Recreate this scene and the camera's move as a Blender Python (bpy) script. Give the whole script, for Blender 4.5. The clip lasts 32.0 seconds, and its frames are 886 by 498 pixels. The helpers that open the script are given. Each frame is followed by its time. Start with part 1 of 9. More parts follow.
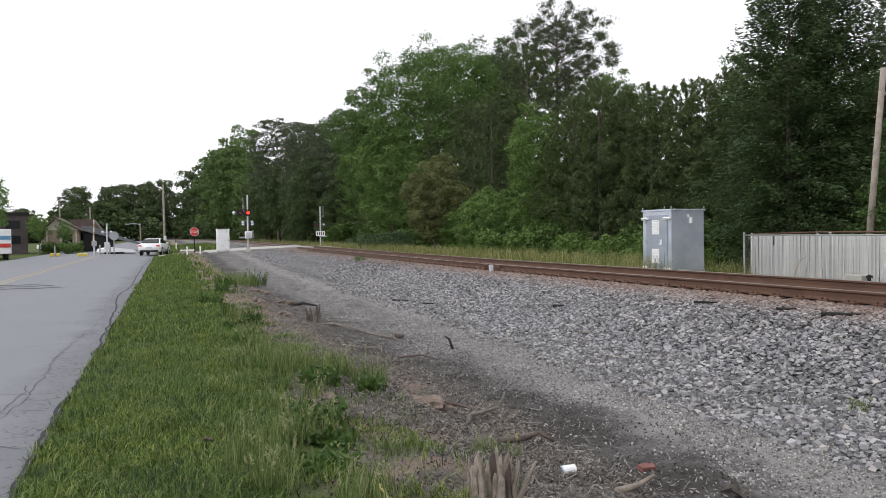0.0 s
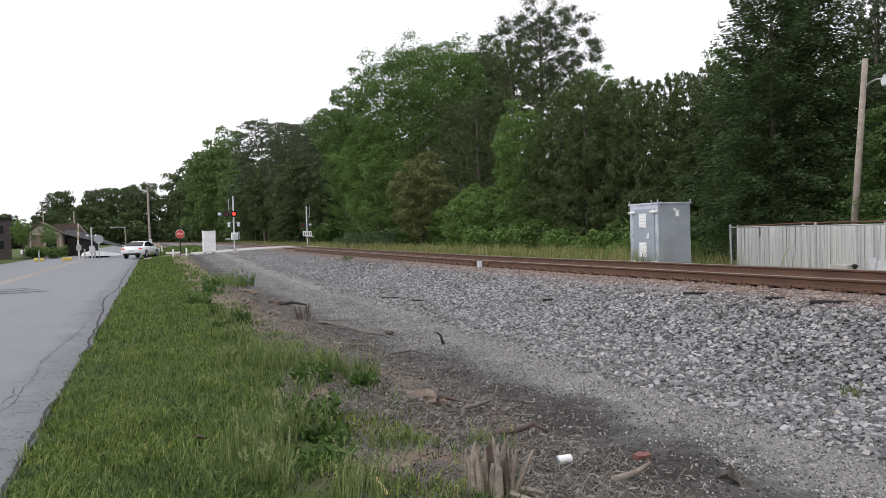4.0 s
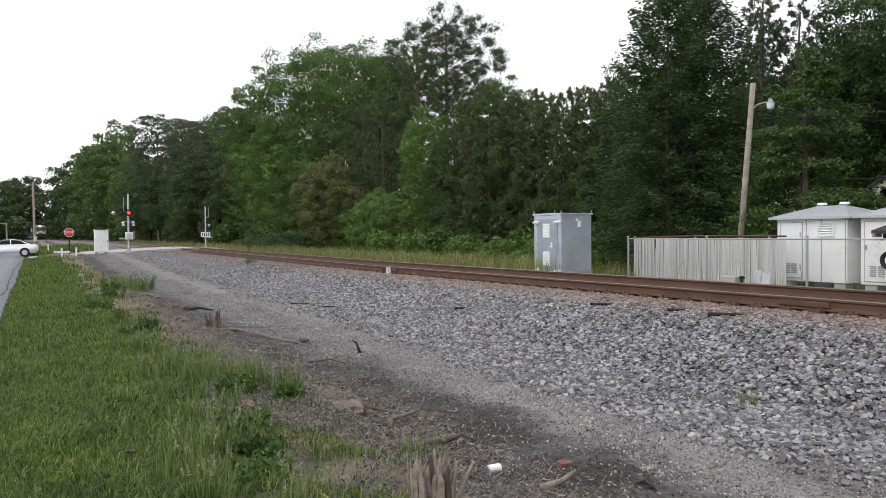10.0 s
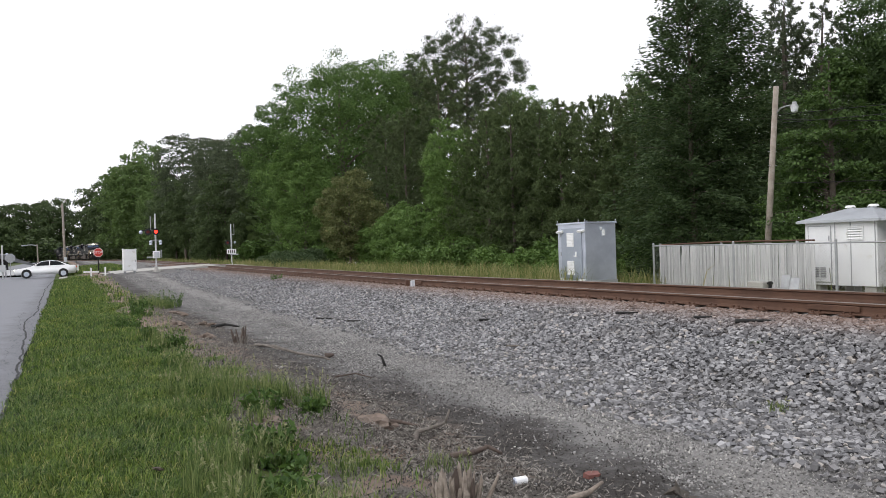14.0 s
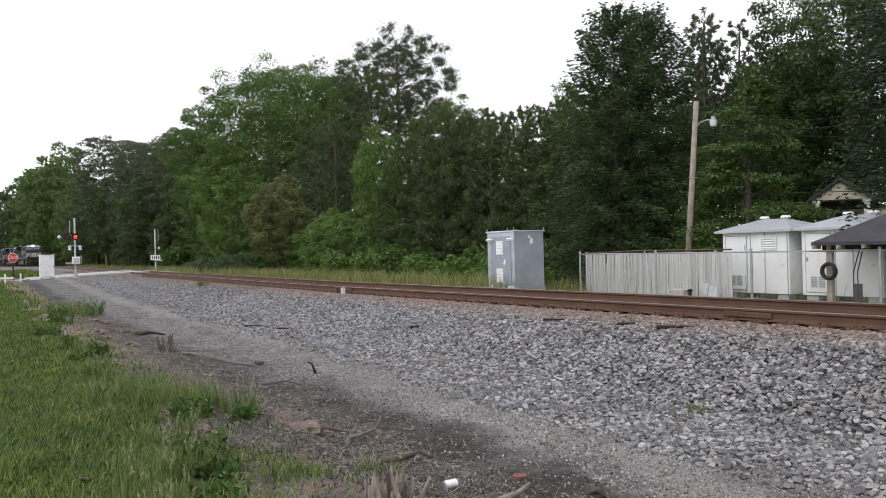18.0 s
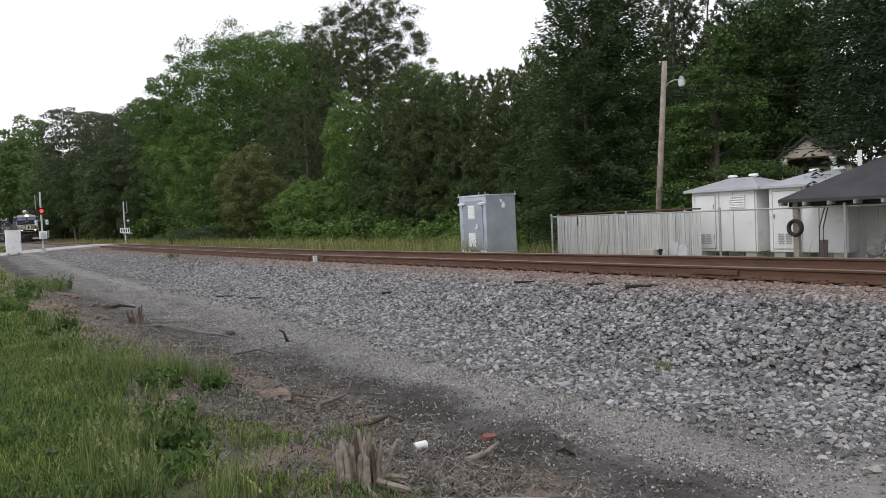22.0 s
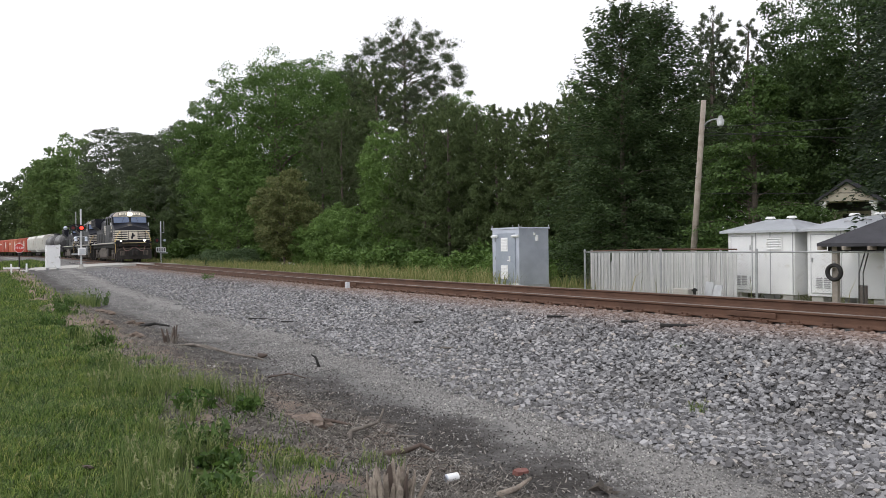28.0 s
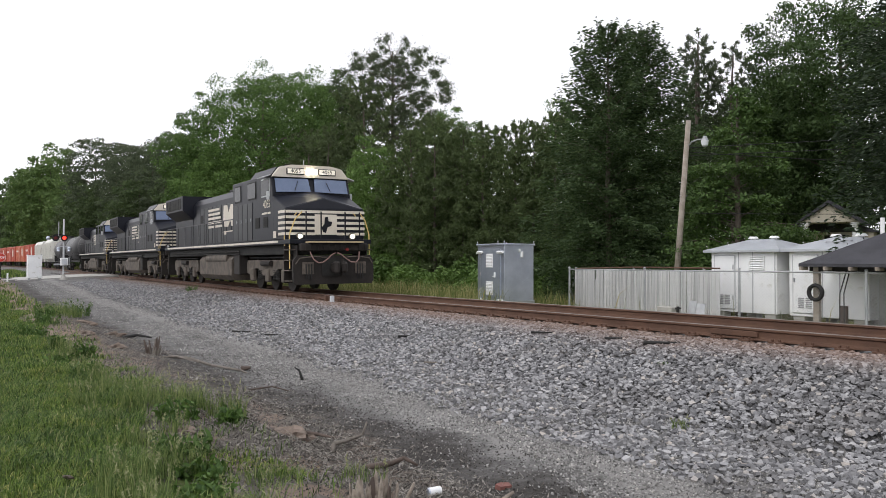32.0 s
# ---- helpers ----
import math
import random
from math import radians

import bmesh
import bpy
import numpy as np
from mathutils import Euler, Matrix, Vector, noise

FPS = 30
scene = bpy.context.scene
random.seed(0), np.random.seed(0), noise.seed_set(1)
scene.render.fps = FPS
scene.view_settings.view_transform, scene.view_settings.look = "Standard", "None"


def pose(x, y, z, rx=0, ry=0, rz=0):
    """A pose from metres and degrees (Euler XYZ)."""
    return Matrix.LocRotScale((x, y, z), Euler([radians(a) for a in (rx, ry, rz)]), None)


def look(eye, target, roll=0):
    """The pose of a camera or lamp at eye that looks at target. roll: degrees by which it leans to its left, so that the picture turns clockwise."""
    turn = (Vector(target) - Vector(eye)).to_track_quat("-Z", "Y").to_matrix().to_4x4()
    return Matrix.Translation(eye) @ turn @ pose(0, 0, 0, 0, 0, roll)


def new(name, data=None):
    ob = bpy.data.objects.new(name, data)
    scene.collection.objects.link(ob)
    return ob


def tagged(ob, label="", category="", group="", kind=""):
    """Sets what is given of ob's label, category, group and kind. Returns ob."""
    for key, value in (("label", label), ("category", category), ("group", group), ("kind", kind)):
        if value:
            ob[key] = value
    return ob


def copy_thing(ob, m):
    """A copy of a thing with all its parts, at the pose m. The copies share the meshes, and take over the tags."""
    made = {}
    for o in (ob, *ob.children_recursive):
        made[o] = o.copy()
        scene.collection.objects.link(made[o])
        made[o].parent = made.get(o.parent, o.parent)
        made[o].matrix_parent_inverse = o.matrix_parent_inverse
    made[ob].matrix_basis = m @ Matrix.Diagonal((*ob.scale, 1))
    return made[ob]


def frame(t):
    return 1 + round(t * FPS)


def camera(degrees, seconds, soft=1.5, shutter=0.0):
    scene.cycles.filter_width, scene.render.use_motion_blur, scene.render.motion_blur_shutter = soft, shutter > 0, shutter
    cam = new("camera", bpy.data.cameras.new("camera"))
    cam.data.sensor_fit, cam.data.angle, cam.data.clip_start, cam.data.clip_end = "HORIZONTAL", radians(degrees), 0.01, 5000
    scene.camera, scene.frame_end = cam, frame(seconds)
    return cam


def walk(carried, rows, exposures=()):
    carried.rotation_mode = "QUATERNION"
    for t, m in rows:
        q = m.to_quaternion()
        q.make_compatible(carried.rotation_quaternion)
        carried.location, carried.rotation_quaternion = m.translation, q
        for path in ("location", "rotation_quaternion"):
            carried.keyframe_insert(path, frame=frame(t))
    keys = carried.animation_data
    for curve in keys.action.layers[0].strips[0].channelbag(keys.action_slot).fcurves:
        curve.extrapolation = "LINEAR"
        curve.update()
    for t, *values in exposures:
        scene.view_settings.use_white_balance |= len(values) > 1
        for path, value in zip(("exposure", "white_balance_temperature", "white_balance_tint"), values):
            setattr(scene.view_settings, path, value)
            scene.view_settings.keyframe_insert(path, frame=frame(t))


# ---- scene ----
cam = camera(58.0, 32.0, 0.5)
PATH = [
    (0, (-0.087, -0.445, 1.679), (-0.02, 1.553, 1.64), -0.6),
    (0.5, (-0.091, -0.434, 1.678), (-0.025, 1.564, 1.648), -0.9),
    (1, (-0.094, -0.466, 1.691), (-0.026, 1.533, 1.643), -1.0),
    (1.5, (-0.089, -0.424, 1.673), (-0.029, 1.575, 1.634), -1.2),
    (2, (-0.092, -0.463, 1.682), (-0.031, 1.536, 1.656), -1.4),
    (2.5, (-0.098, -0.46, 1.676), (-0.047, 1.539, 1.648), -1.1),
    (4.5, (-0.148, -0.412, 1.622), (-0.039, 1.584, 1.56), -1.6),
    (5, (-0.216, -0.467, 1.662), (-0.131, 1.527, 1.531), -0.6),
    (5.5, (-0.379, -0.534, 1.717), (-0.129, 1.445, 1.575), -1.8),
    (6, (-0.423, -0.57, 1.731), (-0.128, 1.404, 1.612), -1.1),
    (6.5, (-0.422, -0.554, 1.727), (-0.092, 1.417, 1.64), -0.3),
    (7, (-0.426, -0.563, 1.737), (-0.084, 1.406, 1.677), -0.8),
    (7.5, (-0.416, -0.576, 1.744), (-0.071, 1.394, 1.71), -0.8),
    (8, (-0.416, -0.566, 1.74), (-0.065, 1.403, 1.707), -0.7),
    (8.5, (-0.432, -0.581, 1.737), (-0.064, 1.385, 1.706), -0.3),
    (9, (-0.435, -0.581, 1.736), (-0.082, 1.388, 1.698), 0.1),
    (9.5, (-0.426, -0.582, 1.743), (-0.077, 1.387, 1.712), -0.2),
    (10, (-0.42, -0.576, 1.74), (-0.073, 1.394, 1.701), -0.4),
    (10.5, (-0.425, -0.572, 1.737), (-0.069, 1.395, 1.698), 0.0),
    (11, (-0.419, -0.561, 1.735), (-0.083, 1.41, 1.706), -0.0),
    (11.5, (-0.437, -0.602, 1.74), (-0.139, 1.375, 1.727), 0.2),
    (12, (-0.427, -0.602, 1.746), (-0.136, 1.377, 1.759), 0.1),
    (12.5, (-0.401, -0.585, 1.727), (-0.078, 1.389, 1.726), -0.2),
    (13, (-0.378, -0.63, 1.735), (-0.111, 1.352, 1.721), 1.1),
    (13.5, (-0.387, -0.635, 1.743), (-0.118, 1.346, 1.757), 1.5),
    (14, (-0.392, -0.578, 1.742), (-0.105, 1.401, 1.734), -1.7),
    (14.5, (-0.44, -0.602, 1.776), (-0.084, 1.366, 1.793), -2.3),
    (16.5, (-0.445, -0.713, 1.751), (-0.054, 1.247, 1.805), 0.5),
    (17, (-0.425, -0.706, 1.745), (0.026, 1.242, 1.757), 1.0),
    (17.5, (-0.416, -0.697, 1.734), (0.025, 1.253, 1.729), 0.3),
    (18, (-0.436, -0.712, 1.754), (0.023, 1.234, 1.759), -1.4),
    (18.5, (-0.397, -0.683, 1.748), (0.114, 1.251, 1.721), -0.3),
    (19, (-0.442, -0.715, 1.745), (0.066, 1.219, 1.736), -1.7),
    (19.5, (-0.426, -0.731, 1.732), (0.075, 1.205, 1.729), -1.7),
    (20, (-0.406, -0.734, 1.751), (0.104, 1.2, 1.753), -3.3),
    (20.5, (-0.418, -0.728, 1.706), (0.066, 1.212, 1.652), -1.8),
    (21, (-0.378, -0.689, 1.723), (0.132, 1.243, 1.638), -2.1),
    (21.5, (-0.37, -0.687, 1.716), (0.129, 1.248, 1.617), -3.5),
    (22, (-0.358, -0.708, 1.728), (0.16, 1.222, 1.646), -2.7),
    (22.5, (-0.361, -0.702, 1.719), (0.169, 1.226, 1.654), -2.9),
    (23, (-0.351, -0.713, 1.749), (0.199, 1.209, 1.698), -2.4),
    (23.5, (-0.397, -0.673, 1.72), (0.145, 1.247, 1.586), -2.1),
    (24, (-0.407, -0.702, 1.726), (0.106, 1.23, 1.663), -2.8),
    (24.5, (-0.391, -0.673, 1.714), (0.186, 1.24, 1.619), -1.6),
    (25, (-0.422, -0.692, 1.726), (0.08, 1.241, 1.607), 1.3),
    (25.5, (-0.429, -0.707, 1.731), (-0.022, 1.25, 1.678), -0.7),
    (27.5, (-0.438, -0.726, 1.743), (0.012, 1.222, 1.732), -0.0),
    (28, (-0.437, -0.724, 1.738), (0.01, 1.225, 1.734), -0.6),
    (28.5, (-0.442, -0.728, 1.743), (0.006, 1.221, 1.749), -0.6),
    (29, (-0.43, -0.713, 1.731), (0.009, 1.238, 1.737), -0.3),
    (29.5, (-0.438, -0.723, 1.736), (0.012, 1.226, 1.736), -0.5),
    (30, (-0.437, -0.736, 1.746), (0.004, 1.214, 1.741), 0.2),
    (30.5, (-0.466, -0.743, 1.73), (-0.015, 1.205, 1.767), 0.8),
    (31.5, (-0.456, -0.775, 1.733), (0.014, 1.169, 1.767), 0.5),
    (32, (-0.45, -0.759, 1.722), (0.033, 1.182, 1.757), 0.2),
]
walk(cam, [(t, look(eye, aim, roll)) for t, eye, aim, roll in PATH],
     ((0, 0.35), (19.5, 0.33), (21.5, 0.16), (23.0, 0.1), (25.0, 0.08), (27.5, 0.32), (32, 0.33)))

# ---- world, sun ----
world = bpy.data.worlds.new("overcast_sky")
scene.world = world
world.use_nodes = True
wn, wl = world.node_tree.nodes, world.node_tree.links
wn.clear()
sky = wn.new("ShaderNodeTexSky")
sky.sky_type = "NISHITA"
sky.sun_disc = False
sky.sun_elevation, sky.sun_rotation = radians(32), radians(-60)
sky.dust_density = 4.0
hs = wn.new("ShaderNodeHueSaturation")
hs.inputs["Saturation"].default_value = 0.25
mx = wn.new("ShaderNodeMix")
mx.data_type = "RGBA"
mx.inputs[0].default_value = 0.16
mx.inputs[6].default_value = (1.0, 1.0, 1.06, 1)
bg = wn.new("ShaderNodeBackground")
bg.inputs[1].default_value = 1.1
wo = wn.new("ShaderNodeOutputWorld")
sc = wn.new("ShaderNodeVectorMath")
sc.operation = "SCALE"
sc.inputs["Scale"].default_value = 0.1
wl.new(sky.outputs[0], hs.inputs["Color"])
wl.new(hs.outputs[0], sc.inputs[0])
wl.new(sc.outputs[0], mx.inputs[7])
wl.new(mx.outputs[2], bg.inputs[0])
wl.new(bg.outputs[0], wo.inputs[0])
sun = bpy.data.lights.new("sun", "SUN")
sun.energy, sun.angle, sun.color = 0.8, radians(25), (1.0, 0.965, 0.945)
sun_ob = new("sun", sun)
sun_ob.matrix_world = look((-30, -20, 40), (0, 12, 0))

# ---- mesh helpers ----
rng = random.Random(7)
MATS = {}


def link_mesh(name, bm, mat, parent=None, smooth=False):
    me = bpy.data.meshes.new(name)
    bm.to_mesh(me)
    bm.free()
    if mat is not None:
        for m in (mat if isinstance(mat, (list, tuple)) else [mat]):
            me.materials.append(m)
    if smooth:
        me.polygons.foreach_set("use_smooth", [True] * len(me.polygons))
    ob = new(name, me)
    if parent is not None:
        ob.parent = parent
    return ob


def part(name, bm, mat, parent, label="", smooth=False):
    ob = link_mesh(name, bm, mat, parent, smooth)
    if label:
        ob["label"] = label
    return ob


def pydata(name, verts, faces, mat, parent=None, smooth=False):
    me = bpy.data.meshes.new(name)
    me.from_pydata(verts, [], faces)
    for m in (mat if isinstance(mat, (list, tuple)) else [mat]):
        me.materials.append(m)
    if smooth:
        me.polygons.foreach_set("use_smooth", [True] * len(me.polygons))
    ob = new(name, me)
    if parent is not None:
        ob.parent = parent
    return ob


def box(bm, x, y, z, sx, sy, sz, rz=0.0, rx=0.0, ry=0.0, bevel=0.0):
    """A box with its middle at x, y, z."""
    b = bmesh.new() if bevel else bm
    m = pose(x, y, z, rx, ry, rz) @ Matrix.Diagonal((sx, sy, sz, 1))
    r = bmesh.ops.create_cube(b, size=1.0, matrix=m)
    if bevel:
        bmesh.ops.bevel(b, geom=list(b.edges), offset=bevel, segments=1, affect="EDGES")
        join(bm, b)
    return r


def join(bm, b):
    me = bpy.data.meshes.new("tmp")
    b.to_mesh(me)
    b.free()
    bm.from_mesh(me)
    bpy.data.meshes.remove(me)


def rod(bm, p, q, r, r2=None, seg=8, caps=True):
    """A round bar from p to q."""
    p, q = Vector(p), Vector(q)
    d = q - p
    m = Matrix.Translation((p + q) / 2) @ d.to_track_quat("Z", "Y").to_matrix().to_4x4()
    bmesh.ops.create_cone(bm, cap_ends=caps, segments=seg, radius1=r, radius2=r if r2 is None else r2, depth=d.length, matrix=m)


def tube(bm, pts, r, seg=6):
    for a, b in zip(pts[:-1], pts[1:]):
        rod(bm, a, b, r, seg=seg)


def ball(bm, x, y, z, r, sx=1, sy=1, sz=1, sub=2):
    bmesh.ops.create_icosphere(bm, subdivisions=sub, radius=r, matrix=pose(x, y, z) @ Matrix.Diagonal((sx, sy, sz, 1)))


def prism(bm, outline, axis, lo, hi):
    """Extrudes an outline of (u, v) along an axis from lo to hi; axis x: (y, z), y: (x, z), z: (x, y)."""
    def at(u, v, w):
        return {"x": (w, u, v), "y": (u, w, v), "z": (u, v, w)}[axis]
    a = [bm.verts.new(at(u, v, lo)) for u, v in outline]
    b = [bm.verts.new(at(u, v, hi)) for u, v in outline]
    n = len(outline)
    fs = [bm.faces.new(a), bm.faces.new(b[::-1])]
    for i in range(n):
        fs.append(bm.faces.new((a[i], b[i], b[(i + 1) % n], a[(i + 1) % n])))
    bmesh.ops.recalc_face_normals(bm, faces=fs)


def thing(name, m, label, category, group="", kind=""):
    ob = new(name)
    ob.empty_display_size = 0.2
    ob.matrix_basis = m
    return tagged(ob, label, category, group, kind)


# ---- materials ----
def material(name, build):
    if name in MATS:
        return MATS[name]
    m = bpy.data.materials.new(name)
    m.use_nodes = True
    nt = m.node_tree
    bsdf = nt.nodes["Principled BSDF"]
    build(nt, bsdf)
    MATS[name] = m
    return m


def node(nt, kind, **inputs):
    n = nt.nodes.new(kind)
    for k, v in inputs.items():
        n.inputs[k].default_value = v
    return n


def coords(nt, which="Object"):
    return nt.nodes.new("ShaderNodeTexCoord").outputs[which]


def noise_tex(nt, scale, detail=4, rough=0.55, vec=None, which="Object"):
    n = node(nt, "ShaderNodeTexNoise", Scale=scale, Detail=detail, Roughness=rough)
    nt.links.new(vec if vec is not None else coords(nt, which), n.inputs["Vector"])
    return n.outputs["Fac"]


def ramp(nt, fac, stops):
    r = nt.nodes.new("ShaderNodeValToRGB")
    while len(r.color_ramp.elements) < len(stops):
        r.color_ramp.elements.new(0.5)
    for e, (p, c) in zip(r.color_ramp.elements, stops):
        e.position = p
        e.color = (*c, 1) if len(c) == 3 else c
    nt.links.new(fac, r.inputs[0])
    return r.outputs[0]


def mix(nt, fac, a, b, blend="MIX"):
    n = nt.nodes.new("ShaderNodeMix")
    n.data_type, n.blend_type = "RGBA", blend
    for i, v in ((0, fac), (6, a), (7, b)):
        if isinstance(v, bpy.types.NodeSocket):
            nt.links.new(v, n.inputs[i])
        else:
            n.inputs[i].default_value = (*v, 1) if isinstance(v, tuple) and len(v) == 3 else v
    return n.outputs[2]


def maths(nt, op, a, b=0.0, clamp=False):
    n = nt.nodes.new("ShaderNodeMath")
    n.operation, n.use_clamp = op, clamp
    for i, v in enumerate((a, b)):
        if isinstance(v, bpy.types.NodeSocket):
            nt.links.new(v, n.inputs[i])
        else:
            n.inputs[i].default_value = v
    return n.outputs[0]


def step(nt, val, lo, hi):
    n = nt.nodes.new("ShaderNodeMapRange")
    n.interpolation_type = "SMOOTHSTEP"
    nt.links.new(val, n.inputs[0])
    n.inputs[1].default_value, n.inputs[2].default_value = lo, hi
    return n.outputs[0]


def bump(nt, bsdf, height, strength=0.4, dist=0.02):
    b = node(nt, "ShaderNodeBump", Strength=strength, Distance=dist)
    nt.links.new(height, b.inputs["Height"])
    nt.links.new(b.outputs[0], bsdf.inputs["Normal"])


def worn(name, a, b, scale=3.0, rough=0.6, metal=0.0, grain=60.0, bumps=0.15, spots=None, which="Object"):
    """Two tones blended by a broad noise, with fine grain in colour and relief."""
    def build(nt, bsdf):
        big = noise_tex(nt, scale, 5, 0.6, which=which)
        fine = noise_tex(nt, grain, 3, 0.6, which=which)
        col = mix(nt, step(nt, big, 0.35, 0.65), a, b)
        col = mix(nt, 0.35, col, mix(nt, fine, tuple(c * 0.55 for c in a), tuple(min(1, c * 1.35) for c in b)))
        if spots:
            sp = noise_tex(nt, scale * 2.7, 6, 0.7, which=which)
            col = mix(nt, step(nt, sp, 0.56, 0.68), col, spots)
        nt.links.new(col, bsdf.inputs["Base Color"])
        bsdf.inputs["Roughness"].default_value = rough
        bsdf.inputs["Metallic"].default_value = metal
        if bumps:
            bump(nt, bsdf, fine, bumps, 0.01)
    return material(name, build)


def glow(name, colour, strength):
    def build(nt, bsdf):
        bsdf.inputs["Base Color"].default_value = (*colour, 1)
        bsdf.inputs["Emission Color"].default_value = (*colour, 1)
        bsdf.inputs["Emission Strength"].default_value = strength
    return material(name, build)


def random_tint(name, stops, rough=0.8, grain=40.0, bumps=0.3, island=True, translucent=0.0):
    """Each loose piece takes its own tone from a ramp."""
    def build(nt, bsdf):
        if island:
            r = nt.nodes.new("ShaderNodeNewGeometry").outputs["Random Per Island"]
        else:
            r = nt.nodes.new("ShaderNodeObjectInfo").outputs["Random"]
        col = ramp(nt, r, stops)
        fine = noise_tex(nt, grain, 3, 0.6)
        col = mix(nt, 0.5, col, mix(nt, fine, (0.25, 0.25, 0.25), (1.6, 1.6, 1.6)), "MULTIPLY")
        nt.links.new(col, bsdf.inputs["Base Color"])
        bsdf.inputs["Roughness"].default_value = rough
        if bumps:
            bump(nt, bsdf, fine, bumps, 0.01)
        if translucent:
            bsdf.inputs["Specular IOR Level"].default_value = 0.25
            tr = nt.nodes.new("ShaderNodeBsdfTranslucent")
            nt.links.new(mix(nt, 0.5, col, (1.0, 1.0, 0.6), "MULTIPLY"), tr.inputs[0])
            ms = nt.nodes.new("ShaderNodeMixShader")
            ms.inputs[0].default_value = translucent
            out = nt.nodes["Material Output"]
            nt.links.new(bsdf.outputs[0], ms.inputs[1])
            nt.links.new(tr.outputs[0], ms.inputs[2])
            nt.links.new(ms.outputs[0], out.inputs[0])
    return material(name, build)


M_RAIL = worn("rusty_rail", (0.075, 0.038, 0.024), (0.12, 0.062, 0.038), 2.0, 0.75, 0.2, 80, 0.2)
M_RAILTOP = worn("rail_head", (0.16, 0.12, 0.10), (0.22, 0.19, 0.17), 1.5, 0.45, 0.6, 80, 0.05)
M_TIE = worn("tie_wood", (0.045, 0.03, 0.022), (0.09, 0.06, 0.045), 3.0, 0.9, 0, 40, 0.4)
M_GALV = worn("brushed_aluminium", (0.43, 0.47, 0.55), (0.57, 0.61, 0.69), 1.4, 0.36, 0.8, 120, 0.03)
M_GALV2 = worn("galvanised_steel", (0.30, 0.31, 0.32), (0.42, 0.43, 0.44), 6.0, 0.55, 0.5, 90, 0.05)
M_WHITE = worn("white_paint", (0.74, 0.75, 0.76), (0.84, 0.85, 0.85), 1.2, 0.5, 0, 50, 0.04, (0.55, 0.54, 0.5))
M_GREYPAINT = worn("grey_paint", (0.45, 0.47, 0.5), (0.55, 0.57, 0.6), 1.5, 0.5, 0, 60, 0.04)
M_BLACK = worn("black_locomotive_paint", (0.005, 0.006, 0.010), (0.010, 0.011, 0.017), 0.8, 0.42, 0, 40, 0.03)
M_UNDER = worn("grimy_running_gear", (0.01, 0.008, 0.007), (0.024, 0.019, 0.016), 2.5, 0.8, 0.1, 40, 0.2)
# near-black steel; for recessed parts the shadow is put into this colour
M_DARK = worn("dark_shadowed_steel", (0.012, 0.012, 0.012), (0.025, 0.024, 0.022), 3, 0.8, 0.2, 40, 0.1)
M_CREAM = worn("off_white_stripe_paint", (0.52, 0.47, 0.39), (0.66, 0.61, 0.53), 1.5, 0.5, 0, 60, 0.02)
M_YELLOW = worn("yellow_handrail_paint", (0.58, 0.42, 0.14), (0.68, 0.52, 0.2), 3, 0.5, 0, 60, 0.02)
M_CONC = worn("weathered_concrete", (0.32, 0.31, 0.29), (0.42, 0.41, 0.38), 1.0, 0.9, 0, 40, 0.25)
M_POLEWOOD = worn("grey_pole_wood", (0.22, 0.185, 0.15), (0.36, 0.32, 0.275), 4.0, 0.9, 0, 60, 0.3)
M_ROOFDARK = worn("charcoal_shingle", (0.028, 0.028, 0.034), (0.05, 0.05, 0.058), 2.0, 0.85, 0, 60, 0.3)
M_RED = worn("red_sign_paint", (0.45, 0.03, 0.02), (0.55, 0.05, 0.035), 2, 0.45, 0, 60, 0.02)
M_BOXRED = worn("boxcar_red_paint", (0.35, 0.055, 0.03), (0.45, 0.09, 0.05), 0.6, 0.6, 0, 30, 0.05, (0.25, 0.08, 0.05))
M_HOPPER = worn("pale_grey_hopper_paint", (0.5, 0.5, 0.46), (0.62, 0.61, 0.56), 0.6, 0.6, 0, 30, 0.05, (0.35, 0.3, 0.25))
M_RUBBER = worn("black_rubber", (0.012, 0.012, 0.012), (0.022, 0.022, 0.022), 5, 0.85, 0, 60, 0.1)
M_TRUCK = worn("dusty_truck_steel", (0.05, 0.043, 0.037), (0.135, 0.112, 0.092), 3.0, 0.85, 0.1, 40, 0.2)
M_BARK = worn("grey_brown_bark", (0.07, 0.055, 0.045), (0.14, 0.115, 0.095), 5, 0.95, 0, 30, 0.6)
M_DEADWOOD = worn("weathered_dead_wood", (0.1, 0.087, 0.074), (0.2, 0.178, 0.155), 8, 0.95, 0, 90, 0.5)
M_STUMPWOOD = worn("split_grey_wood", (0.14, 0.113, 0.092), (0.33, 0.283, 0.235), 14, 0.95, 0, 130, 0.6)
M_CARWHITE = worn("white_car_paint", (0.78, 0.79, 0.8), (0.82, 0.83, 0.84), 1, 0.25, 0, 40, 0.0)
M_GLASSDARK = worn("dark_tinted_glass", (0.01, 0.012, 0.014), (0.016, 0.018, 0.02), 1, 0.08, 0, 40, 0.0)
# the blue base colour stands in for sky reflected in the glass
M_WINDSHIELD = worn("windshield_sky_tint", (0.09, 0.125, 0.21), (0.13, 0.17, 0.27), 1, 0.06, 0, 40, 0.0)
M_GLASSDARK.node_tree.nodes["Principled BSDF"].inputs["Specular IOR Level"].default_value = 0.12
M_HEAD = glow("lit_headlight", (1.0, 0.88, 0.66), 24.0)
M_REDLAMP = glow("lit_red_lamp", (1.0, 0.035, 0.02), 2.6)
M_BLACK.node_tree.nodes["Principled BSDF"].inputs["Specular IOR Level"].default_value = 0.22
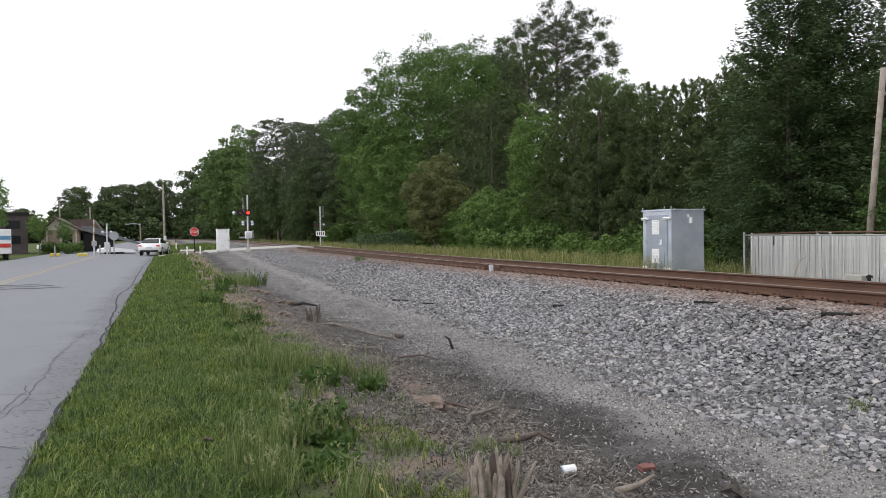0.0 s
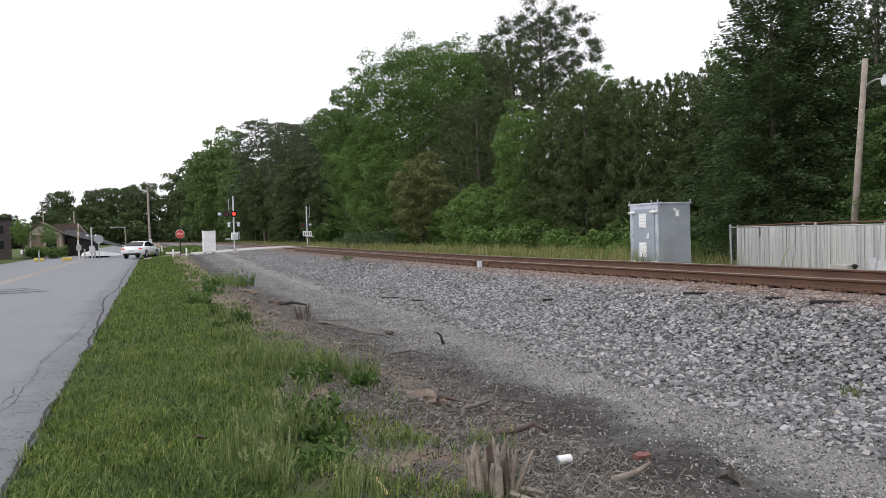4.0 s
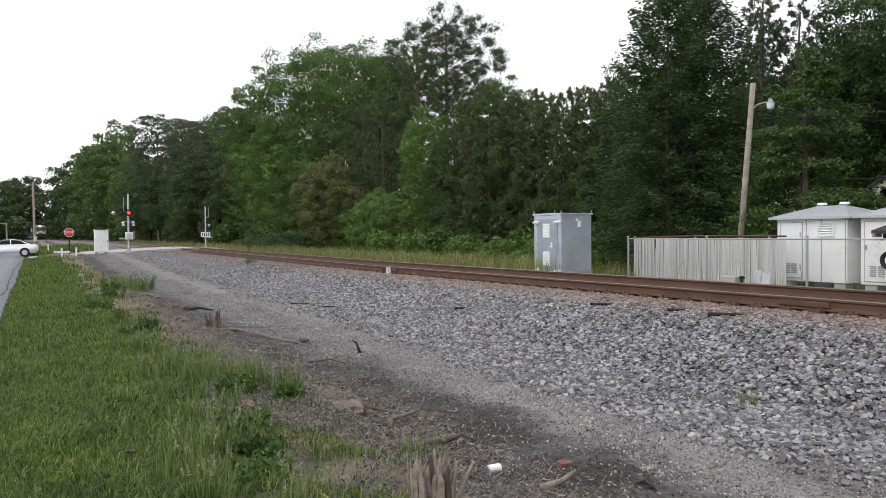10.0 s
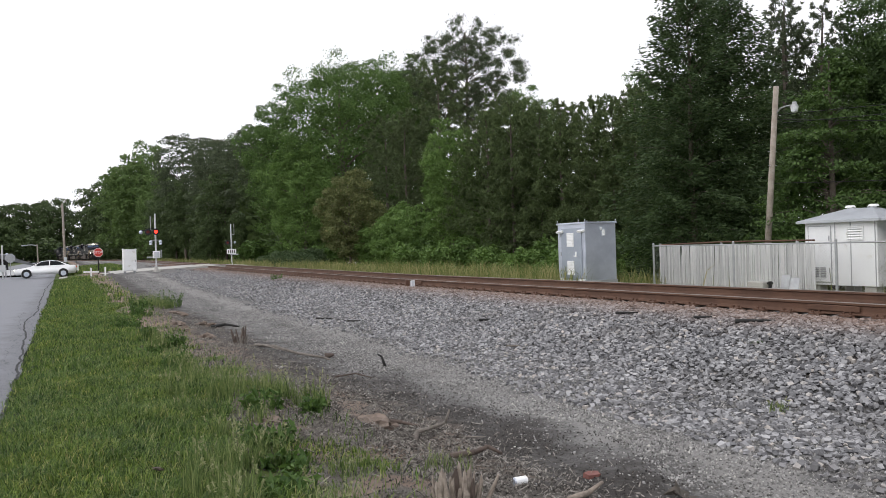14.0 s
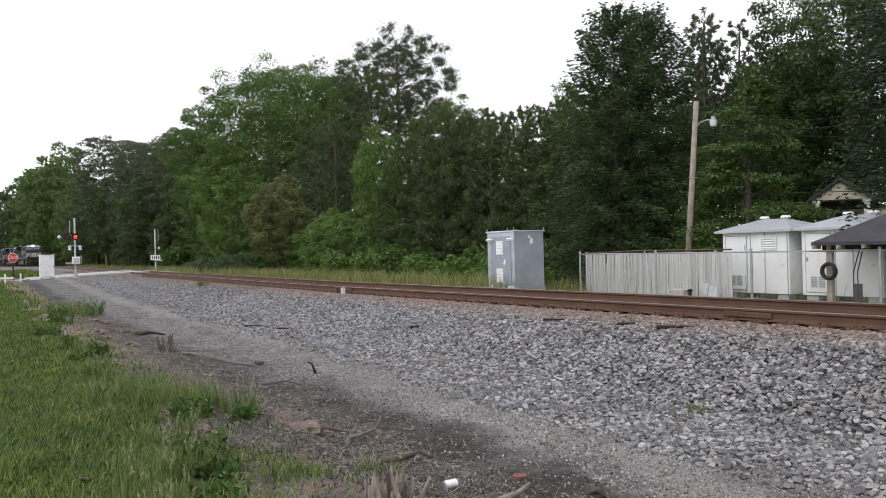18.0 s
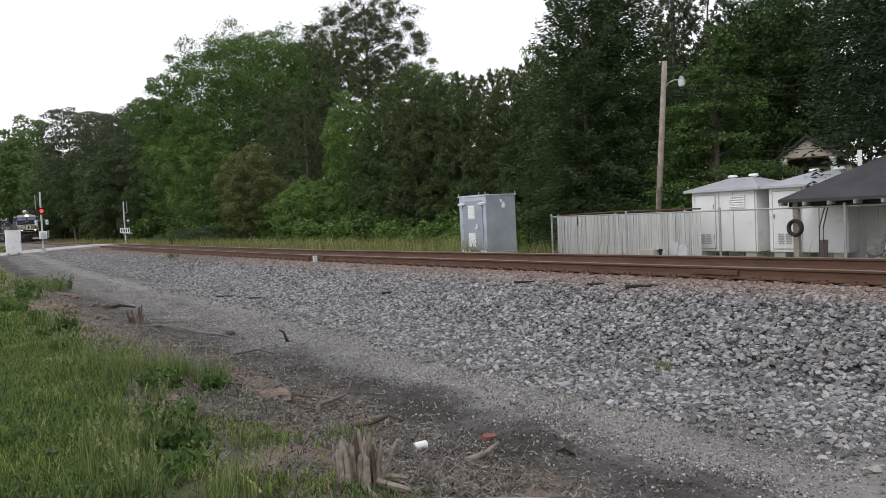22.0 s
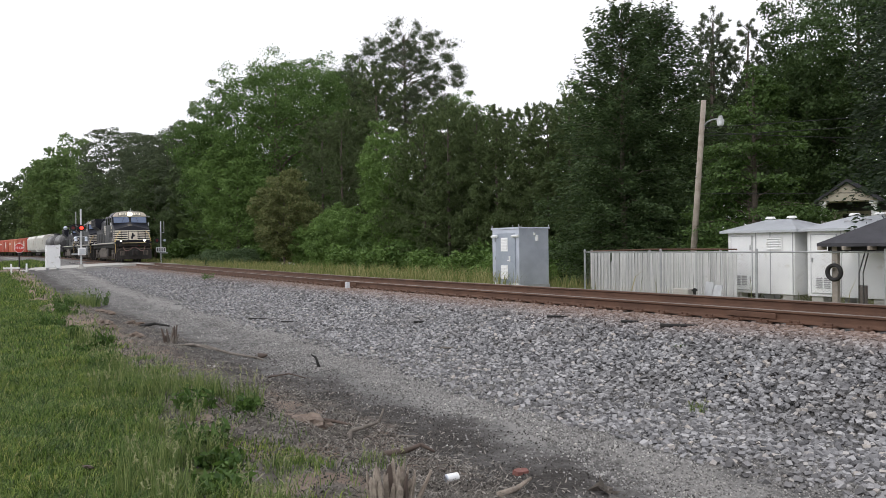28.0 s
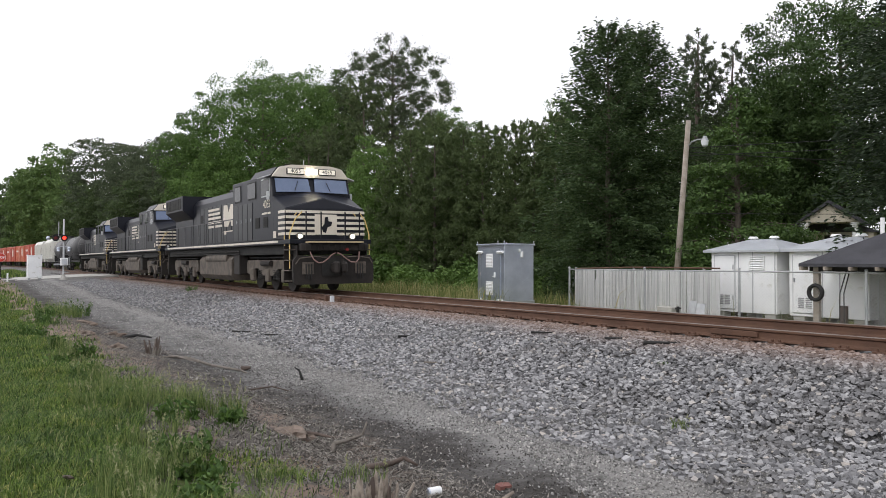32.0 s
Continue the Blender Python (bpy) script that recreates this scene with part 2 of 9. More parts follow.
M_REDOFF = worn("unlit_red_lens", (0.12, 0.01, 0.01), (0.16, 0.015, 0.015), 2, 0.2, 0, 60, 0.0)
M_YELLOWDUST = worn("dusty_yellow", (0.35, 0.27, 0.15), (0.45, 0.36, 0.22), 4, 0.8, 0, 60, 0.1)

# ---- track frame: A along the line away from the camera, N across it towards the road ----
VIEW = radians(8.0)
DEEP = 1.379


def plan(x, y):
    """From the sketch plan, foreshortened along the view, to metres."""
    sx, sy = math.sin(VIEW), math.cos(VIEW)
    d = (x * sx + y * sy) * (DEEP - 1)
    return x + sx * d, y + sy * d


AX, AY = plan(-0.4226, 0.9063)
NX, NY = plan(-0.9063, -0.4226)
CX, CY = plan(2.2, 18.52)
DET = NX * AY - NY * AX
# dual axes: n = (P - C) . G, s = (P - C) . H
GX, GY = AY / DET, -AX / DET
HX, HY = -NY / DET, NX / DET
ALONG = math.hypot(AX, AY)
TURN = math.degrees(math.atan2(-AX, AY))


def xy(n, s):
    """Place at n across and s along the line, in the sketch's units."""
    return CX + n * NX + s * AX, CY + n * NY + s * AY


def lerp(v, table):
    if v <= table[0][0]:
        return table[0][1]
    for (a, p), (b, q) in zip(table[:-1], table[1:]):
        if v <= b:
            return p + (q - p) * (v - a) / (b - a)
    return table[-1][1]


PROFILE = [(-400, 3.0), (-60, 1.0), (-30, 0.0), (-20, -0.2), (-14, -0.28), (-8.6, -0.24), (-6.9, 0.16), (-3.4, 0.25), (-2.4, 0.36), (2.0, 0.36), (3.4, 0.04), (4.4, -0.13), (6.2, -0.2),
           (7.0, -0.19), (7.5, -0.1), (8.3, 0.03), (9.5, 0.05), (10.7, 0.0), (10.9, -0.04), (20.4, -0.04), (22, 0.05), (60, -0.4), (400, -2.0)]


def ground_z(n, s):
    z = lerp(n, PROFILE)
    # the ground rises to the crossing road beyond the gravel
    k = min(1.0, max(0.0, (s - 14.0) / 20.0))
    if 2.5 < n < 10.7 and k > 0:
        up = lerp(n, [(2.5, 0.4), (5, 0.42), (7, 0.32), (8.5, 0.22), (10.7, 0.0)])
        z = z + (max(up, z) - z) * k
    if 4.0 < n < 10.5 and s < 30:
        z += 0.05 * noise.noise(Vector((n * 1.1, s * 0.9, 3.1))) * min(1, (10.5 - n))
    if 6.9 < n < 9.2 and s < 40:
        z += (0.11 * noise.noise(Vector((n * 0.9, s * 0.5, 8.3))) + 0.06 * noise.noise(Vector((n * 2.3, s * 1.9, 5.3)))) * min(1, (n - 6.9) * 3, (9.2 - n) * 3)
    if 7.2 < n < 9.2 and 0.0 < s < 6.0:
        z += 0.16 * math.sin(math.pi * (n - 7.2) / 2.0) * math.sin(math.pi * s / 6.0)
    return z


def gz(x, y):
    dx, dy = x - CX, y - CY
    return ground_z(dx * GX + dy * GY, dx * HX + dy * HY)


def ground_material():
    def build(nt, bsdf):
        g = nt.nodes.new("ShaderNodeNewGeometry")
        dn = nt.nodes.new("ShaderNodeVectorMath")
        dn.operation = "DOT_PRODUCT"
        nt.links.new(g.outputs["Position"], dn.inputs[0])
        dn.inputs[1].default_value = (GX, GY, 0)
        n = maths(nt, "SUBTRACT", dn.outputs["Value"], CX * GX + CY * GY)
        ds = nt.nodes.new("ShaderNodeVectorMath")
        ds.operation = "DOT_PRODUCT"
        nt.links.new(g.outputs["Position"], ds.inputs[0])
        ds.inputs[1].default_value = (HX, HY, 0)
        s = maths(nt, "SUBTRACT", ds.outputs["Value"], CX * HX + CY * HY)
        w1 = noise_tex(nt, 0.7, 4, 0.6)
        w2 = noise_tex(nt, 3.0, 4, 0.6)
        wob = maths(nt, "ADD", maths(nt, "MULTIPLY", maths(nt, "SUBTRACT", w1, 0.5), 2.4), maths(nt, "MULTIPLY", maths(nt, "SUBTRACT", w2, 0.5), 1.0))
        m = maths(nt, "ADD", n, wob)
        vor = node(nt, "ShaderNodeTexVoronoi", Scale=34.0)
        nt.links.new(coords(nt), vor.inputs["Vector"])
        peb = ramp(nt, vor.outputs["Color"], [(0.2, (0.08, 0.079, 0.078)), (0.5, (0.16, 0.157, 0.154)), (0.85, (0.27, 0.264, 0.257))])
        fine = noise_tex(nt, 90, 3, 0.7)
        gravel = mix(nt, 0.5, peb, mix(nt, fine, (0.08, 0.078, 0.076), (0.21, 0.205, 0.198)))
        dirt = mix(nt, noise_tex(nt, 14, 6, 0.7), (0.022, 0.02, 0.019), (0.082, 0.076, 0.071))
        clay = mix(nt, noise_tex(nt, 7, 6, 0.75), (0.12, 0.087, 0.07), (0.34, 0.25, 0.2))
        turf = mix(nt, noise_tex(nt, 11, 5, 0.7), (0.035, 0.055, 0.014), (0.09, 0.115, 0.03))
        grassfar = mix(nt, noise_tex(nt, 3, 5, 0.7), (0.08, 0.11, 0.03), (0.22, 0.20, 0.09))
        # a pale worn path, dark bare dirt beside it, then the bank of straw-strewn soil and clay
        small = maths(nt, "ADD", n, maths(nt, "ADD", maths(nt, "MULTIPLY", maths(nt, "SUBTRACT", w1, 0.5), 1.7), maths(nt, "MULTIPLY", maths(nt, "SUBTRACT", w2, 0.5), 1.1)))
        beyond = step(nt, s, -10.5, -5.5)
        path = maths(nt, "ADD", small, maths(nt, "MULTIPLY", beyond, 0.45))
        pale = maths(nt, "MULTIPLY", step(nt, path, 5.05, 5.4), maths(nt, "SUBTRACT", 1.0, step(nt, path, 5.75, 6.15)))
        gravel = mix(nt, maths(nt, "MULTIPLY", pale, 0.8), gravel, mix(nt, fine, (0.17, 0.166, 0.158), (0.33, 0.322, 0.308)))
        m3 = maths(nt, "SUBTRACT", small, maths(nt, "MULTIPLY", beyond, 0.55))
        straw = mix(nt, noise_tex(nt, 22, 6, 0.75), (0.045, 0.04, 0.035), (0.2, 0.182, 0.16))
        dark = mix(nt, step(nt, noise_tex(nt, 0.9, 5, 0.65), 0.42, 0.6), dirt, mix(nt, 0.45, dirt, gravel))
        col = mix(nt, step(nt, m3, 5.95, 6.6), gravel, dark)
        patch = step(nt, noise_tex(nt, 1.3, 5, 0.65), 0.5, 0.62)
        col = mix(nt, maths(nt, "MULTIPLY", maths(nt, "MULTIPLY", step(nt, small, 3.6, 4.4), maths(nt, "SUBTRACT", 1.0, pale)), maths(nt, "MULTIPLY", patch, 0.55)), col, dirt)
        col = mix(nt, step(nt, m3, 6.9, 7.4), col, straw)
        bare = step(nt, noise_tex(nt, 0.75, 5, 0.6), 0.47, 0.56)
        clayfac = maths(nt, "MULTIPLY", step(nt, m3, 7.0, 7.5), maths(nt, "ADD", maths(nt, "MULTIPLY", bare, 0.75), maths(nt, "MULTIPLY", step(nt, s, -8.0, -4.0), 0.6), True))
        col = mix(nt, clayfac, col, clay)
        col = mix(nt, step(nt, small, 8.7, 9.2), col, turf)
        farfac = step(nt, maths(nt, "MULTIPLY", m, -1.0), 2.6, 3.6)
        col = mix(nt, farfac, col, grassfar)
        road = step(nt, n, 20.2, 20.6)
        col = mix(nt, road, col, turf)
        nt.links.new(col, bsdf.inputs["Base Color"])
        bsdf.inputs["Roughness"].default_value = 0.95
        bsdf.inputs["Specular IOR Level"].default_value = 0.2
        h = maths(nt, "ADD", maths(nt, "MULTIPLY", vor.outputs["Distance"], -1.0), fine)
        bump(nt, bsdf, h, 0.7, 0.02)
    return material("trackside_ground", build)


def build_ground():
    ns = sorted(set([-1500, -700, -400, -200, -120, -80, -60] + [round(-50 + 2.0 * i, 2) for i in range(16)] + [round(-18 + 0.8 * i, 2) for i in range(18)]
                    + [round(-3.6 + 0.3 * i, 2) for i in range(25)] + [round(3.9 + 0.16 * i, 2) for i in range(43)] + [10.9, 20.4, 22, 30, 60, 120, 250, 500, 900, 1500]))
    ss = sorted(set([-1500, -600, -300, -150, -90, -60, -45, -35] + [round(-30 + 0.35 * i, 2) for i in range(130)] + [round(15.5 + 1.0 * i, 2) for i in range(40)]
                    + [60 + 6.0 * i for i in range(20)] + [190, 220, 260, 320, 400, 550, 800, 1200, 2000]))
    verts = [(*xy(n, s), ground_z(n, s)) for s in ss for n in ns]
    w = len(ns)
    faces = [(j * w + i, j * w + i + 1, (j + 1) * w + i + 1, (j + 1) * w + i) for j in range(len(ss) - 1) for i in range(w - 1)]
    ob = pydata("ground", verts, [f[::-1] for f in faces], ground_material(), smooth=True)
    tagged(ob, "uneven trackside ground of gravel, dirt and grass", "ground", kind="structure")


build_ground()


# ---- the line of the track ----
def heading(s):
    return lerp(s, [(0, 25.0), (8, 23.8), (80, 23.8), (115, 26.5), (150, 29.5), (200, 33.0), (260, 38.0), (420, 55.0)])


def track_line():
    """Points each metre along the line, with the heading there."""
    raw = []
    x, y = 2.2, 18.52
    for i in range(80):
        x, y = x + math.sin(radians(25.0)), y - math.cos(radians(25.0))
        raw.insert(0, plan(x, y))
    x, y = 2.2, 18.52
    raw.append(plan(x, y))
    for i in range(1, 421):
        h = radians(heading(i - 0.5))
        x, y = x - math.sin(h), y + math.cos(h)
        raw.append(plan(x, y))
    run = [0.0]
    for p, q in zip(raw[:-1], raw[1:]):
        run.append(run[-1] + math.hypot(q[0] - p[0], q[1] - p[1]))
    run = [v - run[80] for v in run]
    px, py = [p[0] for p in raw], [p[1] for p in raw]
    pts = {}
    for i in range(-90, 521):
        x, y = np.interp(i, run, px), np.interp(i, run, py)
        x0, y0 = np.interp(i - 1.5, run, px), np.interp(i - 1.5, run, py)
        x1, y1 = np.interp(i + 1.5, run, px), np.interp(i + 1.5, run, py)
        pts[i] = (float(x), float(y), math.degrees(math.atan2(-(x1 - x0), y1 - y0)))
    return pts


LINE = track_line()


def rail_z(s):
    return lerp(s, [(-14, 0.745), (-4, 0.69), (2, 0.66), (400, 0.66)])


def on_line(s, off=0.0):
    """Place and heading at s (sketch units) along the line, off metres towards the road."""
    return on_rails(s * ALONG, off)


def on_rails(s, off=0.0):
    """The same for s in metres."""
    i = max(-90, min(519, math.floor(s)))
    f = s - i
    a, b = LINE[i], LINE[i + 1]
    h = a[2] + (b[2] - a[2]) * f
    x, y = a[0] + (b[0] - a[0]) * f, a[1] + (b[1] - a[1]) * f
    hr = radians(h)
    return x - off * math.cos(hr), y - off * math.sin(hr), rail_z(s / ALONG), h


RAIL_PROFILE = [(-0.070, 0), (0.070, 0), (0.070, 0.012), (0.018, 0.032), (0.010, 0.05), (0.010, 0.125), (0.036, 0.143), (0.037, 0.172), (0.030, 0.180),
                (-0.030, 0.180), (-0.037, 0.172), (-0.036, 0.143), (-0.010, 0.125), (-0.010, 0.05), (-0.018, 0.032), (-0.070, 0.012)]


def build_track():
    track = thing("railway_track", Matrix.Identity(4), "single rusty railway track on wooden ties in grey ballast", "railway track", kind="structure")
    stations = [-60 + i for i in range(120)] + [60 + 3 * i for i in range(110)]
    for off, lift in ((0.755, 0.0), (-0.755, 0.045)):
        verts, faces, mats = [], [], []
        k = len(RAIL_PROFILE)
        for s in stations:
            x, y, z, h = on_line(s, off)
            hr = radians(h)
            for u, v in RAIL_PROFILE:
                verts.append((x - u * math.cos(hr), y - u * math.sin(hr), z + lift - 0.18 + v))
        for j in range(len(stations) - 1):
            for i in range(k):
                faces.append((j * k + i, j * k + (i + 1) % k, (j + 1) * k + (i + 1) % k, (j + 1) * k + i))
                mats.append(1 if i in (7, 8, 9) else 0)
        ob = pydata("rail", verts, faces, [M_RAIL, M_RAILTOP], track)
        ob.data.polygons.foreach_set("material_index", mats)
        ob["label"] = "rusty steel rail with a dull worn head"
    # crushed stone bed
    cross = [(-3.6, 0.1), (-2.3, 0.42), (-1.5, 0.47), (1.5, 0.43), (2.1, 0.38), (3.3, 0.06), (3.9, -0.12)]
    verts, faces = [], []
    st2 = [-60 + 2 * i for i in range(200)]
    for s in st2:
        for n, z in cross:
            x, y, rz, h = on_line(s, n)
            verts.append((x, y, z + (rz - 0.66)))
    k = len(cross)
    for j in range(len(st2) - 1):
        for i in range(k - 1):
            faces.append((j * k + i, j * k + i + 1, (j + 1) * k + i + 1, (j + 1) * k + i))
    ob = pydata("ballast_bed", verts, [f[::-1] for f in faces], ballast_material(), smooth=True)
    tagged(ob, "grey crushed stone bed under the track", "ballast", kind="structure")
    return track


def ballast_material():
    def build(nt, bsdf):
        vor = node(nt, "ShaderNodeTexVoronoi", Scale=15.0)
        nt.links.new(coords(nt), vor.inputs["Vector"])
        col = ramp(nt, vor.outputs["Color"], [(0.15, (0.07, 0.069, 0.069)), (0.5, (0.14, 0.139, 0.138)), (0.9, (0.25, 0.247, 0.244))])
        rust = noise_tex(nt, 1.2, 4, 0.6)
        col = mix(nt, maths(nt, "MULTIPLY", step(nt, rust, 0.45, 0.7), 0.35), col, (0.2, 0.13, 0.09))
        nt.links.new(col, bsdf.inputs["Base Color"])
        bsdf.inputs["Roughness"].default_value = 0.92
        bump(nt, bsdf, vor.outputs["Distance"], -1.0, 0.05)
    return material("crushed_stone", build)


TRACK = build_track()


def build_road():
    def build(nt, bsdf):
        n1 = noise_tex(nt, 0.5, 5, 0.6)
        n2 = noise_tex(nt, 60, 3, 0.7)
        col = mix(nt, n1, (0.12, 0.13, 0.152), (0.158, 0.17, 0.198))
        col = mix(nt, 0.4, col, mix(nt, n2, (0.1, 0.1, 0.105), (0.34, 0.34, 0.35)))
        g = nt.nodes.new("ShaderNodeNewGeometry")
        dn = nt.nodes.new("ShaderNodeVectorMath")
        dn.operation = "DOT_PRODUCT"
        nt.links.new(g.outputs["Position"], dn.inputs[0])
        dn.inputs[1].default_value = (GX, GY, 0)
        n = maths(nt, "SUBTRACT", dn.outputs["Value"], CX * GX + CY * GY)
        # broken, net-cracked asphalt towards the edge
        cell = node(nt, "ShaderNodeTexVoronoi", Scale=2.6)
        cell.feature = "DISTANCE_TO_EDGE"
        warp = nt.nodes.new("ShaderNodeVectorMath")
        warp.operation = "ADD"
        nt.links.new(g.outputs["Position"], warp.inputs[0])
        wv = nt.nodes.new("ShaderNodeTexNoise")
        wv.inputs["Scale"].default_value = 3.0
        nt.links.new(g.outputs["Position"], wv.inputs["Vector"])
        nt.links.new(wv.outputs["Color"], warp.inputs[1])
        nt.links.new(warp.outputs[0], cell.inputs["Vector"])
        gap = maths(nt, "SUBTRACT", 1.0, step(nt, cell.outputs["Distance"], 0.006, 0.026))
        rim = maths(nt, "SUBTRACT", 1.0, step(nt, maths(nt, "ADD", n, maths(nt, "MULTIPLY", n1, 1.6)), 11.9, 12.5))
        col = mix(nt, maths(nt, "MULTIPLY", rim, maths(nt, "ADD", maths(nt, "MULTIPLY", gap, 0.65), 0.3)), col, (0.04, 0.041, 0.045))
        nt.links.new(col, bsdf.inputs["Base Color"])
        bsdf.inputs["Roughness"].default_value = 0.85
        bump(nt, bsdf, n2, 0.4, 0.01)
    m = material("worn_grey_asphalt", build)
    verts, faces = [], []
    st = [-60 + 1.0 * i for i in range(100)] + [40 + 8 * i for i in range(30)]
    r = random.Random(3)
    for s in st:
        e = 10.9 + 0.12 * noise.noise(Vector((s * 0.9, 1, 1))) + r.uniform(-0.03, 0.03)
        for n, z in ((e, -0.1), (e + 0.02, -0.01), (12.5, 0.005), (15.4, 0.03), (20.4, -0.01), (20.5, -0.1)):
            verts.append((*xy(n, s), z))
    for j in range(len(st) - 1):
        for i in range(5):
            faces.append((j * 6 + i, j * 6 + i + 1, j * 6 + i + 7, j * 6 + i + 6))
    ob = pydata("road", verts, [f[::-1] for f in faces], m)
    tagged(ob, "worn pale grey asphalt road with a crumbling cracked edge", "road", kind="structure")


build_road()

# ---- foliage ----
def leaf_mesh(name, centres, size, mat, flat=0.5, stretch=1.0, seed=0, droop=0.0, lean=None, along=None):
    """Many small four-cornered leaves round the centres, one mesh. lean: the way each leaf faces; along: the way it points."""
    r = np.random.RandomState(seed)
    c = np.asarray(centres)
    k = len(c)
    nrm = r.normal(size=(k, 3))
    if lean is None:
        nrm[:, 2] = np.abs(nrm[:, 2]) + flat
    else:
        nrm = nrm * 0.75 + lean
    nrm /= np.linalg.norm(nrm, axis=1)[:, None]
    if along is None:
        u = np.cross(nrm, r.normal(size=(k, 3)))
    else:
        u = along + r.normal(size=(k, 3)) * 0.35
    u /= np.linalg.norm(u, axis=1)[:, None]
    u[:, 2] -= droop
    v = np.cross(nrm, u)
    v /= np.linalg.norm(v, axis=1)[:, None] + 1e-6
    sz = (size * r.uniform(0.55, 1.35, k))[:, None]
    a = u * sz * stretch
    b = v * sz * 0.55
    verts = np.empty((k, 4, 3))
    verts[:, 0] = c - a
    verts[:, 1] = c + b - a * 0.1
    verts[:, 2] = c + a + nrm * sz * 0.12
    verts[:, 3] = c - b - a * 0.1
    me = bpy.data.meshes.new(name)
    me.vertices.add(k * 4)
    me.vertices.foreach_set("co", verts.reshape(-1))
    me.loops.add(k * 4)
    me.loops.foreach_set("vertex_index", np.arange(k * 4, dtype=np.int32))
    me.polygons.add(k)
    me.polygons.foreach_set("loop_start", np.arange(0, k * 4, 4, dtype=np.int32))
    me.polygons.foreach_set("loop_total", np.full(k, 4, dtype=np.int32))
    me.update(calc_edges=True)
    me.materials.append(mat)
    return me


def foliage(name, dark, mid, light):
    """Leaves close in tone to their neighbours, with lighter and darker boughs."""
    def soft(c):
        g = 0.3 * c[0] + 0.6 * c[1] + 0.1 * c[2]
        return tuple((v * 0.8 + 0.2 * g * w) * 0.6 + m * 0.4 for v, w, m in zip(c, (1.05, 1.0, 1.0), mid))
    return random_tint(name, [(0.0, soft(dark)), (0.55, soft(mid)), (1.0, soft(light))], 0.6, 0.8, 0.0, True, 0.3)


L_OAK = foliage("oak_leaves", (0.04, 0.082, 0.016), (0.085, 0.165, 0.03), (0.16, 0.265, 0.052))
L_LIGHT = foliage("young_leaves", (0.060, 0.118, 0.021), (0.117, 0.214, 0.039), (0.189, 0.305, 0.064))
L_PINE = foliage("pine_needles", (0.046, 0.076, 0.027), (0.1, 0.148, 0.05), (0.19, 0.24, 0.092))
L_OLIVE = foliage("olive_pine_needles", (0.05, 0.078, 0.03), (0.1, 0.14, 0.054), (0.165, 0.21, 0.09))
L_PINETOP = foliage("old_pine_needles", (0.042, 0.060, 0.032), (0.076, 0.104, 0.053), (0.13, 0.165, 0.086))
L_CEDAR = foliage("cedar_sprays", (0.022, 0.046, 0.016), (0.05, 0.09, 0.028), (0.1, 0.15, 0.047))
L_FIR = foliage("fir_sprays", (0.012, 0.024, 0.012), (0.026, 0.046, 0.02), (0.05, 0.075, 0.032))
L_LAYER = foliage("layered_leaves", (0.03, 0.066, 0.014), (0.07, 0.135, 0.026), (0.13, 0.215, 0.045))
# darker leaf tones, with the shade of the backlit crowns put into the colour
L_SHADE = foliage("shade_darkened_leaves", (0.024, 0.05, 0.013), (0.052, 0.098, 0.024), (0.1, 0.165, 0.042))
L_MAG = foliage("yellowish_leaves", (0.06, 0.085, 0.022), (0.14, 0.165, 0.05), (0.28, 0.27, 0.11))
# the wood's own shade is mixed into these darker leaf tones
L_DARKWOOD = foliage("shade_toned_woodland_leaves", (0.032, 0.056, 0.019), (0.068, 0.108, 0.034), (0.13, 0.19, 0.058))
L_FARGREEN = foliage("fresh_woodland_leaves", (0.05, 0.095, 0.022), (0.1, 0.17, 0.04), (0.17, 0.26, 0.065))
L_SHRUB = foliage("juniper_sprays", (0.029, 0.058, 0.020), (0.058, 0.102, 0.035), (0.102, 0.145, 0.058))


def blob_points(blobs, per_m2, r, shell=0.35):
    """Points in the outer shells of a set of ellipsoids (x, y, z, rx, ry, rz)."""
    out = []
    for x, y, z, rx, ry, rz in blobs:
        area = 4 * math.pi * ((rx * ry) ** 1.6 / 3 + (rx * rz) ** 1.6 / 3 + (ry * rz) ** 1.6 / 3) ** (1 / 1.6)
        k = max(20, int(area * per_m2))
        d = r.normal(size=(k, 3))
        d /= np.linalg.norm(d, axis=1)[:, None]
        rad = 1.0 - shell * r.rand(k) ** 1.5
        # lumps on the surface
        lump = 1 + 0.16 * np.sin(d[:, 0] * 7 + x * 3) * np.sin(d[:, 1] * 6 + y * 5) + 0.1 * np.sin(d[:, 2] * 9 + z)
        out.append(np.array((x, y, z)) + d * (rad * lump)[:, None] * np.array((rx, ry, rz)))
    return np.concatenate(out)


def trunk_bm(height, r0, limbs, lean=0.0):
    bm = bmesh.new()
    last = Vector((0, 0, -0.3))
    steps = 5
    pts = [last]
    for i in range(1, steps + 1):
        f = i / steps
        pts.append(Vector((lean * f * height + 0.06 * math.sin(i * 2.1), 0.06 * math.cos(i * 1.7), height * f)))
    for i in range(steps):
        rod(bm, pts[i], pts[i + 1], r0 * (1 - 0.75 * i / steps), r0 * (1 - 0.75 * (i + 1) / steps), 8, False)
    for z0, (x, y, z), r in limbs:
        base = Vector((lean * z0, 0, z0))
        tip = Vector((x, y, z))
        midp = (base + tip) / 2 + Vector((0, 0, 0.12 * (tip - base).length))
        rod(bm, base, midp, r, r * 0.7, 6, False)
        rod(bm, midp, tip, r * 0.7, r * 0.25, 6, False)
    return bm


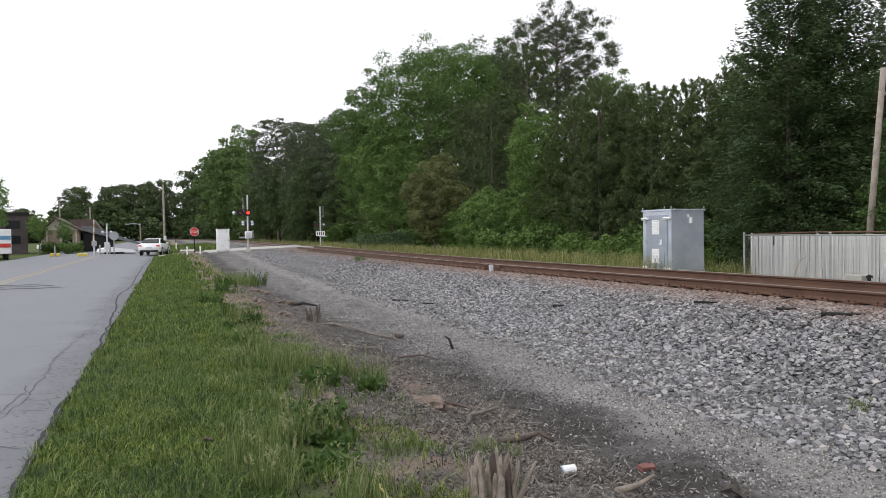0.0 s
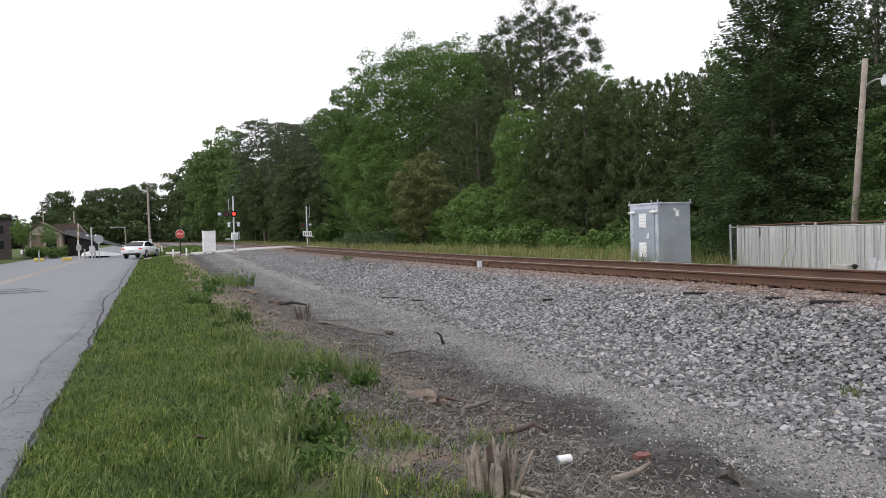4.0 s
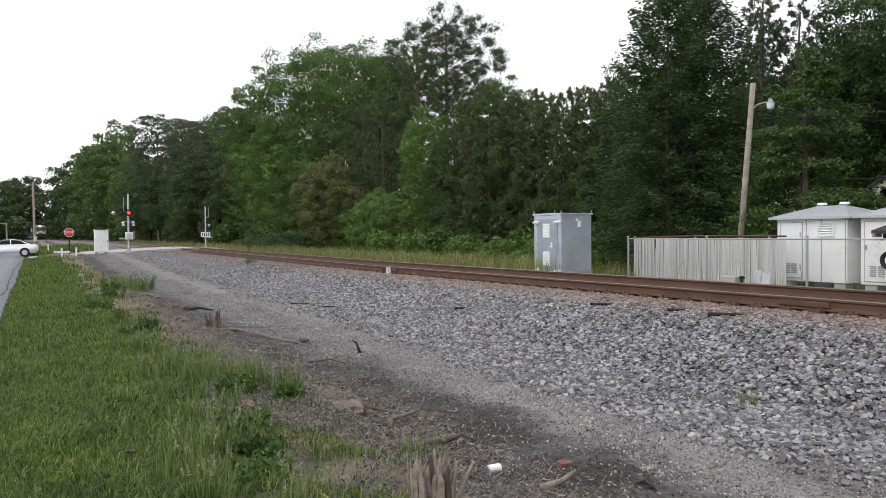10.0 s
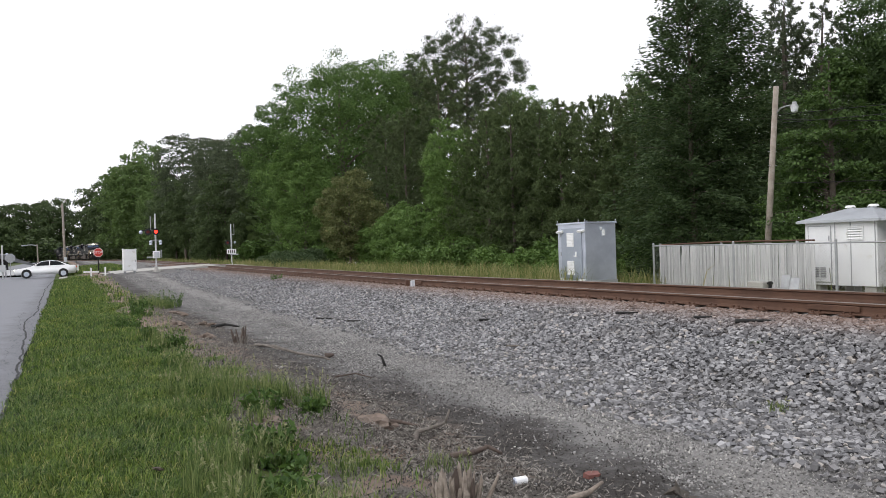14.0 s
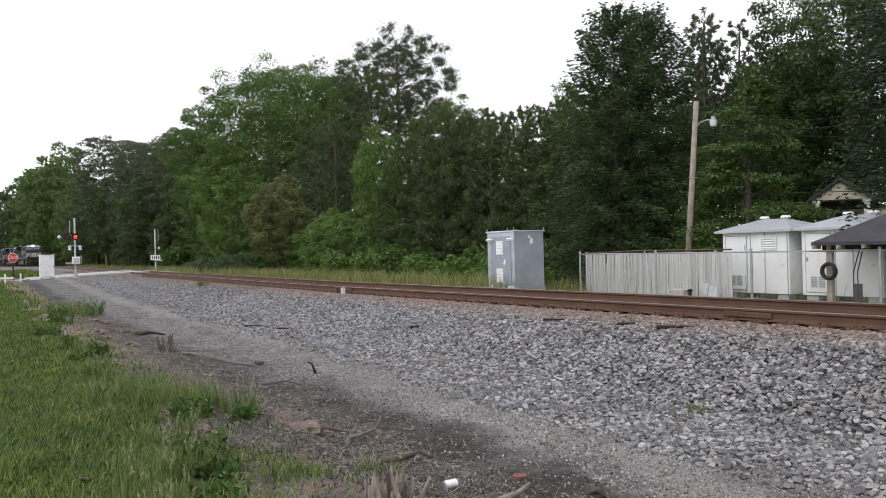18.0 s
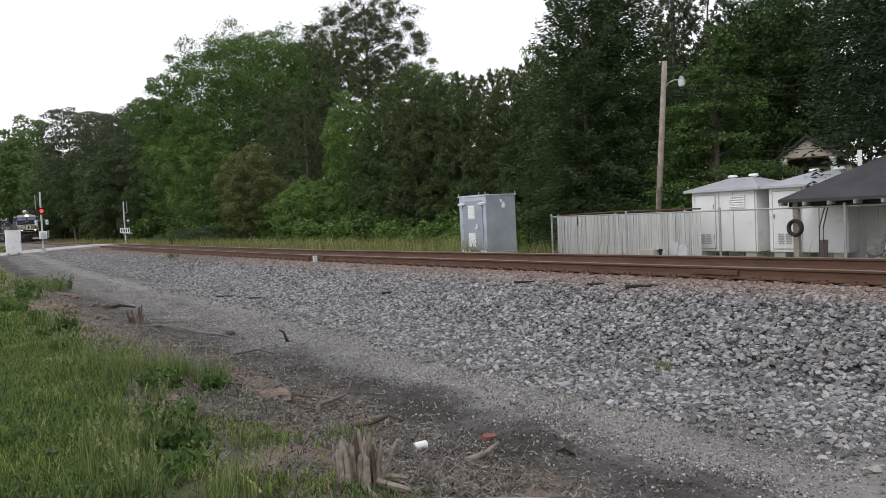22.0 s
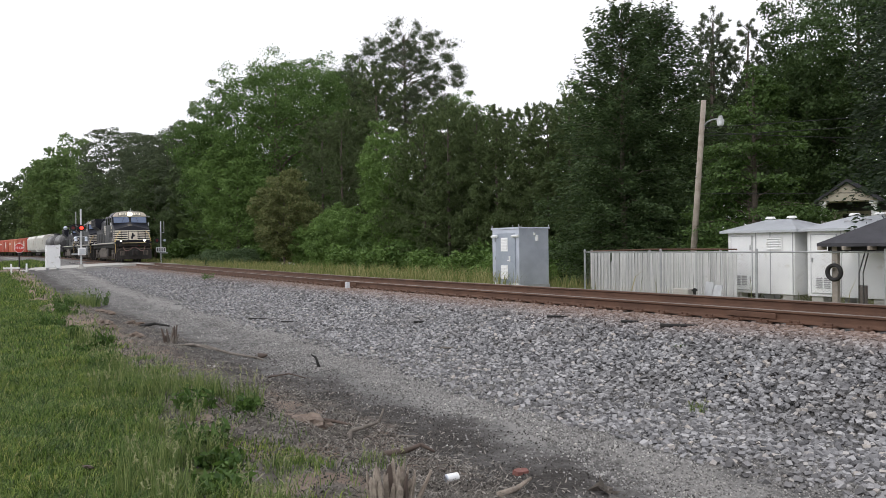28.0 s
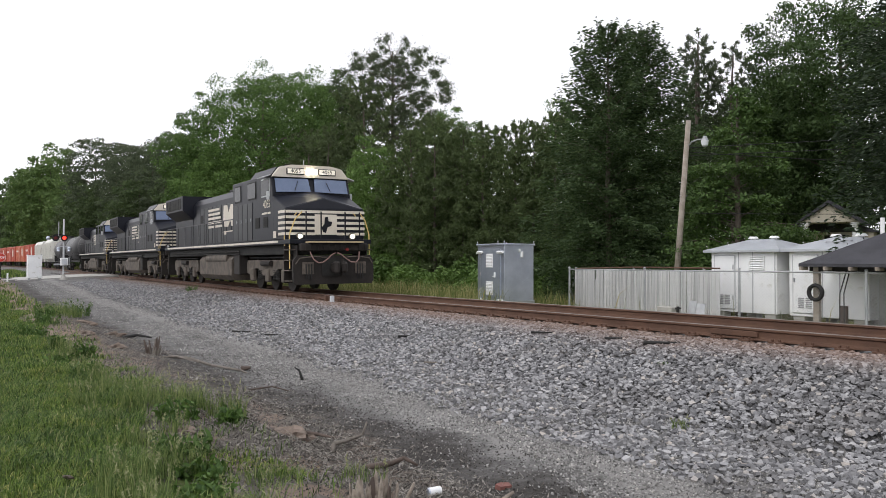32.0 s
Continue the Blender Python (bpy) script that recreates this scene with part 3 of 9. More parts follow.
def crown_part(ob, points, lean, along, leaf, mat, stretch, seed, droop=0.0):
    crown = new("crown", leaf_mesh("crown", points, leaf, mat, 0.4, stretch, seed, droop, lean, along))
    crown.parent = ob
    return crown


def unit(v):
    return v / (np.linalg.norm(v, axis=-1, keepdims=True) + 1e-9)


def broadleaf(height, width, seed, mat, leaf=0.13, base=0.12, clump=0.95, count=26000, label="broad leafy green deciduous tree at the edge of the wood", lobes=13, flat=0.7, spur=0.2, top=0.42):
    """A crown of rounded boughs, each built of leafy clumps lit on their outer sides, with dark gaps between."""
    r = np.random.RandomState(seed)
    half, tall = width / 2, height * (1 - base) / 2
    mid = np.array((0, 0, height * base + tall))
    big = []
    for i in range(lobes):
        z = 1 - 2 * (i + 0.5) / lobes
        a = i * 2.4 + r.uniform(-0.5, 0.5)
        q = math.sqrt(1 - z * z)
        d = np.array((q * math.cos(a), q * math.sin(a), z)) * r.uniform(0.42, 0.66)
        big.append((mid + d * np.array((half, half, tall)), half * r.uniform(top * 0.8, top * 1.15), tall * r.uniform(0.24, 0.36)))
    big.append((mid, half * 0.55, tall * 0.62))
    pos, face = [], []
    for j, (c, rx, rz) in enumerate(big):
        k = max(8, int(3.4 * (rx * rx + 2 * rx * rz) / 3 * 4 / (clump * clump)))
        d = unit(r.normal(size=(k, 3)) + 0.55 * unit(c - mid + np.array((0, 0, 0.6 * tall))))
        reach = 1 + spur * r.normal(size=(k, 1)).clip(-1, 1.8)
        p = c + d * np.array((rx, rx, rz)) * reach
        keep = np.ones(k, bool)
        for m, (c2, x2, z2) in enumerate(big):
            if m != j:
                keep &= (((p - c2) / np.array((x2, x2, z2))) ** 2).sum(1) > 0.6
        keep &= p[:, 2] > height * base * 0.6
        pos.append(p[keep])
        face.append(d[keep])
    pos, face = np.concatenate(pos), np.concatenate(face)
    # clumps keep apart, so that the shade shows between them
    kept = []
    for i in r.permutation(len(pos)):
        if not kept or np.min(((pos[kept] - pos[i]) ** 2).sum(1)) > (1.05 * clump) ** 2:
            kept.append(i)
    pos, face = pos[kept], face[kept]
    # fit the outline to the wanted height and width
    pos[:, 2] *= (height - clump * 0.4) / pos[:, 2].max()
    pos[:, :2] *= half * 0.94 / np.quantile(np.hypot(pos[:, 0], pos[:, 1]), 0.985)
    per = max(8, int(count * 0.8 / len(pos)))
    rad = clump * r.uniform(0.6, 1.1, len(pos))
    cc, ff, rr = np.repeat(pos, per, 0), np.repeat(face, per, 0), np.repeat(rad, per)[:, None]
    d = unit(r.normal(size=cc.shape) * 0.9 + 0.45 * ff + np.array((0, 0, 0.15)))
    lump = 1 + 0.2 * np.sin(5 * d[:, :1] + cc[:, 1:2] * 9) * np.sin(6 * d[:, 1:2] + cc[:, :1] * 7)
    shell = (0.4 + 0.64 * r.rand(len(cc), 1) ** 0.7) * lump
    stray = np.where(r.rand(len(cc), 1) < 0.06, 1.3, 1.0)
    pts = cc + d * rr * shell * stray * np.array((1, 1, flat))
    lean = d * 0.9 + np.array((0, 0, 0.1))
    # shaded leaves inside the crown
    k = int(count * 0.22)
    pick = r.randint(0, len(big), k)
    cen = np.array([b[0] for b in big])[pick]
    ext = np.array([(b[1], b[1], b[2]) for b in big])[pick]
    inner = cen + unit(r.normal(size=(k, 3))) * ext * (0.75 * r.rand(k, 1) ** 0.5)
    ob = thing("deciduous_tree", Matrix.Identity(4), label, "tree")
    limbs = [(max(height * 0.1, min(height * 0.75, c[2] - 0.7 * math.hypot(c[0], c[1]))), tuple(c), width * 0.012) for c, _, _ in big]
    part("trunk", trunk_bm(height * 0.85, width * 0.024, limbs), M_BARK, ob, smooth=True)
    crown_part(ob, np.concatenate((pts, inner)), np.concatenate((lean, r.normal(size=(k, 3)))), None, leaf, mat, 1.0, seed)
    return ob


def conifer(height, width, seed, mat, boughs=420, per=90, leaf=0.07, slim=0.6, rise=0.25, sag=0.08, base=0.02, wide=0.3, label="", name="evergreen_tree", ragged=0.2, tufts=0, stretch=1.6, lead=2, thick=0.1):
    """Boughs round a stem: flat drooping sprays, or (tufts) upswept shoots with brushes of needles at their ends."""
    r = np.random.RandomState(seed)
    pts, lean, along = [], [], []
    limbs = []
    for i in range(boughs):
        f = 1 - (1 - (i + 0.5) / boughs) ** 0.78
        f = min(0.985, max(0.0, f + r.normal() * 0.012))
        z0 = height * (base + (1 - base) * f)
        a = i * 2.39996 + r.uniform(-0.4, 0.4)
        full = width / 2 * min(1.0, 0.82 + f * 1.2) * (1 - f) ** slim
        reach = max(0.18, full * min(1.5, max(0.55, 1 + ragged * r.normal())))
        out = np.array((math.cos(a), math.sin(a), 0.0))
        side = np.array((-out[1], out[0], 0.0))
        up = rise * (0.6 + 1.3 * f)
        k = max(6, int(per * (0.25 + 0.75 * reach / (width / 2))))
        if tufts:
            m = max(2, int(tufts * (0.3 + 0.7 * reach / (width / 2))))
            u = 0.3 + 0.7 * r.rand(m) ** 0.7
            v = r.normal(size=m) * wide * reach * (1.15 - u)
            c = out * (u * reach)[:, None] + side * v[:, None]
            c[:, 2] = z0 + up * u * reach - sag * (u * reach) ** 2 + r.normal(size=m) * 0.1
            q = max(3, k // m)
            cc = np.repeat(c, q, 0)
            d = unit(r.normal(size=(len(cc), 3)) * 0.75 + out * 0.5 + np.array((0, 0, 0.75)))
            pts.append(cc + d * leaf * stretch * r.uniform(0.5, 1.6, (len(cc), 1)))
            along.append(d)
            lean.append(unit(np.cross(d, r.normal(size=d.shape))) + np.array((0, 0, 0.3)))
        else:
            u = 0.22 + 0.78 * r.rand(k) ** 0.75
            v = r.normal(size=k) * wide * reach * (1.15 - u) * 0.8 + r.normal(size=k) * 0.05
            c = out * (u * reach)[:, None] + side * v[:, None]
            c[:, 2] = z0 + up * u * reach - sag * (u * reach) ** 2 - 0.35 * np.abs(v) + r.normal(size=k) * thick
            pts.append(c)
            along.append(out + side * (np.sign(v) * 0.7)[:, None] + np.array((0, 0, -0.15)))
            lean.append(np.repeat((np.array((0, 0, 0.35)) + out * 0.5)[None], k, 0))
        if i % 6 == 0:
            limbs.append((z0, tuple(out * reach * 0.8 + np.array((0, 0, z0 + up * reach * 0.8 - sag * (reach * 0.8) ** 2))), 0.025))
    for j in range(lead):
        k = 70
        x, y, hz = (0, 0, height) if j == 0 else (*(r.normal(size=2) * width * 0.05), height * r.uniform(0.94, 0.985))
        w = r.rand(k)
        pts.append(np.stack((x + r.normal(size=k) * 0.09 * (1.2 - w), y + r.normal(size=k) * 0.09 * (1.2 - w), hz - (1 - w) * 0.1 * height), 1))
        along.append(unit(r.normal(size=(k, 3)) * 0.4 + np.array((0, 0, 1.0))))
        lean.append(r.normal(size=(k, 3)))
    ob = thing(name, Matrix.Identity(4), label, "tree")
    part("trunk", trunk_bm(height * 0.96, max(0.08, height * 0.012), limbs), M_BARK, ob, smooth=True)
    crown_part(ob, np.concatenate(pts), np.concatenate(lean), np.concatenate(along), leaf, mat, stretch, seed)
    return ob


def cedar(height, width, seed, boughs=430, per=190, mat=None, label="tall dense dark green cedar with a ragged pointed top", base=0.01):
    return conifer(height, width, seed, mat or L_CEDAR, boughs, per, 0.06, 0.5, 0.5, 0.1, base, 0.3, label, ragged=0.17, lead=3, thick=0.13)


def pine(height, width, seed, mat=None, boughs=135, per=290, leaf=0.052, base=0.03, slim=0.62, label="young loblolly pine with upswept grey-green needles"):
    return conifer(height, width, seed, mat or L_PINE, boughs, per, leaf, slim, 0.6, 0.04, base, 0.17, label, "pine_tree", 0.22, 14, 2.3, 2)


def wood_pine(height, width, seed):
    ob = broadleaf(height, width, seed, L_PINETOP, 0.14, 0.2, 1.1, 17000, "tall woodland pine with flat dark boughs along the track", 12, 0.45, 0.22, 0.4)
    ob.name = "pine_tree"
    return ob


def old_pine(height, width, seed):
    """A bare stem with crooked limbs that end in open, rounded tufts of needles."""
    r = np.random.RandomState(seed)
    pos = []
    for i in range(330):
        z = 1 - 2 * (i + 0.5) / 330
        a = i * 2.4 + r.uniform(-0.3, 0.3)
        q = math.sqrt(max(0.0, 1 - z * z))
        k = r.uniform(0.72, 1.0) if i % 3 else r.uniform(0.25, 0.7)
        pos.append((width / 2 * q * k * math.cos(a), width / 2 * q * k * math.sin(a), height * 0.745 + height * 0.235 * z * max(k, 0.6)))
    pos = np.array(pos)
    pos = pos[(r.rand(len(pos)) > 0.1)]
    per = 260
    rad = np.repeat(r.uniform(0.5, 1.25, len(pos)), per)[:, None]
    d = unit(r.normal(size=(len(pos) * per, 3)) + np.array((0, 0, 0.35)))
    pts = np.repeat(pos, per, 0) + d * rad * np.abs(r.normal(size=(len(d), 1))) * np.array((0.75, 0.75, 0.48))
    ob = thing("tall_pine", Matrix.Identity(4), "very tall old pine with an open rounded crown", "tree")
    limbs = [(float(min(height * 0.88, max(height * 0.5, p[2] - 0.2 * math.hypot(p[0], p[1]) - 0.4))), tuple(p), 0.06) for p in pos[::3]]
    part("trunk", trunk_bm(height * 0.93, 0.36, limbs), M_BARK, ob, smooth=True)
    crown_part(ob, pts, d + np.array((0, 0, 0.4)), None, 0.085, L_PINETOP, 1.3, seed)
    return ob


def magnolia(height, width, seed):
    ob = broadleaf(height, width, seed, L_MAG, 0.085, 0.02, 0.6, 30000, "rounded broadleaf evergreen with yellowish outer leaves", 12, 0.8, 0.12, 0.45)
    ob.name = "broadleaf_evergreen"
    return ob


def layered(height, width, seed, mat):
    """Spreading boughs in flat layers, dark between them."""
    r = np.random.RandomState(seed)
    pts, lean, limbs = [], [], []
    tiers = 15
    for i in range(tiers):
        f = (i + 0.5) / tiers
        half = width / 2 * (1 - f) ** 0.55 * (0.75 + 0.35 * r.rand()) + 0.3
        for b in range(max(4, int(8 * (1 - 0.55 * f)))):
            a = r.rand() * 6.283
            z0 = height * (0.06 + 0.88 * f) + r.normal() * 0.16
            reach = half * r.uniform(0.65, 1.1)
            k = int(520 * (0.3 + 0.7 * reach / (width / 2)))
            u = 0.2 + 0.8 * r.rand(k) ** 0.7
            v = r.normal(size=k) * 0.26 * reach
            wav = 0.1 * np.sin(u * 9 + b) * np.cos(v * 5)
            pts.append(np.stack((u * reach * math.cos(a) - v * math.sin(a), u * reach * math.sin(a) + v * math.cos(a), z0 + 0.16 * u * reach - 0.1 * (u * reach) ** 2 + wav + r.normal(size=k) * 0.075), 1))
            lean.append(np.repeat(np.array(((0.35 * math.cos(a), 0.35 * math.sin(a), 1.0),)), k, 0))
            limbs.append((z0 - 0.2, (reach * 0.8 * math.cos(a), reach * 0.8 * math.sin(a), z0 + 0.05), 0.03))
    ob = thing("layered_tree", Matrix.Identity(4), "green tree with spreading horizontal layers of leaves", "tree")
    part("trunk", trunk_bm(height * 0.93, 0.16, limbs), M_BARK, ob, smooth=True)
    crown_part(ob, np.concatenate(pts), np.concatenate(lean), None, 0.07, mat, 1.1, seed)
    return ob


def plant(maker, args, spots, group="", sketch=True):
    """Builds one tree and copies it to (x, y, scale, turn) spots."""
    first = maker(*args)
    if group:
        first["group"] = group
    for i, (x, y, k, turn) in enumerate(spots):
        if sketch:
            x, y = plan(x, y)
        m = pose(x, y, gz(x, y) - 0.05, 0, 0, turn)
        if i == 0:
            first.scale = (k, k, k)
            first.matrix_basis = m @ Matrix.Diagonal((k, k, k, 1))
        else:
            c = copy_thing(first, m)
            c.scale = (k, k, k)
    return first


def polar(bearing, d):
    """A place by its bearing from the roadside, degrees right of straight ahead."""
    b = radians(bearing)
    return plan(d * math.sin(b), d * math.cos(b))


# the row behind the cabinet and the sheds
plant(cedar, (13.0, 7.6, 11), [(16.0, 33.5, 1.0, 0), (18.2, 34.3, 1.01, 130)], "tall cedars", False)
plant(cedar, (15.5, 9.0, 12, 520, 150, L_FIR, "large dark fir with drooping lower boughs", 0.24), [(20.9, 18.5, 1.0, 40), (24.5, 12.5, 0.9, 100), (24.8, 3.5, 0.9, 200)], "dark firs", False)
plant(layered, (9.2, 5.8, 13, L_LAYER), [(18.1, 26.5, 1.0, 10)], "", False)
plant(pine, (11.0, 6.6, 14), [(10.5, 52.3, 0.98, 0), (13.4, 49.6, 0.965, 120), (15.7, 45.7, 0.955, 60), (17.2, 43.0, 0.97, 200), (13.7, 54.7, 1.1, 260), (20.6, 42.0, 1.08, 20)], "young pines", False)
plant(pine, (11.2, 5.8, 15), [(11.6, 50.0, 1.02, 30), (14.1, 47.3, 0.94, 75), (16.4, 44.4, 0.91, 0), (15.9, 49.9, 0.96, 150), (12.0, 58.1, 1.05, 220), (18.4, 39.8, 0.9, 90)], "young pines", False)
plant(conifer, (15.4, 2.9, 16, L_PINETOP, 110, 150, 0.05, 0.35, 0.3, 0.04, 0.35, 0.3, "thin tall pine with sparse short boughs", "pine_tree", 0.35, 10, 2.2, 1), [(25.3, 40.9, 1.0, 0), (26.4, 39.2, 0.93, 80), (24.6, 40.0, 0.92, 200)], "thin pines", False)
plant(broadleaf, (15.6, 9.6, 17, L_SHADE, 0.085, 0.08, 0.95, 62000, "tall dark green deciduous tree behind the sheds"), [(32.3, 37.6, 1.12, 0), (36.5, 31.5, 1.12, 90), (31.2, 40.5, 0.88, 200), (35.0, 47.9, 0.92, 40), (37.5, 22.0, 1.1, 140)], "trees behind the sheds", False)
plant(broadleaf, (10.9, 4.3, 18, L_LIGHT, 0.075, 0.02, 0.55, 28000, "slender bright green young tree", 12, 0.8, 0.18), [(8.4, 54.7, 1.0, 0)], "", False)
plant(magnolia, (8.5, 5.7, 19), [(1.5, 66.4, 1.0, 0)], "", False)
plant(broadleaf, (5.5, 4.2, 20, L_LIGHT, 0.08, 0.0, 0.55, 17000, "low bright green shrubby tree", 10), [(4.8, 61.2, 1.0, 0), (6.3, 59.1, 0.94, 80), (3.5, 65.3, 0.75, 200), (9.6, 53.2, 0.6, 300)], "shrubby trees", False)
# the high wood behind
plant(broadleaf, (23.8, 16.8, 21, L_OAK, 0.12, 0.06, 1.45, 76000, "broad leafy green deciduous tree at the edge of the wood", 22, 0.7, 0.2, 0.36), [(1.4, 87.4, 0.96, 150), (6.3, 99.2, 1.04, 20)], "high wood", False)
plant(broadleaf, (21.2, 9.4, 22, L_OAK, 0.115, 0.08, 1.2, 40000), [(-5.5, 91.3, 0.98, 0), (9.6, 95.0, 1.18, 60), (19.6, 73.5, 0.8, 170), (26.0, 62.0, 0.74, 220), (33.0, 55.0, 0.72, 20)], "high wood", False)
plant(broadleaf, (13.2, 8.6, 29, L_LIGHT, 0.11, 0.12, 1.0, 28000, "bright green spreading tree at the edge of the wood"), [(-2.6, 83.4, 1.0, 0)], "high wood", False)
plant(pine, (18.4, 10.5, 30, L_OLIVE, 130, 340, 0.08, 0.05, 0.5, "broad olive-green pine below the tall pine"), [(10.2, 72.7, 1.0, 0), (6.7, 70.0, 0.74, 100), (5.5, 76.5, 0.78, 200), (14.5, 67.0, 0.78, 300)], "olive pines", False)
plant(old_pine, (28.8, 15.0, 23), [(16.4, 91.9, 1.0, 0)], "", False)
plant(wood_pine, (20.4, 9.2, 24), [(-10.1, 111.0, 0.95, 0), (-13.3, 120.8, 0.94, 80), (-17.3, 128.3, 0.97, 150), (-21.0, 145.0, 1.1, 210), (-8.6, 117.2, 0.87, 40), (-18.7, 152.3, 1.1, 10), (-5.2, 111.3, 0.8, 310), (-27.0, 157.0, 1.22, 110), (-10.5, 135.0, 1.0, 260)], "woodland pines", False)
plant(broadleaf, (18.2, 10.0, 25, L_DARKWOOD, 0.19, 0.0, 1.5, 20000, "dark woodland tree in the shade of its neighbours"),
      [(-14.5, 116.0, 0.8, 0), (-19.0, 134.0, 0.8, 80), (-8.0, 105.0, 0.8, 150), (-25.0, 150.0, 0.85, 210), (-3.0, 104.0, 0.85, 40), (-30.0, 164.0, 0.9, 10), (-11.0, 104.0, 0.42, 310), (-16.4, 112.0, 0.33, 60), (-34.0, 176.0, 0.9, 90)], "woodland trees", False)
plant(broadleaf, (25.5, 15.0, 26, L_FARGREEN, 0.28, 0.0, 2.0, 22000, "tall light green leafy tree in the distant wood"),
      [(-47.5, 216.0, 1.2, 0), (-54.5, 234.0, 1.12, 90), (-38.5, 196.0, 0.88, 160)], "distant wood", False)
plant(broadleaf, (24.0, 17.0, 28, L_DARKWOOD, 0.4, 0.0, 2.3, 14000, "tall leafy tree in the distant wood"),
      [(-61.0, 262.0, 1.14, 200), (-72.0, 292.0, 1.1, 250), (-88.0, 323.0, 1.1, 310), (-106.0, 331.0, 1.0, 20), (-117.0, 338.0, 1.0, 70), (-128.0, 341.0, 0.98, 120), (-141.0, 338.0, 0.95, 160), (-50.0, 240.0, 0.95, 40), (-66.0, 280.0, 0.9, 80), (-80.0, 310.0, 0.9, 80)], "distant wood", False)
plant(broadleaf, (19.0, 18.0, 27, L_DARKWOOD, 0.55, 0.0, 2.2, 8000, "dark leafy tree in the distant wood"),
      [(-134.0, 214.0, 0.68, 70), (-146.0, 210.0, 0.64, 140), (-158.0, 206.0, 0.5, 200), (-170.0, 200.0, 0.46, 260), (-182.0, 196.0, 0.46, 20), (-196.0, 190.0, 0.46, 90),
       (-128.0, 226.0, 0.8, 300), (-140.0, 222.0, 0.6, 45)], "distant wood")


def far_wood():
    """Leafy filling between and behind the trunks, too dense to count; its leaf colour holds the shade."""
    r = np.random.RandomState(5)
    blobs = []
    for i in range(70):
        f = i / 69
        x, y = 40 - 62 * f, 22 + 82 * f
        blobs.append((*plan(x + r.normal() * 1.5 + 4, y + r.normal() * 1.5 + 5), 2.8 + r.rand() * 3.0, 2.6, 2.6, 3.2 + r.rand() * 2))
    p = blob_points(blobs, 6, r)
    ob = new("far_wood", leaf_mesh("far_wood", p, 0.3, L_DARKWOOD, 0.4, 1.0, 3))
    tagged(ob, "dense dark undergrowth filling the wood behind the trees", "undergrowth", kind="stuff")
    blobs = []
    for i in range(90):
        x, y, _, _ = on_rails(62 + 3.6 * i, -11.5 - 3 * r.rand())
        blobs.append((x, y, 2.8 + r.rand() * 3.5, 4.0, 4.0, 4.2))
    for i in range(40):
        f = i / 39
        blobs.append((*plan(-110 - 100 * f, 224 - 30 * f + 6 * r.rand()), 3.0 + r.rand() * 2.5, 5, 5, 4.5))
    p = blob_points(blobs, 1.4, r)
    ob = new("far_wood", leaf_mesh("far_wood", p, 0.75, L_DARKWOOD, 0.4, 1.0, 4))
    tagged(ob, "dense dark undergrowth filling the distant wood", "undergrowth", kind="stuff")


far_wood()


def shrub(height, width, depth, seed, mat, leaf, label, name="shrub", per_m2=42):
    r = np.random.RandomState(seed)
    blobs = [(r.uniform(-0.42, 0.42) * width, r.uniform(-0.42, 0.42) * depth, height * r.uniform(0.3, 0.62), width * 0.2, depth * 0.24, height * r.uniform(0.26, 0.38)) for _ in range(16)]
    ob = thing(name, Matrix.Identity(4), label, "shrub")
    bm = bmesh.new()
    for b in blobs[:9]:
        rod(bm, (b[0] * 0.3, b[1] * 0.3, -0.1), b[:3], 0.03, 0.01, 5, False)
    part("stems", bm, M_BARK, ob)
    crown = new("foliage", leaf_mesh("foliage", blob_points(blobs, per_m2, r, 0.5), leaf, mat, 0.6, 1.3, seed))
    crown.parent = ob
    return ob


plant(shrub, (1.9, 9.5, 4.0, 31, L_SHRUB, 0.07, "low spreading dark green juniper beside the track", "shrub", 85), [(-4.9, 49.4, 1.0, -66), (-7.4, 56.4, 0.8, -60)])
plant(shrub, (2.2, 3.0, 2.4, 32, L_LIGHT, 0.095, "bright green leafy bush at the foot of the trees"),
      [(9.5, 27.6, 0.8, 0), (12.2, 26.0, 0.7, 60), (7.6, 33.5, 1.0, 140), (5.6, 37.0, 1.1, 200), (3.6, 40.0, 1.1, 250), (8.6, 30.6, 0.9, 310), (13.8, 24.4, 0.8, 20), (1.4, 47.6, 1.2, 90), (11.0, 28.8, 0.9, 170)], "bushes under the trees")
plant(shrub, (2.6, 3.6, 3.0, 33, L_OAK, 0.11, "dark leafy bush at the edge of the wood"),
      [(-3.4, 55.0, 1.1, 0), (10.4, 31.0, 1.0, 60), (7.0, 36.4, 1.1, 140), (4.6, 41.6, 1.2, 200), (14.8, 25.2, 1.0, 250), (17.4, 21.6, 1.0, 310), (20.6, 17.0, 1.0, 20), (0.6, 50.5, 1.2, 90), (12.8, 28.0, 1.1, 170), (-12.6, 72.0, 1.5, 30), (-8.0, 64.0, 1.3, 130)], "bushes under the trees")

# ---- lineside things ----
def at(n, s, z=None, turn=0.0):
    x, y = xy(n, s)
    return pose(x, y, ground_z(n, s) if z is None else z, 0, 0, TURN + turn)


# sketch sizes to metres, across and along the line
SIZE = Matrix.Diagonal((DEEP / ALONG, ALONG, 1.0, 1.0))


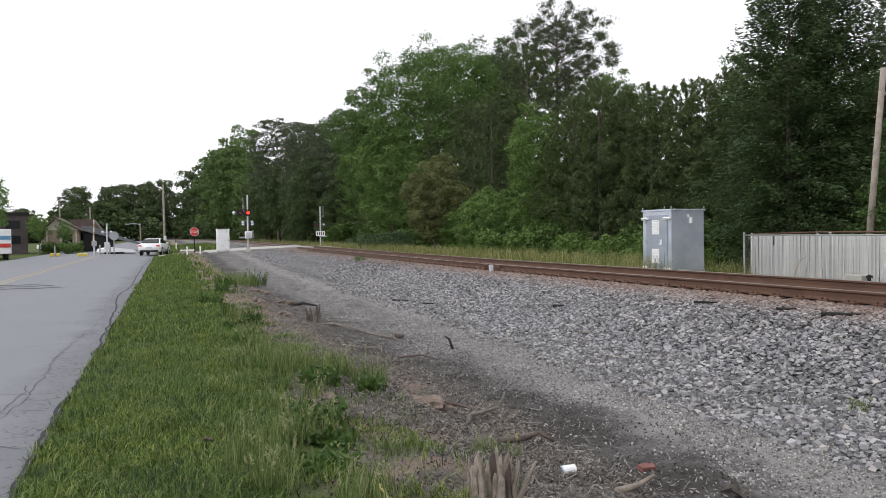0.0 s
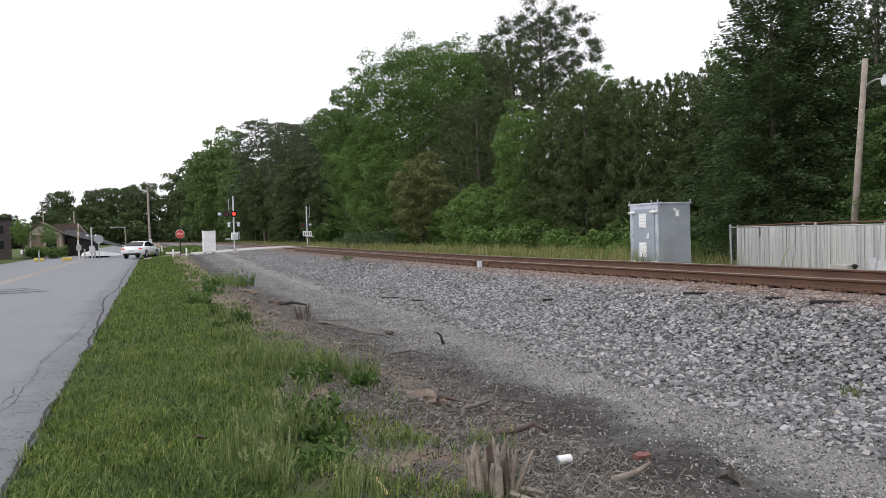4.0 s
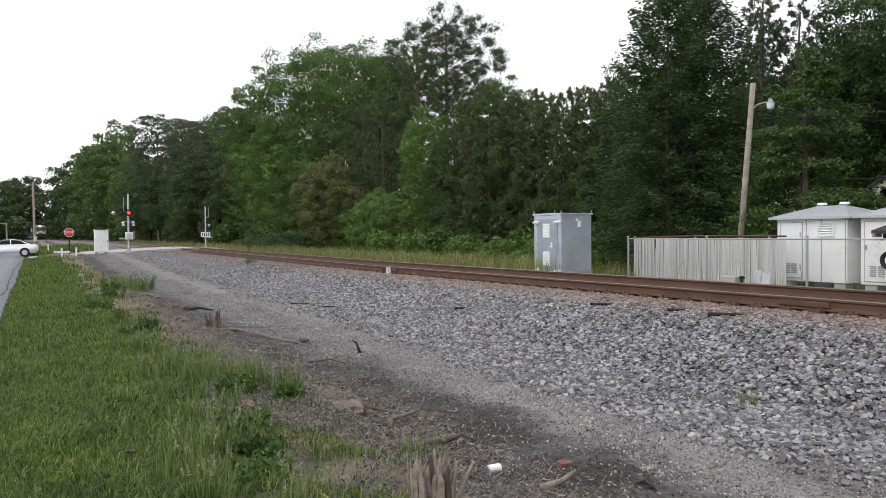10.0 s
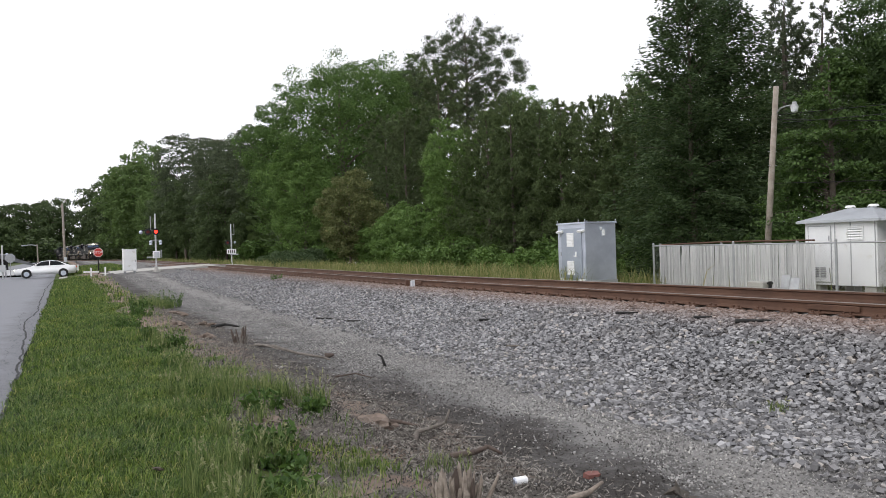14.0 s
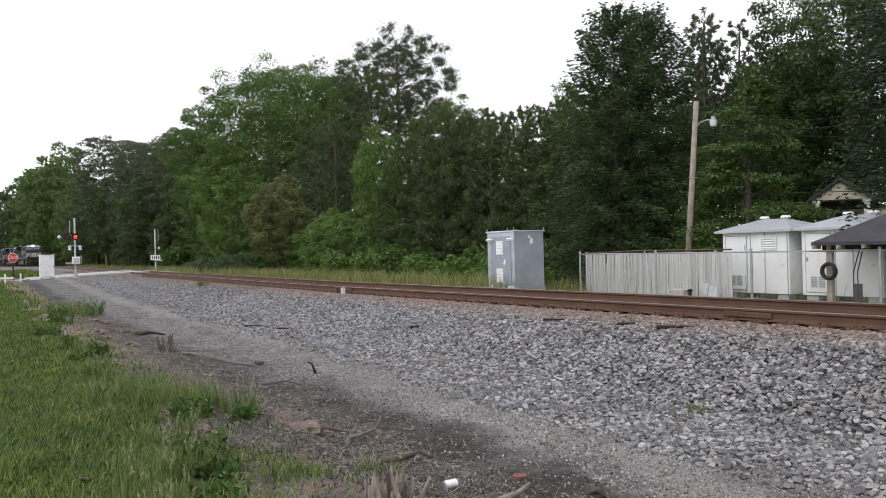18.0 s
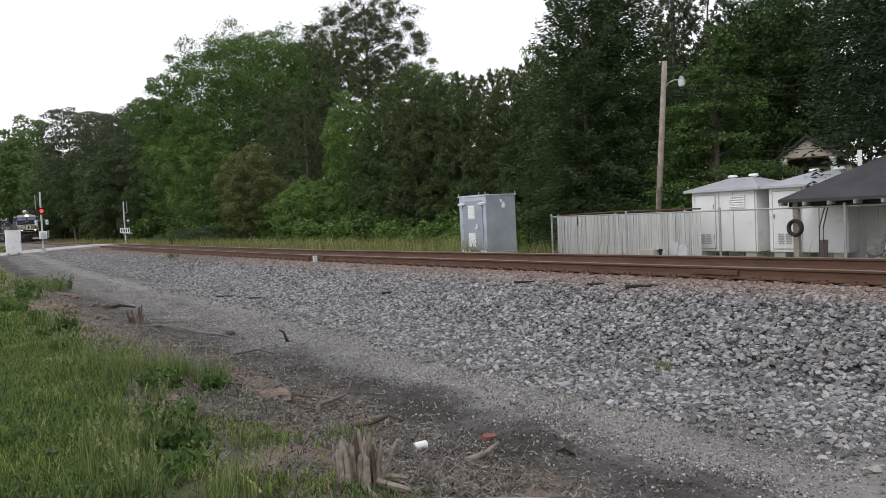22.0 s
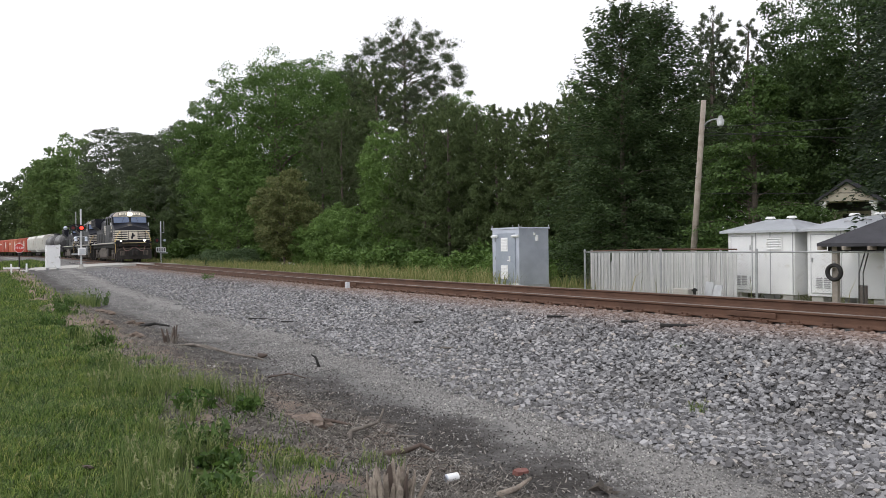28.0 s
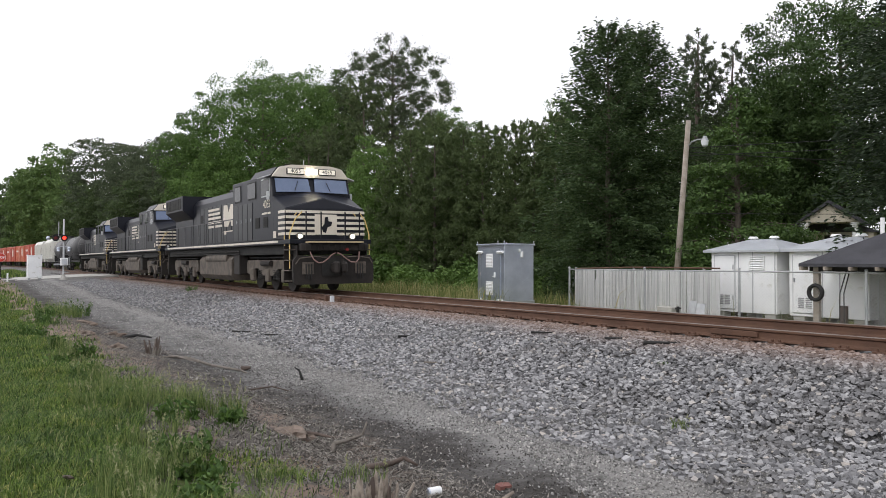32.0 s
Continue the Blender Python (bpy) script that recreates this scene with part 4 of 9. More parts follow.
def text_mesh(name, body, size, mat, parent, m, label="", depth=0.004):
    cu = bpy.data.curves.new(name, "FONT")
    cu.body, cu.size, cu.extrude, cu.align_x, cu.align_y = body, size, depth, "CENTER", "CENTER"
    tmp = bpy.data.objects.new("tmp", cu)
    scene.collection.objects.link(tmp)
    bpy.context.view_layer.update()
    me = bpy.data.meshes.new_from_object(tmp.evaluated_get(bpy.context.evaluated_depsgraph_get()))
    bpy.data.objects.remove(tmp)
    me.materials.clear()
    me.materials.append(mat)
    ob = new(name, me)
    ob.parent = parent
    ob.matrix_basis = m
    if label:
        ob["label"] = label
    return ob


def build_cabinet():
    ob = thing("signal_cabinet", at(-5.52 - 0.63, -0.84, 0.2) @ SIZE, "square brushed aluminium signal cabinet with lifting eyes on gravel", "cabinet")
    W, D, H = 1.27, 1.38, 2.2
    bm = bmesh.new()
    box(bm, 0, 0, 0.12 + (H - 0.12) / 2, W, D, H - 0.12, bevel=0.012)
    part("body", bm, M_GALV, ob)
    bm = bmesh.new()
    box(bm, 0, 0, H + 0.02, W + 0.08, D + 0.08, 0.07, bevel=0.015)
    part("top_rim", bm, M_GALV, ob)
    bm = bmesh.new()
    box(bm, 0, 0, 0.05, W + 0.05, D + 0.05, 0.15, bevel=0.01)
    part("base", bm, M_GALV2, ob)
    fx = -W / 2
    bm = bmesh.new()
    box(bm, fx - 0.012, -0.02, 1.12, 0.022, 1.02, 1.86, bevel=0.006)
    door = part("door", bm, M_CABDOOR, ob, "dull grey-blue metal door")
    for z in (1.62, 0.58):
        bm = bmesh.new()
        box(bm, fx - 0.03, 0.02, z, 0.012, 0.34, 0.52)
        for i in range(9):
            box(bm, fx - 0.04, 0.02, z - 0.22 + i * 0.055, 0.018, 0.30, 0.022, 0, 0, 25)
        part("vent_grille", bm, M_WHITE, door, "pale louvred grille")
    bm = bmesh.new()
    box(bm, fx - 0.04, -0.26, 1.08, 0.05, 0.05, 0.2, bevel=0.008)
    box(bm, fx - 0.06, -0.24, 1.02, 0.03, 0.12, 0.03)
    part("handle", bm, M_WHITE, door)
    for z in (0.5, 1.1, 1.8):
        bm = bmesh.new()
        rod(bm, (fx - 0.025, 0.5, z - 0.07), (fx - 0.025, 0.5, z + 0.07), 0.016)
        part("hinge", bm, M_GALV2, door)
    for y in (-0.55, 0.5):
        bm = bmesh.new()
        box(bm, fx - 0.06, y, 1.93, 0.1, 0.28, 0.07, ry=-25)
        part("drip_hood", bm, M_WHITE, ob)
        bm = bmesh.new()
        box(bm, fx - 0.06, y, 0.08, 0.1, 0.22, 0.2, ry=20)
        part("foot", bm, M_WHITE, ob)
    for x, y in ((-1, -1), (-1, 1), (1, -1), (1, 1), (-1, -0.55)):
        bm = bmesh.new()
        bmesh.ops.create_cone(bm, cap_ends=True, segments=10, radius1=0.055, radius2=0.055, depth=0.025, matrix=pose(x * W / 2, y * D / 2, H + 0.1, 90, 0, 45))
        box(bm, x * W / 2, y * D / 2, H + 0.06, 0.04, 0.05, 0.05, 45)
        part("lifting_eye", bm, M_GALV2, ob)
    bm = bmesh.new()
    box(bm, 0.1, -D / 2 - 0.02, H - 0.35, 0.1, 0.06, 0.22, bevel=0.01)
    box(bm, 0.0, -D / 2 - 0.02, H - 0.2, 0.06, 0.05, 0.1, bevel=0.01)
    part("wall_socket", bm, M_WHITE, ob, "small white fitting")


M_CABDOOR = worn("grey_blue_metal", (0.30, 0.34, 0.40), (0.38, 0.42, 0.48), 1.5, 0.45, 0.6, 90, 0.03)
build_cabinet()


def chain_mesh(bm, y0, y1, z0, z1, x, pitch=0.085, r=0.0022):
    """Diagonal wires both ways, as thin flat strips."""
    h = z1 - z0
    k = int((y1 - y0 + h) / pitch)
    for sgn in (1, -1):
        for i in range(k):
            a = y0 - h + i * pitch if sgn > 0 else y0 + i * pitch
            lo, hi = (a, z0), (a + sgn * h, z1)
            # clip to the panel
            t0, t1 = 0.0, 1.0
            dy = hi[0] - lo[0]
            for edge, sign in ((y0, 1), (y1, -1)):
                q = (edge - lo[0]) / dy
                if (dy > 0) == (sign > 0):
                    t0 = max(t0, q)
                else:
                    t1 = min(t1, q)
            if t1 - t0 < 0.02:
                continue
            pa = (lo[0] + dy * t0, z0 + h * t0)
            pb = (lo[0] + dy * t1, z0 + h * t1)
            vs = [bm.verts.new((x, pa[0] - r, pa[1])), bm.verts.new((x, pa[0] + r, pa[1])), bm.verts.new((x, pb[0] + r, pb[1])), bm.verts.new((x, pb[0] - r, pb[1]))]
            bm.faces.new(vs)


def build_fences():
    # chain-link line beside the track
    base = -0.24
    ob = thing("chain_link_fence", at(-8.0, -2.4, base) @ SIZE, "galvanised chain-link fence beside the track", "fence")
    posts = [0, -3.05, -6.05, -9.1, -12.1, -15.1, -18.1]
    for y in posts:
        bm = bmesh.new()
        rod(bm, (0, y, -0.1), (0, y, 1.8), 0.032, seg=10)
        ball(bm, 0, y, 1.81, 0.042, sub=1)
        part("post", bm, M_GALV2, ob)
    bm = bmesh.new()
    rod(bm, (0, posts[0], 1.74), (0, posts[-1], 1.74), 0.022, seg=8)
    part("top_rail", bm, M_GALV2, ob)
    bm = bmesh.new()
    chain_mesh(bm, posts[-1], posts[0], 0.05, 1.72, -0.03)
    part("wire_mesh", bm, M_GALV2, ob)
    # slatted screen behind it
    ob = thing("slatted_fence", at(-8.6, -2.2, base) @ SIZE, "chain-link fence screened with narrow pale grey upright slats", "fence")
    n = 86
    bm = bmesh.new()
    box(bm, 0, 0, 0, 0.022, 0.048, 1.68)
    slat = part("slat", bm, M_SLAT, ob)
    slat.matrix_basis = pose(0, -0.05, 0.9)
    r = random.Random(4)
    for i in range(1, n):
        c = new("slat", slat.data)
        c.parent = ob
        gap = 0.35 if i == 14 else 0.0
        c.matrix_basis = pose(r.uniform(-0.012, 0.012), -0.05 - i * 0.063, 0.9 + r.uniform(-0.02, 0.02) - gap, r.uniform(-0.8, 0.8), 0, r.uniform(-12, 12))
    for y in (-0.02, -2.45, -4.9):
        bm = bmesh.new()
        rod(bm, (0.05, y, -0.1), (0.05, y, 1.82), 0.035, seg=10)
        part("post", bm, M_GALV2, ob)
    bm = bmesh.new()
    tube(bm, [(0.04, 0, 1.76), (0.04, -1.2, 1.8), (0.04, -2.4, 1.83), (0.04, -4.0, 1.83), (0.04, -5.4, 1.82)], 0.026, 8)
    part("top_rail", bm, M_RAIL, ob, "rusty brown top rail")
    bm = bmesh.new()
    chain_mesh(bm, -5.4, 0.0, 0.05, 1.74, -0.025)
    part("wire_mesh", bm, M_GALV2, ob)


M_SLAT = random_tint("pale_slats", [(0.0, (0.46, 0.46, 0.46)), (0.5, (0.58, 0.58, 0.58)), (1.0, (0.68, 0.68, 0.67))], 0.6, 30, 0.05, False)
build_fences()


def build_shed(n, s, label, roof_junk=False):
    """A small metal equipment house on blocks: panels, door, louvres, hipped roof with two vents."""
    ob = thing("equipment_shed", at(n, s, -0.25) @ SIZE, label, "shed", "white sheds")
    W, D, H = 1.95, 1.9, 2.42
    z0 = 0.42
    bm = bmesh.new()
    box(bm, D / 2, 0, (z0 + H) / 2, D, W, H - z0, bevel=0.01)
    body = part("body", bm, M_WHITE, ob)
    for y in (-0.93, -0.3, 0.12):
        bm = bmesh.new()
        box(bm, -0.004, y, (z0 + H) / 2, 0.02, 0.018, H - z0 - 0.02)
        part("wall_seam", bm, M_GALV2, ob)
    # plate added behind the door to draw the dark line of its gap
    bm = bmesh.new()
    box(bm, -0.004, 0.55, 1.38, 0.02, 0.66, 1.76)
    part("door_seal", bm, M_GALV2, ob, "grey plate standing in for the dark gap round the door")
    bm = bmesh.new()
    box(bm, -0.012, 0.55, 1.38, 0.03, 0.62, 1.72, bevel=0.008)
    door = part("door", bm, M_WHITE, ob)
    bm = bmesh.new()
    for c in (-0.1, 0.1):
        for i in range(6):
            box(bm, -0.034, 0.55 + c, 0.68 + i * 0.055, 0.02, 0.15, 0.028, ry=30)
    part("louvre", bm, M_LOUVRESHADE, door, "pressed louvre slots")
    bm = bmesh.new()
    box(bm, -0.04, 0.83, 1.5, 0.05, 0.04, 0.12)
    rod(bm, (-0.04, 0.27, 0.8), (-0.04, 0.27, 0.95), 0.015)
    rod(bm, (-0.04, 0.27, 1.8), (-0.04, 0.27, 1.95), 0.015)
    part("latch", bm, M_GALV2, door)
    bm = bmesh.new()
    for a, b, c, d in ((0, 0.2, 0.44, 0.03), (0, -0.2, 0.44, 0.03)):
        box(bm, -0.02, -0.42, 2.0 + b, 0.04, c, d)
    for a in (-0.21, 0.21):
        box(bm, -0.02, -0.42 + a, 2.0, 0.04, 0.03, 0.42)
    for i in range(5):
        box(bm, -0.02, -0.42, 1.85 + i * 0.075, 0.03, 0.4, 0.05, ry=35)
    part("wall_vent", bm, M_WHITE, ob, "slatted square wall vent")
    # shallow hipped roof with an overhang
    bm = bmesh.new()
    o = 0.16
    lo = [(-o, -W / 2 - o, H), (D + o, -W / 2 - o, H), (D + o, W / 2 + o, H), (-o, W / 2 + o, H)]
    hi = [(D * 0.5 - 0.1, -0.35, H + 0.36), (D * 0.5 + 0.1, -0.35, H + 0.36), (D * 0.5 + 0.1, 0.35, H + 0.36), (D * 0.5 - 0.1, 0.35, H + 0.36)]
    b0 = [bm.verts.new((x, y, z - 0.07)) for x, y, z in lo]
    b1 = [bm.verts.new(p) for p in lo]
    b2 = [bm.verts.new(p) for p in hi]
    for p, q in ((b0, b1), (b1, b2)):
        for i in range(4):
            bm.faces.new((p[i], p[(i + 1) % 4], q[(i + 1) % 4], q[i]))
    bm.faces.new(b2)
    bm.faces.new(b0[::-1])
    bmesh.ops.recalc_face_normals(bm, faces=bm.faces)
    part("roof", bm, M_ROOFGREY, ob, "shallow grey metal roof with a pale edge")
    for y in (-0.32, 0.3):
        bm = bmesh.new()
        rod(bm, (D / 2, y, H + 0.28), (D / 2, y, H + 0.42), 0.075, seg=12)
        rod(bm, (D / 2, y, H + 0.39), (D / 2, y, H + 0.46), 0.14, 0.1, seg=12)
        part("roof_vent", bm, M_WHITE, ob)
    for x in (0.2, D - 0.2):
        for y in (-0.75, 0.75):
            bm = bmesh.new()
            box(bm, x, y, 0.2, 0.3, 0.3, 0.45, bevel=0.01)
            part("block", bm, M_CONC, ob)
    if roof_junk:
        bm = bmesh.new()
        for i in range(3):
            bmesh.ops.create_cone(bm, cap_ends=False, segments=14, radius1=0.12, radius2=0.12, depth=0.04, matrix=pose(0.35 + i * 0.06, 0.1 - i * 0.17, H + 0.19 + 0.02 * i, 0, 8, 0))
        part("cable_coil", bm, M_GALV2, ob)


# darker than the white door: the shade in the louvre slots, as colour
M_LOUVRESHADE = worn("shaded_louvre_paint", (0.25, 0.25, 0.26), (0.34, 0.34, 0.35), 4, 0.6, 0, 60, 0.02)
M_ROOFGREY = worn("grey_metal_roof", (0.36, 0.38, 0.41), (0.46, 0.48, 0.51), 1.5, 0.5, 0.3, 60, 0.05)
build_shed(-9.5, -7.93, "white metal equipment shed on concrete blocks behind the fence")
build_shed(-9.55, -10.2, "white metal equipment shed beside the open-sided shelter", True)


def build_shelter():
    ob = thing("open_shelter", at(-8.1, -10.4, -0.25) @ SIZE, "open-sided timber shelter with a dark shingle roof", "shelter")
    posts = [(0.0, 0.0), (0.0, -2.9), (0.0, -5.8), (3.6, 0.0), (3.6, -5.8)]
    for x, y in posts:
        bm = bmesh.new()
        box(bm, x, y, 0.95, 0.13, 0.13, 2.0, bevel=0.01)
        part("post", bm, M_POLEWOOD, ob)
    bm = bmesh.new()
    box(bm, 0.0, -2.9, 1.86, 0.12, 6.1, 0.16)
    part("beam", bm, M_DARK, ob)
    bm = bmesh.new()
    o = 0.28
    lo = [(-o, o), (3.6 + o, o), (3.6 + o, -5.8 - o), (-o, -5.8 - o)]
    hi = [(1.5, -1.7), (2.1, -1.7), (2.1, -4.2), (1.5, -4.2)]
    b0 = [bm.verts.new((x, y, 1.9)) for x, y in lo]
    b1 = [bm.verts.new((x, y, 1.99)) for x, y in lo]
    b2 = [bm.verts.new((x, y, 3.25)) for x, y in hi]
    for p, q in ((b0, b1), (b1, b2)):
        for i in range(4):
            bm.faces.new((p[i], p[(i + 1) % 4], q[(i + 1) % 4], q[i]))
    bm.faces.new(b2)
    bm.faces.new(b0[::-1])
    bmesh.ops.recalc_face_normals(bm, faces=bm.faces)
    part("roof", bm, M_ROOFDARK, ob, "dark grey shingled hip roof")
    for i in range(12):
        bm = bmesh.new()
        box(bm, -0.2, 0.2 - i * 0.55, 1.86, 0.3, 0.05, 0.1)
        part("rafter_end", bm, M_POLEWOOD, ob)
    bm = bmesh.new()
    rod(bm, (0.95, -0.95, 2.4), (0.95, -0.95, 3.22), 0.045, seg=10)
    part("vent_pipe", bm, M_WHITE, ob, "white plastic vent pipe")
    # pale boarded wall at the back
    bm = bmesh.new()
    box(bm, 0, 0, 0, 0.03, 0.29, 1.9)
    board = part("board", bm, M_BOARD, ob)
    board.matrix_basis = pose(1.9, -0.42, 1.0)
    r = random.Random(9)
    for i in range(1, 17):
        c = new("board", board.data)
        c.parent = ob
        c.matrix_basis = pose(1.9 + r.uniform(-0.01, 0.01), -0.42 - i * 0.305, 1.0 + r.uniform(-0.03, 0.03), 0, 0, r.uniform(-1.5, 1.5))
    # hanging tyre
    ty = thing("hanging_tyre", at(-8.02, -10.45, 0.96), "black rubber tyre hung on the shelter post", "tyre")
    bm = bmesh.new()
    maj, mnr = 0.195, 0.052
    rings = []
    for i in range(28):
        a = i / 28 * 2 * math.pi
        ring = []
        for j in range(8):
            b = j / 8 * 2 * math.pi
            rr = maj + mnr * math.cos(b)
            ring.append(bm.verts.new((-0.13 + 0.07 * math.sin(b), rr * math.cos(a), rr * math.sin(a))))
        rings.append(ring)
    for i in range(28):
        for j in range(8):
            bm.faces.new((rings[i][j], rings[(i + 1) % 28][j], rings[(i + 1) % 28][(j + 1) % 8], rings[i][(j + 1) % 8]))
    bmesh.ops.recalc_face_normals(bm, faces=bm.faces)
    part("tyre_casing", bm, M_RUBBER, ty, smooth=True)
    bm = bmesh.new()
    rod(bm, (-0.03, 0, 0.2), (-0.15, 0, 0.3), 0.012)
    part("hook", bm, M_GALV2, ty)
    # conduits on a brown stake
    st = thing("service_stake", at(-8.25, -10.95, -0.25), "brown timber stake with two black conduits", "post")
    bm = bmesh.new()
    box(bm, 0, 0, 0.42, 0.12, 0.2, 0.9, bevel=0.01)
    part("stake", bm, M_BROWN, st)
    for y in (-0.07, 0.07):
        bm = bmesh.new()
        tube(bm, [(-0.08, y, 0.1), (-0.08, y * 0.8, 1.2), (0.3, y * 0.6, 2.0)], 0.016)
        part("conduit", bm, M_RUBBER, st)
    # rubble
    r = random.Random(12)
    rub = tagged(new("rubble_heap"), "heap of grey broken rubble under the shelter", "rubble")
    rub.matrix_basis = at(-8.5, -12.2, -0.28)
    for i in range(46):
        bm = bmesh.new()
        d = r.uniform(0.12, 0.3)
        bmesh.ops.create_icosphere(bm, subdivisions=1, radius=d, matrix=Matrix.Diagonal((1, r.uniform(0.6, 1), r.uniform(0.35, 0.7), 1)))
        for v in bm.verts:
            v.co *= r.uniform(0.8, 1.15)
        y = r.gauss(0, 0.75)
        x = r.gauss(0.3, 0.4)
        h = max(0.1, 0.95 - 0.5 * abs(y) - 0.4 * abs(x - 0.3))
        pc = part("stone", bm, M_RUBBLE, rub)
        pc.matrix_basis = pose(x, y, r.uniform(0.08, h), r.uniform(0, 90), r.uniform(0, 90), r.uniform(0, 360))
    # block and leaning sheet by the fence
    bk = thing("concrete_block", at(-7.5, -6.5, None), "grey concrete block lying beside the fence", "block")
    bm = bmesh.new()
    box(bm, 0, 0, 0.17, 0.3, 0.62, 0.34, bevel=0.02)
    part("block", bm, M_CONC, bk)
    bm = bmesh.new()
    rod(bm, (0, -0.45, 0.0), (0, -0.45, 0.36), 0.05)
    box(bm, 0, -0.45, 0.3, 0.2, 0.06, 0.06)
    part("valve", bm, M_DARK, bk)
    shh = thing("metal_sheet", at(-7.75, -7.15, -0.1), "bent pale sheet of metal leaning on the fence", "metal sheet")
    bm = bmesh.new()
    box(bm, 0, 0, 0.3, 0.012, 0.3, 0.75, ry=14)
    box(bm, 0.03, -0.3, 0.26, 0.012, 0.3, 0.68, ry=18, rz=12)
    part("sheet", bm, M_GALV2, shh)


M_BOARD = random_tint("weathered_white_boards", [(0.0, (0.42, 0.42, 0.41)), (1.0, (0.6, 0.6, 0.58))], 0.75, 20, 0.2, False)
M_BROWN = worn("brown_stained_wood", (0.06, 0.044, 0.036), (0.1, 0.074, 0.06), 5, 0.8, 0, 50, 0.2)
M_RUBBLE = random_tint("broken_rubble", [(0.0, (0.12, 0.13, 0.12)), (0.6, (0.26, 0.27, 0.26)), (1.0, (0.42, 0.42, 0.4))], 0.9, 14, 0.4, False)
build_shelter()


def build_lamp_pole():
    base = Vector((*plan(14.36, 18.95), -0.28))
    ob = thing("utility_pole", pose(*base), "leaning grey wooden utility pole with a street lamp", "utility pole")
    top = Vector((*plan(14.47, 18.23), 7.05)) - base
    bm = bmesh.new()
    rod(bm, (0, 0, -0.3), top, 0.125, 0.092, 12)
    part("pole", bm, M_POLEWOOD, ob, smooth=True)
    # arm and lamp towards the shelter
    d = Vector((0.30, -0.88, 0)).normalized()
    a = top * 0.84
    pts = [a, a + d * 0.1 + Vector((0, 0, 0.22)), a + d * 0.28 + Vector((0, 0, 0.36)), a + d * 0.55 + Vector((0, 0, 0.41)), a + d * 0.86 + Vector((0, 0, 0.38))]
    bm = bmesh.new()
    tube(bm, pts, 0.028, 8)
    part("arm", bm, M_GALV2, ob)
    e = pts[-1]
    bm = bmesh.new()
    rod(bm, e + Vector((0, 0, 0.12)), e + Vector((0, 0, 0.02)), 0.06, 0.09, 14)
    rod(bm, e + Vector((0, 0, 0.03)), e + Vector((0, 0, -0.04)), 0.09, 0.13, 14)
    lamp = part("lamp_head", bm, M_GALV2, ob)
    bm = bmesh.new()
    rod(bm, e + Vector((0, 0, -0.04)), e + Vector((0, 0, -0.21)), 0.135, 0.11, 14)
    ball(bm, *(e + Vector((0, 0, -0.21))), 0.11, 1, 1, 0.5)
    part("lens", bm, M_LENS, lamp, "frosted white lamp lens")
    bm = bmesh.new()
    c = top * 0.62
    for z in (0.0, 0.5):
        rod(bm, c + Vector((-0.16, -0.05, z)), c + Vector((0.16, -0.05, z)), 0.015)
    part("step_bolt", bm, M_GALV2, ob)
    # wires off to the right
    for z0, end in ((6.3, (40, 4.0, 7.6)), (6.0, (40, 4.0, 7.2)), (6.15, (32, 8.5, 5.0)), (3.9, (34, 9.0, 4.5))):
        w = thing("overhead_wire", pose(*(base + top * (z0 / 7.3))), "thin dark overhead wire from the pole", "wire", "overhead wires")
        q = Vector((*plan(end[0], end[1]), end[2])) - (base + top * (z0 / 7.3))
        bm = bmesh.new()
        tube(bm, [q * (i / 8) + Vector((0, 0, -0.5 * math.sin(math.pi * i / 8))) for i in range(9)], 0.012, 4)
        part("cable", bm, M_RUBBER, w)


M_LENS = worn("frosted_lens", (0.6, 0.62, 0.65), (0.7, 0.72, 0.74), 3, 0.3, 0, 60, 0.0)
build_lamp_pole()


def build_porch():
    """The gabled porch of a house behind the sheds, and a timber cross."""
    ob = thing("house", pose(*plan(26.9, 23.6), -0.1, 0, 0, -48), "small cream house with a gabled porch among the trees", "house")
    bm = bmesh.new()
    box(bm, 0, 4.2, 1.7, 3.6, 5, 3.6)
    part("wall", bm, M_CREAMWALL, ob)
    bm = bmesh.new()
    prism(bm, [(-1.35, 3.95), (1.35, 3.95), (0, 4.85)], "y", -0.2, 2.4)
    part("gable", bm, M_CREAMWALL, ob)
    for sgn in (-1, 1):
        bm = bmesh.new()
        prism(bm, [(sgn * 1.6, 3.78), (sgn * 1.6, 3.92), (0, 5.06), (0, 4.9)], "y", -0.4, 2.5)
        part("porch_roof", bm, M_ROOFDARK, ob)
        bm = bmesh.new()
        rod(bm, (sgn * 1.15, 0, -0.2), (sgn * 1.15, 0, 3.9), 0.14, seg=10)
        box(bm, sgn * 1.15, 0, 3.86, 0.36, 0.36, 0.14)
        part("column", bm, M_WHITE, ob)
    bm = bmesh.new()
    box(bm, 0, 1.66, 2.2, 1.0, 0.06, 2.3)
    part("door", bm, M_DARK, ob, "dark doorway under the porch")
    bm = bmesh.new()
    prism(bm, [(-2.0, 3.5), (2.0, 3.5), (0, 4.4)], "y", 1.6, 7)
    part("roof", bm, M_ROOFDARK, ob)
    cr = thing("wooden_cross", pose(*plan(21.15, 19.6), -0.25, 0, 0, -45), "weathered wooden cross standing behind the sheds", "cross")
    bm = bmesh.new()
    box(bm, 0, 0, 1.65, 0.14, 0.14, 3.5)
    part("upright", bm, M_POLEWOOD, cr)
    bm = bmesh.new()
    box(bm, 0, -0.02, 2.72, 0.9, 0.13, 0.14)
    part("crossbar", bm, M_POLEWOOD, cr)


